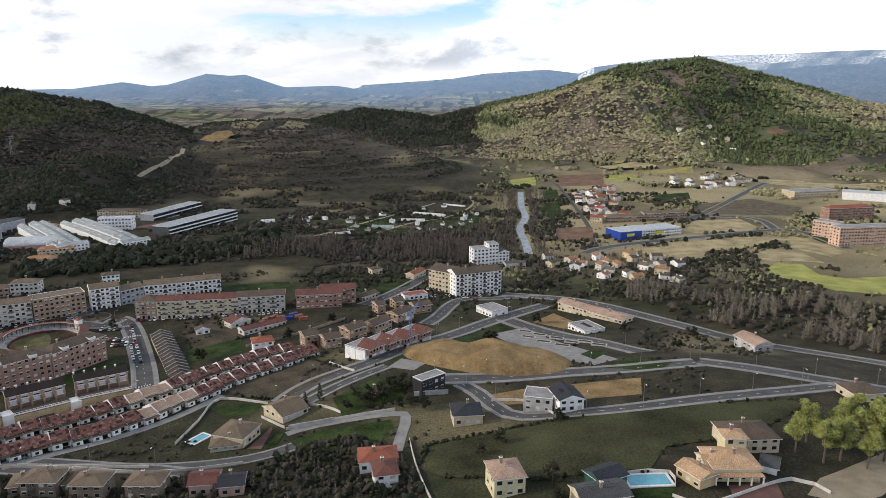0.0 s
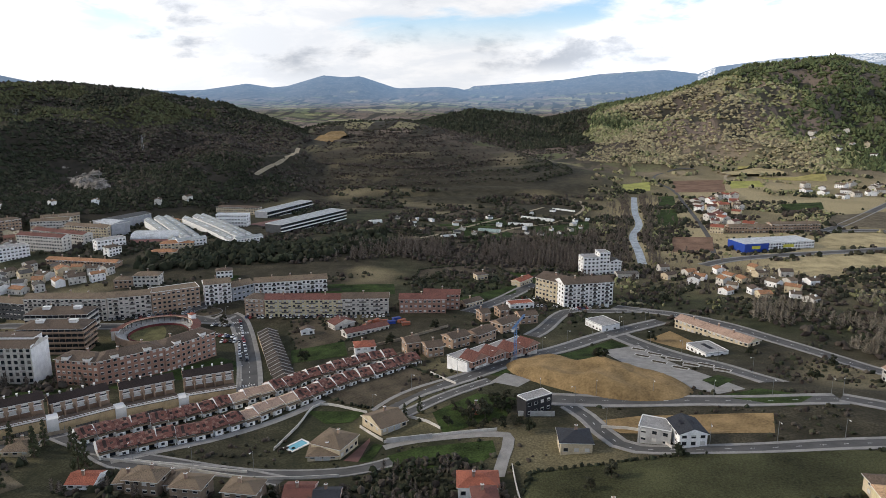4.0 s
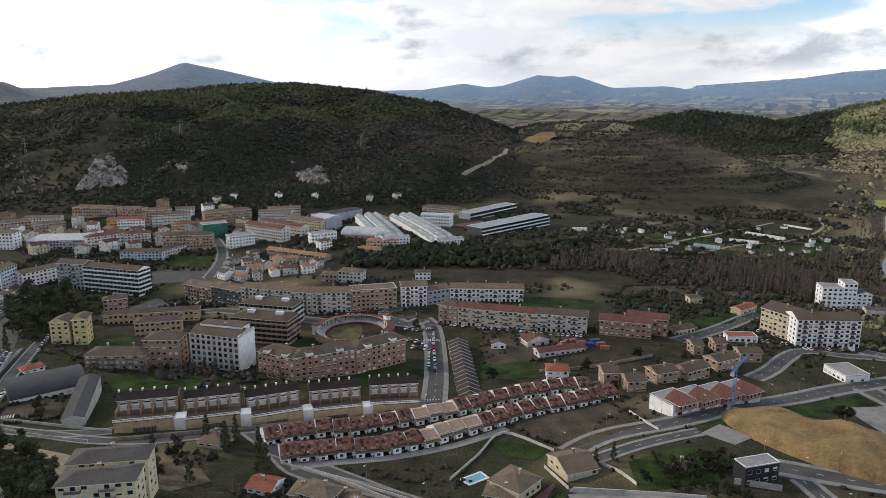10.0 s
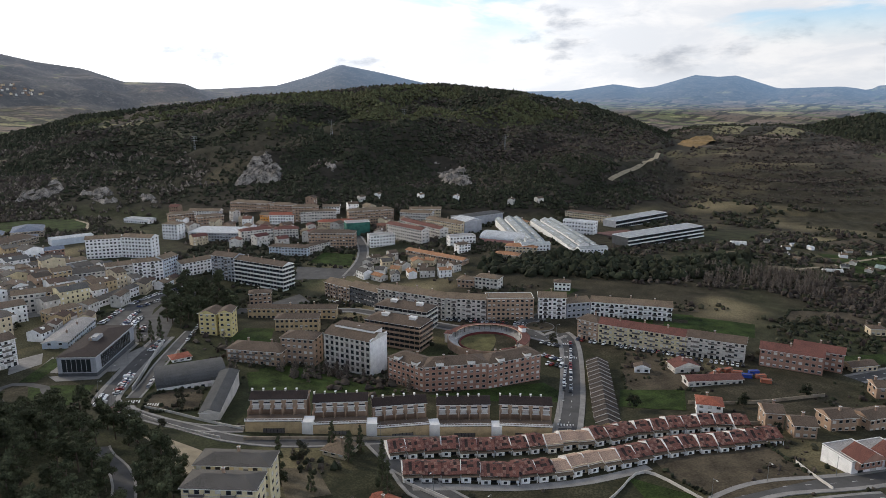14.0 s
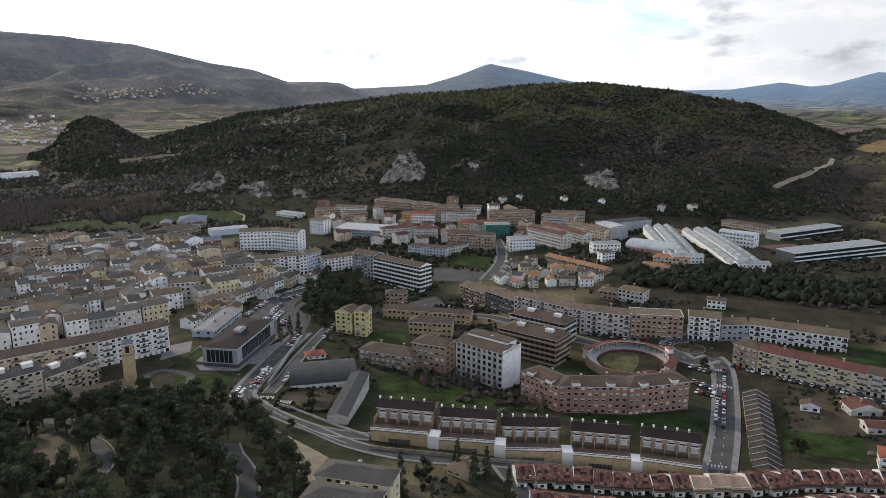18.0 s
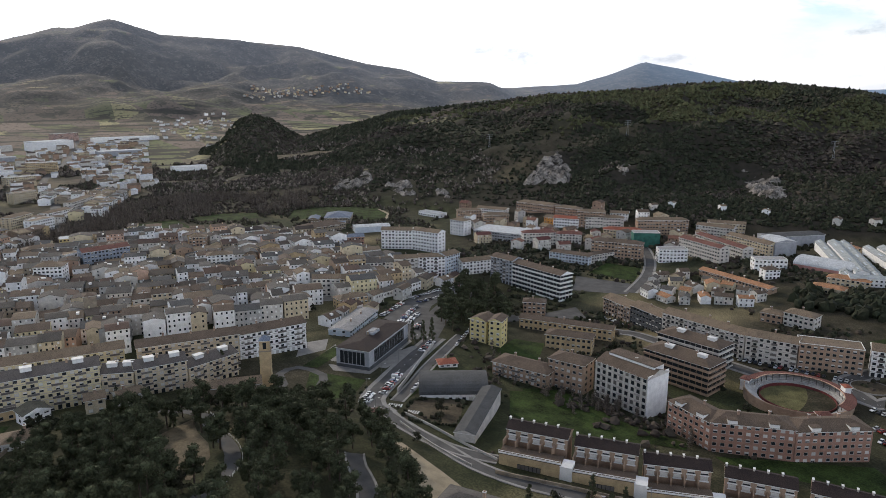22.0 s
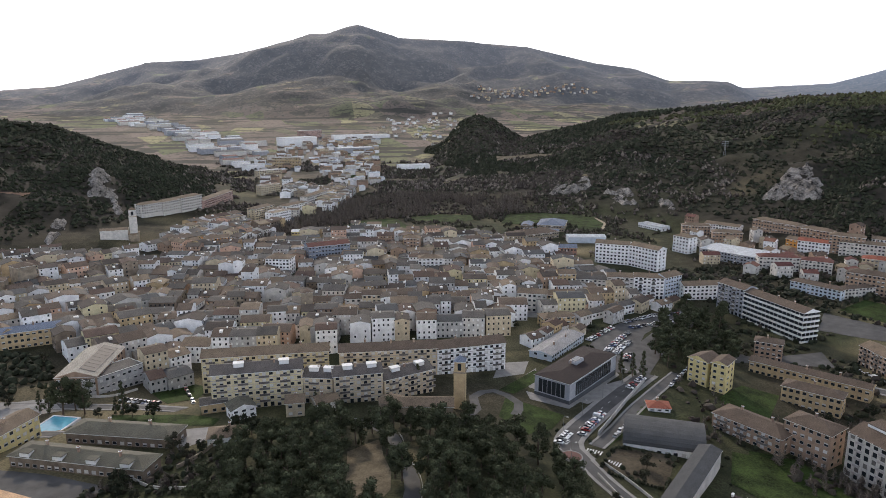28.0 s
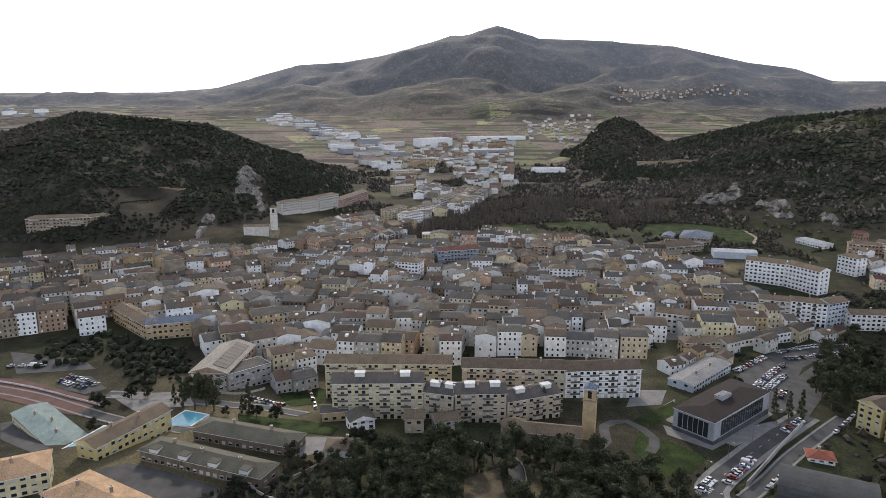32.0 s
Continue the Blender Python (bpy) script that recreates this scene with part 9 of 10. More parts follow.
scattered(ZONE_EAST_VILLAS, 14, 26, "on the sunny slope", (11, 16), (9, 12), (5, 7), ["white", "white", "pale"], ["tan", "brown"], 8)
scattered(ZONE_RIVER_HOUSES, 22, 27, "among the riverside gardens", (7, 11), (7, 9), (3.5, 6), ["white", "cream", "pale"], ["tan", "brown", "orange"], 4)
scattered(ZONE_FAR_VILLAS, 11, 28, "on the far slope", (9, 14), (8, 11), (4, 6), ["pale", "pale", "cream", "white"], ["tan", "brown"], 8, None, False, single=False)
scattered(ZONE_UPTOWN, 24, 30, "below the upper blocks", (8, 13), (7, 10), (4.5, 7.5), ["white", "pale", "cream"], ["orange", "brown", "grey2"], 2)
scattered(ZONE_GARDENS, 26, 31, "among the allotments", (4, 8), (3.5, 6), (2.2, 3.2), ["white", "white", "pale"], ["tan", "flatwhite", "metal"], 6, None, False, "garden_hut", "hut")
scattered(ZONE_CARPARK_HOUSES, 34, 35, "along the car park", (8, 15), (7, 11), (4.5, 9), ["white", "white", "cream", "pale", "ochre"], ["tan", "oldtile", "brown", "oldred"], 0.5, 125, jit=12)
scattered(ZONE_HILL_FOOT, 6, 32, "at the foot of the hill", (6, 12), (6, 8), (4.5, 6), ["white", "pale"], ["brown", "tan"], 12)
scattered(ZONE_TOWN_MID, 40, 33, "in the upper quarter", (9, 16), (9, 12), (6, 12), ["pale", "cream", "brick", "white"], ["tan", "brown", "redbrown"], 3, single=False)
for (place, kind, which), (v, f) in JOINED.items():
    mat = WALLS[which] if kind == "wall" else ROOFS[which] if kind == "roof" else M_GLASS if kind == "glass" else M_TRIM
    if f:
        nm = {"wall": "house_walls", "roof": "house_roofs", "glass": "house_windows", "frame": "house_shutters"}[kind]
        tagged(new(nm, quads_mesh(nm, v, f, [mat])), "mass of small %s %s" % ({"wall": "rendered house walls", "roof": "tiled house roofs", "glass": "dark house windows", "frame": "pale house shutters"}[kind], place), "houses", kind="stuff")

# ---- trees, woods and scrub ----
def leaf_material(name, colour, spread=0.36):
    m = material(name, colour, 0.9, scale=3, grime=0.25, spread=0.2, bump=0, island=spread, spec=0.12)
    return m


M_PINE = leaf_material("pine_needles", (0.068, 0.075, 0.041), 0.35)
# yellow-green needles, over-bright so that the colour itself holds the sunlight
M_PINE2 = leaf_material("sun_painted_needles", (0.30, 0.31, 0.10), 0.4)
M_OAK = leaf_material("evergreen_oak", (0.030, 0.034, 0.020))
M_GREEN = leaf_material("green_scrub", (0.052, 0.051, 0.033))
M_BROWN = leaf_material("winter_scrub", (0.066, 0.054, 0.044))
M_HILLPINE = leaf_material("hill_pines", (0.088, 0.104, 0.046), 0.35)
# lighter pine colour that paints a sunlit band on the long hill
M_SUN_PINE = leaf_material("sun_painted_pines", (0.068, 0.070, 0.033))
# brighter copies of green and winter scrub, with sunlight put into the colour
M_SUNNY = leaf_material("sun_painted_scrub", (0.215, 0.215, 0.105), 0.3)
M_SUN_DRY = leaf_material("dry_scrub", (0.29, 0.25, 0.15), 0.3)
M_TWIG = leaf_material("bare_twigs", (0.165, 0.138, 0.116))
# paler copy of the bare twigs: sunlight painted onto the eastern poplars
M_SUNTWIG = leaf_material("sun_painted_twigs", (0.225, 0.195, 0.155))
M_BARK = material("bark", (0.12, 0.09, 0.07), 0.95, scale=0.6)

PHI = (1 + 5 ** 0.5) / 2
ICO_V = np.array([(-1, PHI, 0), (1, PHI, 0), (-1, -PHI, 0), (1, -PHI, 0), (0, -1, PHI), (0, 1, PHI), (0, -1, -PHI), (0, 1, -PHI), (PHI, 0, -1), (PHI, 0, 1), (-PHI, 0, -1), (-PHI, 0, 1)]) / math.hypot(1, PHI)
ICO_F = np.array([(0, 11, 5), (0, 5, 1), (0, 1, 7), (0, 7, 10), (0, 10, 11), (1, 5, 9), (5, 11, 4), (11, 10, 2), (10, 7, 6), (7, 1, 8), (3, 9, 4), (3, 4, 2), (3, 2, 6), (3, 6, 8), (3, 8, 9), (4, 9, 5), (2, 4, 11), (6, 2, 10), (8, 6, 7), (9, 8, 1)])


OCT_V = np.array([(1, 0, 0), (-1, 0, 0), (0, 1, 0), (0, -1, 0), (0, 0, 1), (0, 0, -1)], float)
OCT_F = np.array([(0, 2, 4), (2, 1, 4), (1, 3, 4), (3, 0, 4), (2, 0, 5), (1, 2, 5), (3, 1, 5), (0, 3, 5)])


def clumps(name, places, sizes, tall, mat, seed, far=False):
    """Many small uneven clumps of leaves as one mesh."""
    r = np.random.RandomState(seed)
    n = len(places)
    base_v, base_f = (OCT_V, OCT_F) if far else (ICO_V, ICO_F)
    nv = len(base_v)
    v = base_v[None] * (1 + r.uniform(-0.38, 0.38, (n, nv, 1))) + r.uniform(-0.15, 0.15, (n, nv, 3))
    v = v * sizes[:, None, None] * np.stack([np.ones(n), r.uniform(0.75, 1.25, n), r.uniform(0.8, 1.2, n) * tall], -1)[:, None, :]
    a = r.uniform(0, 6.28, n)
    c, s = np.cos(a)[:, None], np.sin(a)[:, None]
    v = np.stack([v[..., 0] * c - v[..., 1] * s, v[..., 0] * s + v[..., 1] * c, v[..., 2]], -1) + places[:, None, :]
    f = base_f[None] + nv * np.arange(n)[:, None, None]
    return mesh_from(name, v.reshape(-1, 3), f.reshape(-1, 3), mat)


def in_poly(x, y, poly):
    hit = np.zeros(len(x), bool)
    for (x0, y0), (x1, y1) in zip(poly, poly[1:] + poly[:1]):
        if y0 == y1:
            continue
        hit ^= ((y0 > y) != (y1 > y)) & (x < (x1 - x0) * (y - y0) / (y1 - y0) + x0)
    return hit


def clear_mask(x, y, r):
    """Which points keep clear of buildings and roads."""
    ok = np.ones(len(x), bool)
    for bx_, by_, w, d, a in BUILT:
        dx, dy = x - bx_, y - by_
        u, t = dx * math.cos(a) + dy * math.sin(a), -dx * math.sin(a) + dy * math.cos(a)
        ok &= ~((np.abs(u) < w / 2 + r) & (np.abs(t) < d / 2 + r))
    for line, half in ROAD_LINES:
        for i in range(0, len(line)):
            ok &= (x - line[i, 0]) ** 2 + (y - line[i, 1]) ** 2 > (half + r * 0.6) ** 2
    return ok


# woods on the hills: the denser the nearer
rs = np.random.RandomState(3)
M = 760000
wa, wr = np.radians(rs.uniform(-40, 128, M)), np.sqrt(rs.uniform(720 ** 2, 2700 ** 2, M))
wx, wy = CX - np.sin(wa) * wr, CY + np.cos(wa) * wr
keep = rs.uniform(0, 1, M) < np.clip((1250 / wr) ** 2.2, 0, 1)
wx, wy, wr, wa = wx[keep], wy[keep], wr[keep], wa[keep]
wz = lie(wx, wy)
slope = np.hypot(lie(wx + 12, wy) - lie(wx - 12, wy), lie(wx, wy + 12) - lie(wx, wy - 12)) / 24
thick = fbm(wx, wy, 150, 4, 77)
wad = np.degrees(wa)
hilly = (wz > 16) & (slope > 0.055)
spur = (wad < 19) & (wad > -8) & (wr < 1520)          # terraced spur: thin scrub
p = np.clip(0.62 + 0.9 * thick, 0.06, 1.0) * np.where(spur, 0.42 + 1.1 * ((wz + 2 * thick) % 8 < 1.9), 1.0) * np.where(wad < -8, 0.85, 1.0)
sel = hilly & (rs.uniform(0, 1, len(wx)) < p)
for poly in (ROUTE_HILL_TRACK, ROUTE_HILL_TRACK_LOW):
    ln = smooth_line(poly)
    for q in ln:
        sel &= (wx - q[0]) ** 2 + (wy - q[1]) ** 2 > 144
sel &= ~((wad > 60) & (wad < 106) & (wr > 1750))
for cover, pts in PLOTS:
    sel &= ~in_poly(wx, wy, pts)
CLIFFS = (ZONE_ROCK_A, ZONE_ROCK_B, ZONE_ROCK_C, ZONE_ROCK_D, ZONE_ROCK_E, ZONE_ROCK_F, ZONE_ROCK_G, ZONE_ROCK_H)
for cliff in CLIFFS:
    sel &= ~in_poly(wx, wy, cliff) | (rs.uniform(0, 1, len(wx)) < 0.12)
wx, wy, wz, wr, wad, thick = wx[sel], wy[sel], wz[sel], wr[sel], wad[sel], thick[sel]
size = rs.uniform(1.0, 2.4, len(wx)) * np.clip(wr / 1000, 0.8, 1.9)
kind = rs.uniform(-0.5, 0.5, len(wx)) + 1.6 * fbm(wx, wy, 210, 3, 91)
on_spur = (wad < 19) & (wad > -8) & (wr < 1520)
kind = np.where(on_spur, kind + 0.75, kind)
size = np.where(on_spur, size * 0.62, size)
# north-east woods take the leaf colours that have sunlight painted in
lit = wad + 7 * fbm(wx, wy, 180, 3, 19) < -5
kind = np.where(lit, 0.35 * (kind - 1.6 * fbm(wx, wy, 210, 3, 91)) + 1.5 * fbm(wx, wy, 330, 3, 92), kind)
# where the sunlit band across the upper slope is painted by leaf colour
upper = ~lit & (wad > 26) & (wad < 68) & (wz > 92 + 34 * fbm(wx, wy, 120, 3, 52)) & (fbm(wx, wy, 170, 3, 53) > -0.12) & (wr < 1560)
kind = np.where(upper, 5.0, kind)
for name, mask, mat, tall, lab in (("olive_wood", upper, M_SUN_PINE, 0.9, "olive-green pines on the upper slope, sunlit band painted in"), ("evergreen_wood", ~lit & (kind < 0.02), M_OAK, 0.85, "dark evergreen oak wood on the hills"), ("green_scrub", ~lit & (kind >= 0.02) & (kind < 0.42), M_GREEN, 0.75, "dull green scrub on the hills"),
                                   ("pine_wood", lit & (kind < -0.04), M_HILLPINE, 1.0, "dark green pine wood on the sunny hill"), ("sunny_wood", lit & (kind >= -0.04) & (kind < 0.3), M_SUNNY, 0.85, "yellow-green wood on the sunny hill"), ("dry_scrub", lit & (kind >= 0.3), M_SUN_DRY, 0.7, "dry hill scrub paled with painted sunlight"),
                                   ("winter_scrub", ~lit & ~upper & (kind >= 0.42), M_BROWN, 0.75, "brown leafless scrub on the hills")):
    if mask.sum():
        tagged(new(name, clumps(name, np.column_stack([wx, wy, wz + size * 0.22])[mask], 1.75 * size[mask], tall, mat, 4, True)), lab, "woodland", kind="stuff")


# bare riverside trees
def bare_trees(name, places, heights, mat, seed, twigs=84):
    r = np.random.RandomState(seed)
    n = len(places)
    k = twigs
    h = heights[:, None]
    z0 = h * r.uniform(0.08, 0.75, (n, k))
    ang, out = r.uniform(0, 6.28, (n, k)), r.uniform(0.08, 0.34, (n, k)) * h * (1.15 - z0 / h)
    top = np.minimum(z0 + h * r.uniform(0.05, 0.26, (n, k)), h)
    th = r.uniform(0.05, 0.11, (n, k)) * np.clip(h / 9, 0.8, 2)
    bx_, by_ = np.cos(ang) * out * 0.15, np.sin(ang) * out * 0.15
    tx, ty = np.cos(ang) * out, np.sin(ang) * out
    v = np.stack([np.stack([bx_ - np.sin(ang) * th, by_ + np.cos(ang) * th, z0], -1), np.stack([bx_ + np.sin(ang) * th, by_ - np.cos(ang) * th, z0 + 0.3], -1), np.stack([tx, ty, top], -1)], 2)
    v = v + places[:, None, None, :]
    return mesh_from(name, v.reshape(-1, 3), np.arange(n * k * 3).reshape(-1, 3), mat)


def fill(poly, gap, seed, r=1.5, clear=True, noisy=0.0):
    rr = np.random.RandomState(seed)
    xs, ys = np.array(poly).T
    area = (xs.max() - xs.min()) * (ys.max() - ys.min())
    n = int(area / gap ** 2)
    x, y = rr.uniform(xs.min(), xs.max(), n), rr.uniform(ys.min(), ys.max(), n)
    k = in_poly(x, y, poly)
    if noisy:
        k &= fbm(x, y, 40, 3, seed) > noisy - 0.5
    x, y = x[k], y[k]
    if clear:
        k = clear_mask(x, y, r)
        x, y = x[k], y[k]
    river = smooth_line(ROUTE_RIVER, 8)
    k = np.ones(len(x), bool)
    for lawn in PARK_LAWNS:
        k &= ~in_poly(x, y, lawn)
    for q in river:
        k &= (x - q[0]) ** 2 + (y - q[1]) ** 2 > 11 ** 2
    x, y = x[k], y[k]
    return np.column_stack([x, y, lie(x, y)])


for zone, gap, hs, lab in ((ZONE_POPLARS_EAST, 5.5, (7, 13), "bare winter poplars along the river"), (ZONE_POPLARS_MID, 4.4, (6, 12), "bare winter trees below the town"), (ZONE_POPLARS_MEADOW, 6.5, (5, 10), "bare winter trees beside the allotments"), (ZONE_POPLARS_SOUTH, 4.6, (7, 12), "bare winter wood along the river"),
                           (ZONE_SCRUB_MID, 6.5, (4, 9), "bare winter trees among the gardens"), (ZONE_RIVER_HOUSES, 9, (4, 8), "bare trees between riverside houses"),
                           (ZONE_BLOCK_TREES, 4.8, (5, 9), "bare trees round the apartment blocks"), (ZONE_RING_TREES, 6.0, (6, 9), "bare trees beside the bullring"), (ZONE_SLOPE_TREES, 7.0, (4, 8), "bare trees on the slope behind the factory")):
    pts = fill(zone, gap, 17, noisy=0.46)
    tagged(new("bare_trees", bare_trees("bare_trees", pts, np.random.RandomState(8).uniform(*hs, len(pts)), M_SUNTWIG if zone is ZONE_POPLARS_EAST else M_TWIG, 9)), lab, "trees", kind="stuff")
    sh = fill(zone, gap * 1.5, 18)
    tagged(new("undergrowth", clumps("undergrowth", sh + (0, 0, 0.8), np.random.RandomState(5).uniform(1.2, 2.6, len(sh)), 0.9, M_BROWN, 6)), "brown winter undergrowth " + lab.split("trees")[-1].split("poplars")[-1].split("wood")[-1].strip(), "undergrowth", kind="stuff")
# both banks of the river
rv = smooth_line(ROUTE_RIVER, 5)
rr = np.random.RandomState(12)
for side in (-1, 1):
    off = 8.5 + rr.exponential(8, (len(rv), 5))
    d = np.gradient(rv, axis=0)
    n = np.stack([-d[:, 1], d[:, 0]], -1) / np.hypot(d[:, 0], d[:, 1])[:, None]
    q = (rv[:, None] + side * n[:, None] * off[..., None]).reshape(-1, 2) + rr.uniform(-3, 3, (len(rv) * 5, 2))
    tagged(new("bare_trees", bare_trees("bare_trees", np.column_stack([q, lie(q[:, 0], q[:, 1])]), rr.uniform(4, 9, len(q)), M_TWIG, 14)), "bare winter trees on the river bank", "trees", kind="stuff")
pts = fill(ZONE_OLIVES, 4.5, 20)
tagged(new("olive_grove", clumps("olive_grove", pts + (0, 0, 1.2), np.random.RandomState(6).uniform(1.3, 2.6, len(pts)), 0.95, M_OAK, 8)), "dark green grove below the old town", "trees", kind="stuff")
hx = []
for cover, poly in PLOTS:
    if cover in ("soil", "meadow") and math.hypot(poly[0][0] - CX, poly[0][1] - CY) < 950:
        for (x0, y0), (x1, y1) in zip(poly, poly[1:] + poly[:1]):
            n_ = int(math.dist((x0, y0), (x1, y1)) / 1.3)
            hx += [(x0 + (x1 - x0) * i / n_, y0 + (y1 - y0) * i / n_) for i in range(n_)]
hx = np.array(hx) + rr.uniform(-0.5, 0.5, (len(hx), 2))
hx = hx[clear_mask(hx[:, 0], hx[:, 1], 0.8) & (rr.uniform(0, 1, len(hx)) < 0.25 + 0.6 * (fbm(hx[:, 0], hx[:, 1], 30, 2, 9) > -0.05))]
tagged(new("hedge", clumps("hedge", np.column_stack([hx, lie(hx[:, 0], hx[:, 1]) + 0.5]), rr.uniform(0.5, 1.2, len(hx)), 1.0, M_OAK, 13)), "dark uneven hedges round lawns and plots", "hedge", kind="stuff")
pts = fill(ZONE_DARK_HEDGE, 5.0, 19)
tagged(new("evergreen_belt", clumps("evergreen_belt", pts + (0, 0, 2.0), np.random.RandomState(5).uniform(2.2, 4.2, len(pts)), 1.2, M_OAK, 7)), "dark belt of evergreen trees below the school", "trees", kind="stuff")

# valley scrub, hedges and garden bushes between the buildings
rr = np.random.RandomState(23)
sx, sy = rr.uniform(-620, 330, 52000), rr.uniform(90, 1000, 52000)
sr, sa = np.hypot(sx - CX, sy - CY), np.degrees(np.arctan2(-(sx - CX), sy - CY))
mask = (sr > 110) & (sr < 1150) & (sa > -36) & (sa < 80) & (fbm(sx, sy, 42, 4, 61) > 0.03 + 0.11 * ((sr < 640) & (sa > 14)) + 0.10 * rr.uniform(-1, 1, len(sx)))
sx, sy = sx[mask], sy[mask]
mask = clear_mask(sx, sy, 1.6)
for cover, pts in PLOTS:
    if cover != "soil":
        mask &= ~in_poly(sx, sy, pts)
for z_ in (ZONE_OLD_A, ZONE_OLD_B, ZONE_PINE_HILL, ZONE_PINE_WEST):
    mask &= ~in_poly(sx, sy, z_)
mound_d = ((sx - AT_MOUND[0][0]) / 46) ** 2 + ((sy - AT_MOUND[0][1]) / 36) ** 2
mask &= mound_d > 1
sx, sy = sx[mask], sy[mask]
sz = lie(sx, sy)
ss = rr.uniform(0.5, 1.9, len(sx)) * np.clip(np.hypot(sx - CX, sy - CY) / 450, 0.6, 1.6)
which = rr.uniform(0, 1, len(sx)) + 0.5 * fbm(sx, sy, 60, 2, 5)
for nm, a, b, mat, lab in (("garden_scrub", -9, 0.33, M_OAK, "dark evergreen bushes between plots"), ("garden_scrub", 0.33, 0.62, M_GREEN, "dull green bushes between plots"), ("garden_scrub", 0.62, 9, M_BROWN, "brown winter bushes between plots")):
    k = (which >= a) & (which < b)
    tagged(new(nm, clumps(nm, np.column_stack([sx, sy, sz + ss * 0.4])[k], ss[k], 1.0, mat, 31)), lab, "bushes", kind="stuff")


# hedgerows, thickets and lone bushes over the sunny fields, and dark woods behind the old town
rr = np.random.RandomState(29)
# field thickets reuse the scrub colours with painted sunlight
for nm, a0, a1, r0, r1, count, thr, mats in (("field_thicket", -41, -5, 440, 1420, 60000, 0.13, ((M_OAK, "dark evergreen thickets between dry fields"), (M_SUNNY, "yellow-green thickets between dry fields, sunlight painted in"), (M_SUN_DRY, "dry scrub between fields, paled with painted sunlight"))),
                                             ("valley_wood", 46, 97, 700, 1500, 60000, -0.12, ((M_GREEN, "dull green scrub behind the old town"), (M_BROWN, "bare brown trees behind the old town"), (M_TWIG, "grey leafless thicket behind the old town")))):
    ta, tr_ = np.radians(rr.uniform(a0, a1, count)), np.sqrt(rr.uniform(r0 ** 2, r1 ** 2, count))
    tx, ty = CX - np.sin(ta) * tr_, CY + np.cos(ta) * tr_
    n1 = fbm(tx, ty, 90, 4, 15)
    keep = (np.abs(n1) < 0.022) | (fbm(tx, ty, 60, 3, 16) > thr + 0.16)
    keep &= rr.uniform(0, 1, count) < 0.75
    tx, ty = tx[keep], ty[keep]
    keep = clear_mask(tx, ty, 2.2)
    for cover, pts in PLOTS:
        keep &= ~in_poly(tx, ty, pts)
    for z_ in (ZONE_OLD_A, ZONE_OLD_B, ZONE_UPPER) + CLIFFS:
        keep &= ~in_poly(tx, ty, z_)
    tx, ty = tx[keep], ty[keep]
    tz = lie(tx, ty)
    keep = tz < 60
    tx, ty, tz = tx[keep], ty[keep], tz[keep]
    ts = rr.uniform(0.9, 2.6, len(tx)) * np.clip(np.hypot(tx - CX, ty - CY) / 900, 0.7, 1.5)
    pick = rr.uniform(0, 1, len(tx)) + 0.6 * fbm(tx, ty, 120, 2, 44)
    for (mat, lab), lo_, hi_ in zip(mats, (-9, 0.30, 0.70), (0.30, 0.70, 9)):
        k = (pick >= lo_) & (pick < hi_)
        tagged(new(nm, clumps(nm, np.column_stack([tx, ty, tz + ts * 0.45])[k], ts[k], 1.1, mat, 33, nm == "valley_wood")), lab, "bushes", kind="stuff")


# overgrown gardens close by
for n_, (zone, gap) in enumerate(((ZONE_NEAR_THICKET, 2.1), (ZONE_NEAR_GARDENS, 2.8), (ZONE_WEST_THICKET, 2.6), (ZONE_SOUTH_YARDS, 2.8))):
    pts = fill(zone, gap, 71 + n_, 0.9, True, 0.38)
    k = np.random.RandomState(72 + n_).uniform(0, 1, len(pts))
    sz = np.random.RandomState(73 + n_).uniform(0.5, 1.5, len(pts))
    for lo_, hi_, mat, lab in ((0, 0.45, M_OAK, "dark evergreen bushes in overgrown gardens"), (0.45, 0.75, M_BROWN, "brown leafless bushes in overgrown gardens"), (0.75, 1.1, M_GREEN, "dull green bushes in overgrown gardens")):
        m_ = (k >= lo_) & (k < hi_)
        if m_.sum():
            tagged(new("garden_thicket", clumps("garden_thicket", pts[m_] + np.column_stack([np.zeros((m_.sum(), 2)), sz[m_] * 0.5]), sz[m_], 1.15, mat, 35)), lab, "bushes", kind="stuff")
    tw = pts[::9]
    tagged(new("bare_trees", bare_trees("bare_trees", tw, np.random.RandomState(74).uniform(3, 7, len(tw)), M_TWIG, 36)), "bare winter trees in overgrown gardens", "trees", kind="stuff")


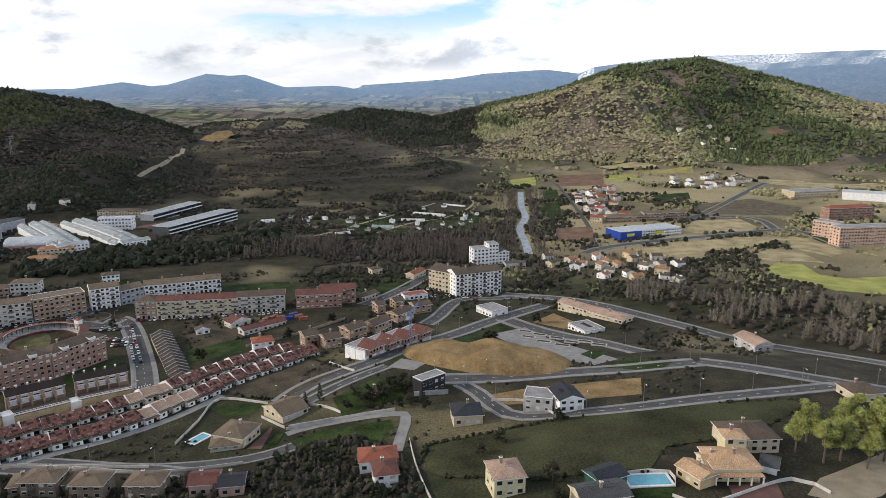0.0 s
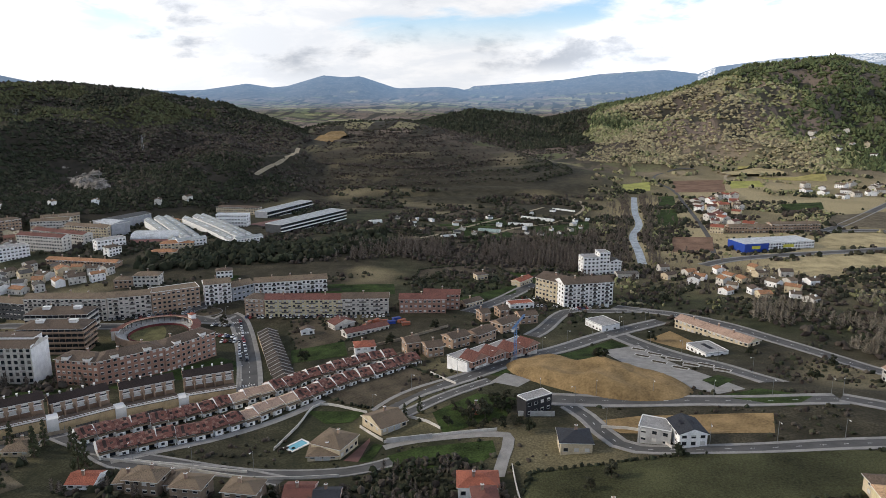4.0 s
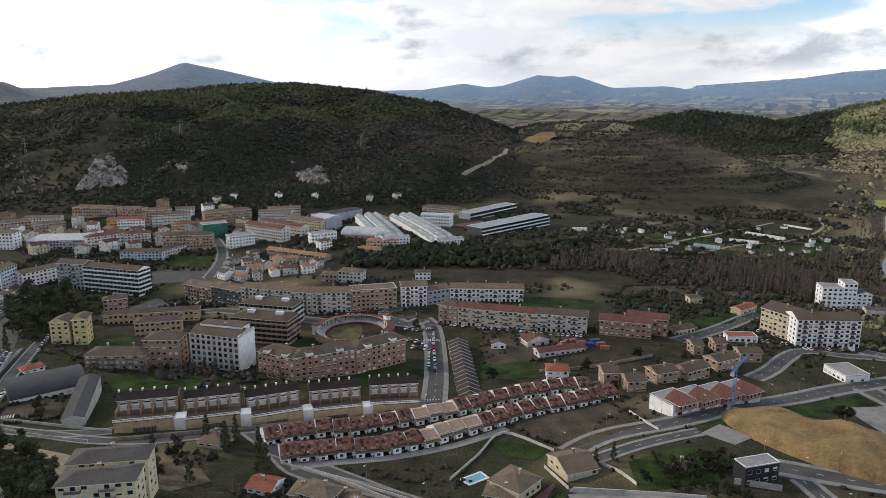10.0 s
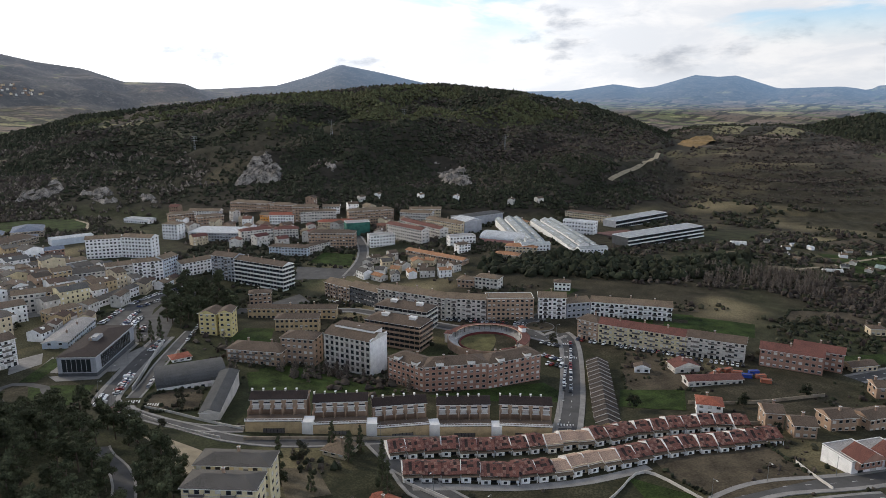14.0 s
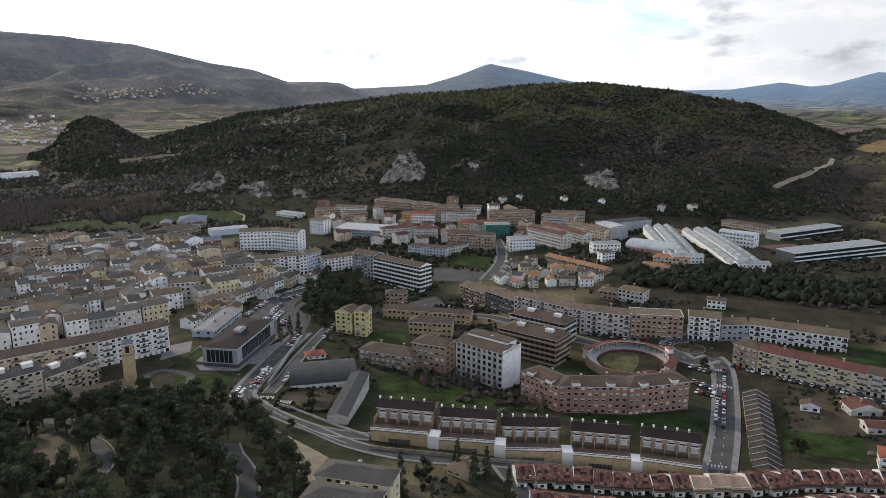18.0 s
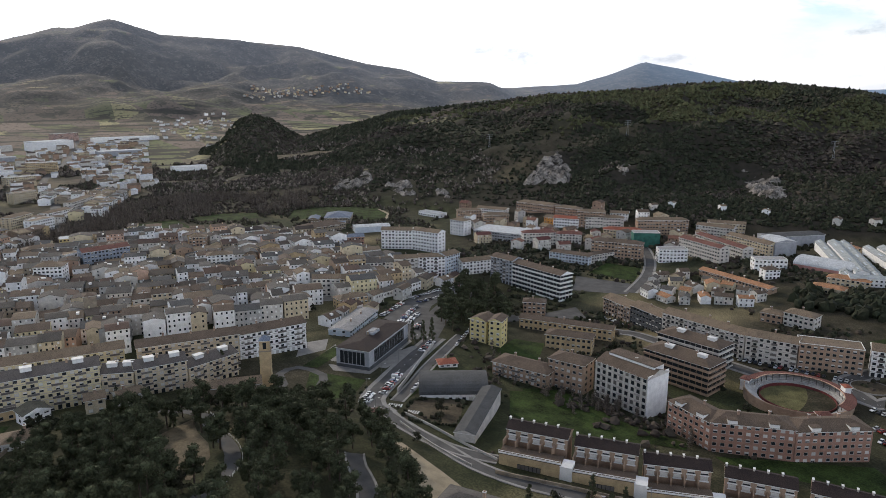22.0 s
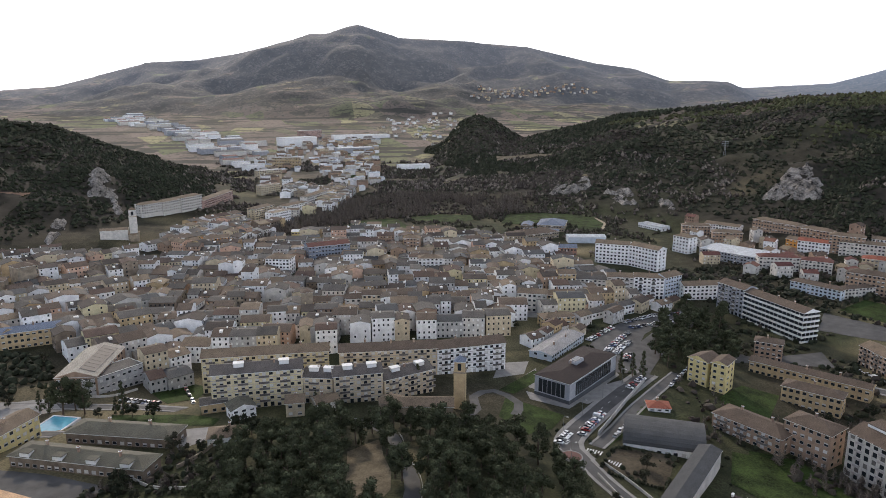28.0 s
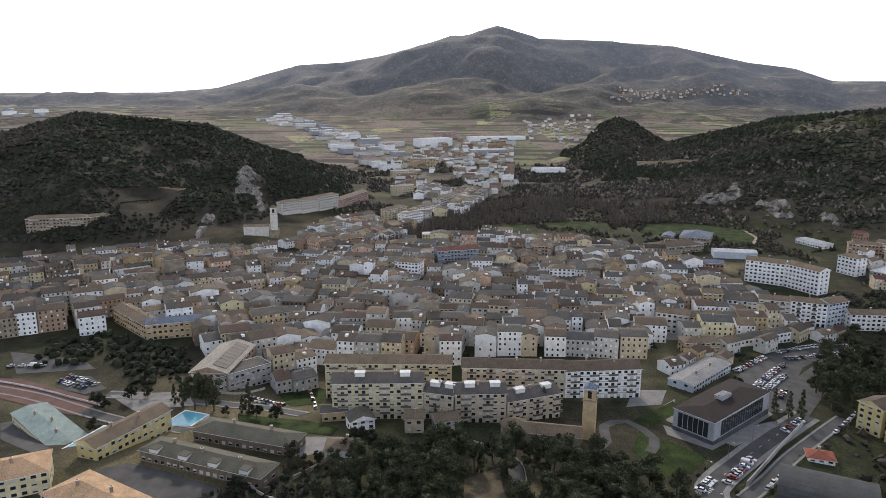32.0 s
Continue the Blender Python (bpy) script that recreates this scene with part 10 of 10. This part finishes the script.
# single trees: trunk, limbs and a crown of many small leaf tufts round uneven clumps
def tree_parts(seed, h, spread, low, mat, tufts=1500, flat=0.6, lean=0.3, tuft=0.42, conical=False):
    r = np.random.RandomState(seed)
    tv, tf = [], []

    def limb(p, q, r0, r1):
        p, q = Vector(p), Vector(q)
        ax = (q - p).normalized()
        s = ax.orthogonal().normalized()
        t = ax.cross(s)
        k = len(tv)
        for c, rad in ((p, r0), (q, r1)):
            for i in range(6):
                a = i * math.pi / 3
                tv.append(tuple(c + (s * math.cos(a) + t * math.sin(a)) * rad))
        for i in range(6):
            tf.append((k + i, k + (i + 1) % 6, k + 6 + (i + 1) % 6, k + 6 + i))

    bend = (r.uniform(-lean, lean), r.uniform(-lean, lean), h * 0.5)
    top = (bend[0] * 1.6, bend[1] * 1.6, h * 0.86)
    limb((0, 0, -1), bend, h * 0.026, h * 0.018)
    limb(bend, top, h * 0.018, h * 0.006)
    n = 15
    cs = []
    for i in range(n):
        if conical:
            zz = low * h + (1 - low) * h * (i + 0.5) / n
            a, o = i * 2.4, spread * (1 - (zz / h - low) / (1 - low)) * 0.7 + 0.2
            rad = spread * 0.45 * (1.1 - 0.7 * (i / n))
        else:
            zz = h * r.uniform(low, 0.93)
            a, o = i * 2.399 + r.uniform(-0.5, 0.5), spread * math.sqrt(r.uniform(0.02, 1.0)) * (1.05 - 0.5 * max(0, zz / h - low) / (1 - low))
            rad = spread * r.uniform(0.3, 0.52)
        c = (math.cos(a) * o, math.sin(a) * o, zz)
        cs.append((c, rad))
        if i % 2 == 0:
            limb((bend[0] * 1.2, bend[1] * 1.2, max(h * 0.35, zz - o * 0.6)), c, h * 0.009, h * 0.003)
    trunk = quads_mesh("trunk", tv, tf, [M_BARK])
    per = tufts // n
    v = []
    for c, rad in cs:
        d = r.normal(size=(per, 3))
        d /= np.linalg.norm(d, axis=1)[:, None]
        pos = np.array(c) + d * rad * np.array([1, 1, flat]) * r.uniform(0.55, 1.08, (per, 1))
        e1, e2 = r.normal(size=(per, 3)), r.normal(size=(per, 3))
        e1 /= np.linalg.norm(e1, axis=1)[:, None]
        e2 /= np.linalg.norm(e2, axis=1)[:, None]
        sz_ = tuft * r.uniform(0.6, 1.4, (per, 1)) * h / 10
        v.append(np.stack([pos, pos + e1 * sz_ * 1.6, pos + e2 * sz_ * 1.4 + (0, 0, 0.15)], 1))
    core = np.concatenate([ICO_V * (1 + r.uniform(-0.3, 0.3, (12, 1))) * rad * 0.72 * np.array([1, 1, flat]) + np.array(c) for c, rad in cs])
    tri = np.concatenate(v).reshape(-1, 3)
    cf = np.concatenate([ICO_F + 12 * i for i in range(n)])
    verts = np.concatenate([core, tri])
    faces = np.concatenate([cf, np.arange(len(tri)).reshape(-1, 3) + len(core)])
    return trunk, mesh_from("crown", verts, faces, mat)


def make_tree(name, label, group, parts):
    t = tagged(new(name), label, "tree", group)
    child("trunk", parts[0], t)
    child("crown", parts[1], t)
    return t


KINDS = [make_tree("pine_tree", "dark green pine with an uneven crown", "pines on the hill", tree_parts(40 + i, rs.uniform(12, 17), rs.uniform(3.8, 5.4), 0.34, M_PINE, 2900, 0.72, 0.4, 0.22)) for i in range(8)]
LIGHT = [make_tree("pine_tree", "tall yellow-green pine with sunlight painted in", "pines by the villa", tree_parts(60 + i, 16 + i, 4.8, 0.42, M_PINE2, 8000, 0.75, 0.5, 0.16)) for i in range(3)]
FIRS = [make_tree("cypress_tree", "slim dark conical evergreen tree", "garden evergreens", tree_parts(70 + i, 8 + 3 * i, 1.5 + 0.4 * i, 0.08, M_PINE, 1300, 1.3, 0.1, 0.2, True)) for i in range(3)]
ROUND = [make_tree("garden_tree", "small dark leafy garden tree", "garden trees", tree_parts(80 + i, 5 + i, 2.0 + 0.4 * i, 0.3, M_OAK if i % 2 else M_GREEN, 900, 0.8)) for i in range(4)]
pool_t = random.Random(77)


def plant(kinds, x, y, k=1.0):
    src = pool_t.choice(kinds)
    m = Matrix.LocRotScale((x, y, up(x, y)), Euler((0, 0, pool_t.uniform(0, 6.28))), None)
    t = copy_thing(src, m)
    t.scale = (k * pool_t.uniform(0.8, 1.15),) * 3
    BUILT.append((x, y, 0.5, 0.5, 0))


done_xy = []
for zone, gap, seed in ((ZONE_PINE_HILL, 6.4, 51), (ZONE_PINE_WEST, 7.4, 52), (ZONE_PINE_KNOLL, 8.0, 53)):
    for x, y, z in fill(zone, gap, seed, 2.5):
        if all((x - a) ** 2 + (y - b) ** 2 > 33 for a, b in done_xy) and not any(inside(x, y, g) for g in GLADES):
            done_xy.append((x, y))
            plant(KINDS, x, y, 0.9)
for x, y in ((118, 214), (126, 222), (131, 210), (139, 220), (146, 214), (137, 205)):
    plant(LIGHT, x, y)
for x, y in ((-60, 283), (-196, 236), (-193, 232), (-183, 240), (-204, 208), (-186, 207), (-381, 150), (-395, 262), (-393, 256), (-389, 266), (-340, 112), (-318, 118), (-170, 226), (-164, 222), (-206, 236), (-405, -27), (-402, -22), (-369, 101), (-453, 77), (-392, 10), (-389, 14)):
    plant(FIRS, x, y)
for x, y in ((-401, -10), (-396, -14), (-394, -4)):
    plant(KINDS, x, y, 1.1)
for x, y in ((-410, -50), (-398, -58), (-403, -64), (-414, -44), (-342, 75), (-346, 70), (-338, 66), (-329, 57), (-325, 52), (-333, 46), (-386, 4), (-380, 20), (-376, 30)):
    plant(ROUND, x, y)
for x, y, z in fill(ZONE_GARDEN_TREES, 6, 55, 1.5):
    plant(ROUND, x, y, 0.5)
for i in range(120):
    a, r_ = math.radians(pool_t.uniform(-34, 122)), pool_t.uniform(120, 480)
    x, y = CX - math.sin(a) * r_, CY + math.cos(a) * r_
    if free(x, y, 2.5) and off_road(x, y, 1.5) and not any(c in ("grass", "paving", "asphalt", "earth", "straw") and inside(x, y, pts) for c, pts in PLOTS):
        plant(ROUND, x, y)
for srcs, spots in ((KINDS, done_xy), (LIGHT, [(122, 206), (143, 208), (150, 221)]), (FIRS, [(-57, 286), (-199, 240), (-392, 270)]), (ROUND, [(-30, 285), (-25, 290), (-35, 280), (-28, 276)])):
    for n_, src in enumerate(srcs):          # the first of each kind stands among the others
        x, y = spots[n_ % len(spots)]
        src.location = (x + 2.5, y + 2.0, up(x + 2.5, y + 2.0))

# ---- pale rock faces on the slopes ----
for zone in CLIFFS:
    me = draped("rock_face", zone, COVERS["rock"], 0.0, 5.0)
    co = np.empty(len(me.vertices) * 3, np.float32)
    me.vertices.foreach_get("co", co)
    co = co.reshape(-1, 3)
    rim = np.full(len(co), 1e9)
    for (x0, y0), (x1, y1) in zip(zone, zone[1:] + zone[:1]):
        ex, ey = x1 - x0, y1 - y0
        t = np.clip(((co[:, 0] - x0) * ex + (co[:, 1] - y0) * ey) / (ex * ex + ey * ey), 0, 1)
        rim = np.minimum(rim, np.hypot(co[:, 0] - x0 - t * ex, co[:, 1] - y0 - t * ey))
    rim = np.clip(rim / 8, 0, 1)
    k = np.array([noise.fractal(Vector((c[0] * 0.07, c[1] * 0.07, c[2] * 0.02)), 0.8, 2.0, 5) for c in co.astype(float)])
    co[:, 2] += np.clip(k * 11 + 2.6, -5, 7) * rim - 2.6 * (1 - rim)          # sinks under the slope at its ragged rim
    me.vertices.foreach_set("co", co.ravel())
    me.update()
    tagged(new("rock_face", me), "pale weathered limestone face on the wooded slope", "rock", "rock faces on the hills")

# ---- where cars stand ----
CAR_ROWS = []
CAR_ROWS.append(("side", [(-446.9, 265.6), (-475.0, 294.1)]))
CAR_ROWS.append(("side", [(-423.8, 265.5), (-464.3, 299.9)]))
CAR_ROWS.append(("side", [(-409.4, 259.5), (-443.9, 290.5)]))
CAR_ROWS.append(("side", [(-485.8, 307.0), (-500.4, 332.4), (-505.9, 360.5)]))
CAR_ROWS.append(("side", [(-473.2, 304.4), (-487.4, 335.1), (-496.0, 362.3)]))
CAR_ROWS.append(("side", [(-411.4, 272.3), (-421.3, 279.6)]))
CAR_ROWS.append(("side", [(-328.2, 212.9), (-336.7, 220.2), (-350.2, 232.6)]))
CAR_ROWS.append(("side", [(-375.2, 257.5), (-385.8, 270.2)]))
CAR_ROWS.append(("line", [(-326.3, 227.9), (-334.7, 235.8)]))
CAR_ROWS.append(("line", [(-376.1, 281.2), (-397.4, 303.3)]))
CAR_ROWS.append(("line", [(-200.4, 427.8), (-163.9, 358.0)]))
CAR_ROWS.append(("line", [(-185.6, 393.4), (-167.0, 355.9)]))
CAR_ROWS.append(("side", [(-214.9, 418.7), (-203.2, 419.0)]))
CAR_ROWS.append(("side", [(-203.6, 400.7), (-191.9, 399.8)]))
CAR_ROWS.append(("side", [(-195.5, 390.9), (-187.2, 392.3)]))
CAR_ROWS.append(("side", [(-19.9, 515.8), (5.9, 518.5)]))
CAR_ROWS.append(("side", [(-16.4, 491.4), (7.5, 495.1)]))
CAR_ROWS.append(("side", [(12.7, 487.6), (40.8, 502.5)]))
CAR_ROWS.append(("line", [(-392.6, 408.0), (-365.3, 407.5)]))
CAR_ROWS.append(("side", [(-291.8, 420.4), (-241.2, 441.5)]))
CAR_ROWS.append(("side", [(-199.6, 436.0), (-135.9, 444.3)]))
CAR_ROWS.append(("side", [(-134.9, 441.2), (-105.6, 446.9)]))
CAR_ROWS.append(("side", [(-433.1, -97.9), (-424.4, -81.0)]))
CAR_ROWS.append(("side", [(-440.8, -98.3), (-428.8, -76.7)]))
CAR_ROWS.append(("line", [(-453.2, -136.2), (-455.1, -115.3)]))
CAR_ROWS.append(("side", [(-414.1, 7.0), (-402.6, 27.5)]))
CAR_ROWS.append(("line", [(-432.2, 33.7), (-398.6, 43.3)]))
CAR_ROWS.append(("side", [(-321.2, 200.0), (-330.7, 208.2)]))
CAR_ROWS.append(("side", [(-335.5, 218.6), (-355.7, 237.6)]))
CAR_ROWS.append(("line", [(-154.6, 235.3), (-140.1, 232.9)]))
CAR_ROWS.append(("line", [(-131.3, 273.5), (-129.7, 275.4)]))
CAR_ROWS.append(("line", [(-144.9, 261.2), (-143.8, 263.0)]))
CAR_ROWS.append(("line", [(-150.1, 234.0), (-143.1, 232.4)]))
CAR_ROWS.append(("line", [(-164.4, 245.1), (-161.8, 245.2)]))
CAR_ROWS.append(("line", [(147.4, 402.7), (156.1, 398.3)]))
CAR_ROWS.append(("line", [(-35.0, 335.2), (-32.6, 337.2)]))
CAR_ROWS.append(("line", [(-250.2, 258.6), (-255.4, 270.1)]))
CAR_ROWS.append(("line", [(-157.2, 297.0), (-156.9, 296.6)]))
CAR_ROWS.append(("side", [(-208.1, 457.6), (-187.2, 451.6)]))
CAR_ROWS.append(("side", [(-227.1, 442.2), (-214.5, 437.8)]))
CAR_ROWS.append(("line", [(-249.3, 214.9), (-296.2, 254.7)]))
CAR_ROWS.append(("side", [(-421.2, 19.6), (-410.6, 31.6)]))
CAR_ROWS.append(("line", [(-184.1, 248.0), (-166.0, 253.7)]))
CAR_ROWS.append(("side", [(-480.5, 459.4), (-441.0, 477.5)]))
CAR_ROWS.append(("side", [(-473.7, 451.7), (-435.8, 471.1)]))
CAR_ROWS.append(("side", [(-423.8, 341.3), (-416.5, 356.6)]))
CAR_ROWS.append(("line", [(-383.7, 302.4), (-431.4, 341.6)]))
CAR_ROWS.append(("line", [(-435.1, 476.4), (-468.7, 516.0)]))

# ---- parked cars ----
M_TYRE = plain("tyre", (0.015, 0.015, 0.016), 0.9)
M_CARGLASS = plain("car_glass", (0.015, 0.018, 0.022), 0.08, 0.0, 0.6)


def car_body(length, high, van):
    """A rounded body by cross-sections along x."""
    L = length / 2
    if van:
        secs = [(-L, 0.35, 1.6, 0.78), (-L + 0.15, 0.25, high, 0.86), (L * 0.35, 0.25, high, 0.86), (L * 0.7, 0.25, 1.15, 0.86), (L - 0.1, 0.28, 0.95, 0.84), (L, 0.38, 0.7, 0.74)]
    else:
        secs = [(-L, 0.40, 0.75, 0.72), (-L + 0.12, 0.26, 0.92, 0.82), (-L * 0.45, 0.24, 0.95, 0.86), (L * 0.35, 0.24, 0.93, 0.86), (L * 0.62, 0.24, 0.84, 0.85), (L - 0.1, 0.28, 0.70, 0.80), (L, 0.38, 0.58, 0.70)]
    v, f = [], []
    for x, z0, z1, w in secs:
        v += [(x, -w, z0), (x, -w, (z0 + z1) / 2), (x, -w * 0.94, z1), (x, w * 0.94, z1), (x, w, (z0 + z1) / 2), (x, w, z0)]
    for i in range(len(secs) - 1):
        for j in range(6):
            a, b = i * 6 + j, i * 6 + (j + 1) % 6
            f.append((a, a + 6, b + 6, b))
    n = len(v)
    f += [(0, 1, 2, 3, 4, 5), (n - 1, n - 2, n - 3, n - 4, n - 5, n - 6)]
    return v, f


def make_car(colour_name, colour, van=False):
    m = plain("car_paint_" + colour_name, colour, 0.3, 0.0, 0.5)
    length = 4.9 if van else 4.2
    car = tagged(new("van" if van else "car"), "%s parked %s with dark windows" % (colour_name, "van" if van else "car"), "van" if van else "car", "parked cars")
    v, f = car_body(length, 1.95, van)
    body = child("body", quads_mesh("body", v, f, [m]), car)
    L = length / 2
    if not van:
        g0, g1, z0, z1 = -L * 0.80, L * 0.42, 0.93, 1.44
        cab = [(g0, -0.76, z0), (g1, -0.76, z0), (g1, 0.76, z0), (g0, 0.76, z0), (g0 + 0.45, -0.60, z1), (g1 - 0.75, -0.60, z1), (g1 - 0.75, 0.60, z1), (g0 + 0.45, 0.60, z1)]
        child("window", quads_mesh("window", cab, [(0, 1, 5, 4), (1, 2, 6, 5), (2, 3, 7, 6), (3, 0, 4, 7)], [M_CARGLASS]), car, label="dark glass cabin")
        child("roof", boxes_mesh("roof", [(g0 + 0.42, -0.62, z1 - 0.01, g1 - 0.72, 0.62, z1 + 0.05)], [m]), car)
    else:
        child("window", quads_mesh("window", [(L * 0.37, -0.8, 1.85), (L * 0.71, -0.8, 1.17), (L * 0.71, 0.8, 1.17), (L * 0.37, 0.8, 1.85)], [(0, 1, 2, 3)], [M_CARGLASS]), car, 0.02, 0, 0.03, label="dark windscreen")
    wv, wf = [], []
    for s in (-0.09, 0.09):
        wv += [(math.cos(i * math.pi / 5) * 0.31, s, math.sin(i * math.pi / 5) * 0.31) for i in range(10)]
    wf = [(i, (i + 1) % 10, 10 + (i + 1) % 10, 10 + i) for i in range(10)] + [tuple(range(9, -1, -1)), tuple(range(10, 20))]
    if "wheel" not in MESHES:
        MESHES["wheel"] = quads_mesh("wheel", wv, wf, [M_TYRE])
    for x in (-L * 0.62, L * 0.62):
        for y in (-0.78, 0.78):
            child("wheel", MESHES["wheel"], car, x, y, 0.31)
    return car


PROTO = [make_car("white", (0.72, 0.72, 0.71)), make_car("silver grey", (0.36, 0.37, 0.38)), make_car("black", (0.018, 0.018, 0.02)), make_car("dark red", (0.26, 0.025, 0.02)),
         make_car("dark blue", (0.03, 0.05, 0.13)), make_car("white", (0.70, 0.70, 0.69), True), make_car("pale grey", (0.50, 0.50, 0.49))]
WEIGHT = [6, 4, 4, 2, 2, 1, 3]
cars = random.Random(9)
count = 0
firsts = list(PROTO)
for mode, pts in CAR_ROWS:
    gap = 2.7 if mode == "side" else 5.6
    for x, y, tr in along([(a, b, 0) for a, b in pts], gap):
        if cars.random() < 0.12 or count > 270:
            continue
        k = cars.choices(range(len(PROTO)), WEIGHT)[0]
        turn = tr + (90 if mode == "side" else 0) + (180 if cars.random() < 0.5 else 0) + cars.uniform(-3, 3)
        px, py = x + cars.uniform(-0.25, 0.25), y + cars.uniform(-0.25, 0.25)
        m = pose(px, py, up(px, py) + 0.19, 0, 0, turn)
        if PROTO[k] in firsts:
            firsts.remove(PROTO[k])
            PROTO[k].matrix_basis = m
        else:
            copy_thing(PROTO[k], m)
        count += 1
for ob in firsts:
    x, y = -372 + 3.2 * firsts.index(ob), 262
    ob.matrix_basis = pose(x, y, up(x, y) + 0.19, 0, 0, 40)
print("cars", count)

# ---- street lamps ----
M_POLE = plain("lamp_pole", (0.20, 0.21, 0.21), 0.5, 0.5)
lamp = tagged(new("street_lamp"), "slim grey street lamp with a short arm", "street lamp", "street lamps")
child("pole", ring_mesh("pole", [(0.11, -0.5), (0.06, 8.0), (0.001, 8.0)], 0, 360, [M_POLE], 8), lamp)
child("arm", boxes_mesh("arm", [(0, -0.04, 7.85, 1.5, 0.04, 7.95)], [M_POLE]), lamp)
child("head", boxes_mesh("head", [(1.2, -0.14, 7.80, 2.0, 0.14, 7.98)], [M_TRIM]), lamp)
first = True
for route, width in ((ROUTE_AVENUE, 8), (ROUTE_PARKING_ROAD, 9), (ROUTE_CROSS_ROAD, 8), (ROUTE_LONG_ROAD, 8), (ROUTE_TOWN_STREET, 8), (ROUTE_CULTURE_STREET, 8), (ROUTE_LOWER_ROAD, 5.5), (ROUTE_FIELD_ROAD, 5)):
    for x, y, tr in along([(a, b, 0) for a, b in route], 24):
        a = radians(tr)
        px, py = x - math.sin(a) * (width / 2 + 0.7), y + math.cos(a) * (width / 2 + 0.7)
        m = pose(px, py, up(px, py) + 0.2, 0, 0, tr - 90)
        if first:
            lamp.matrix_basis, first = m, False
        else:
            copy_thing(lamp, m)
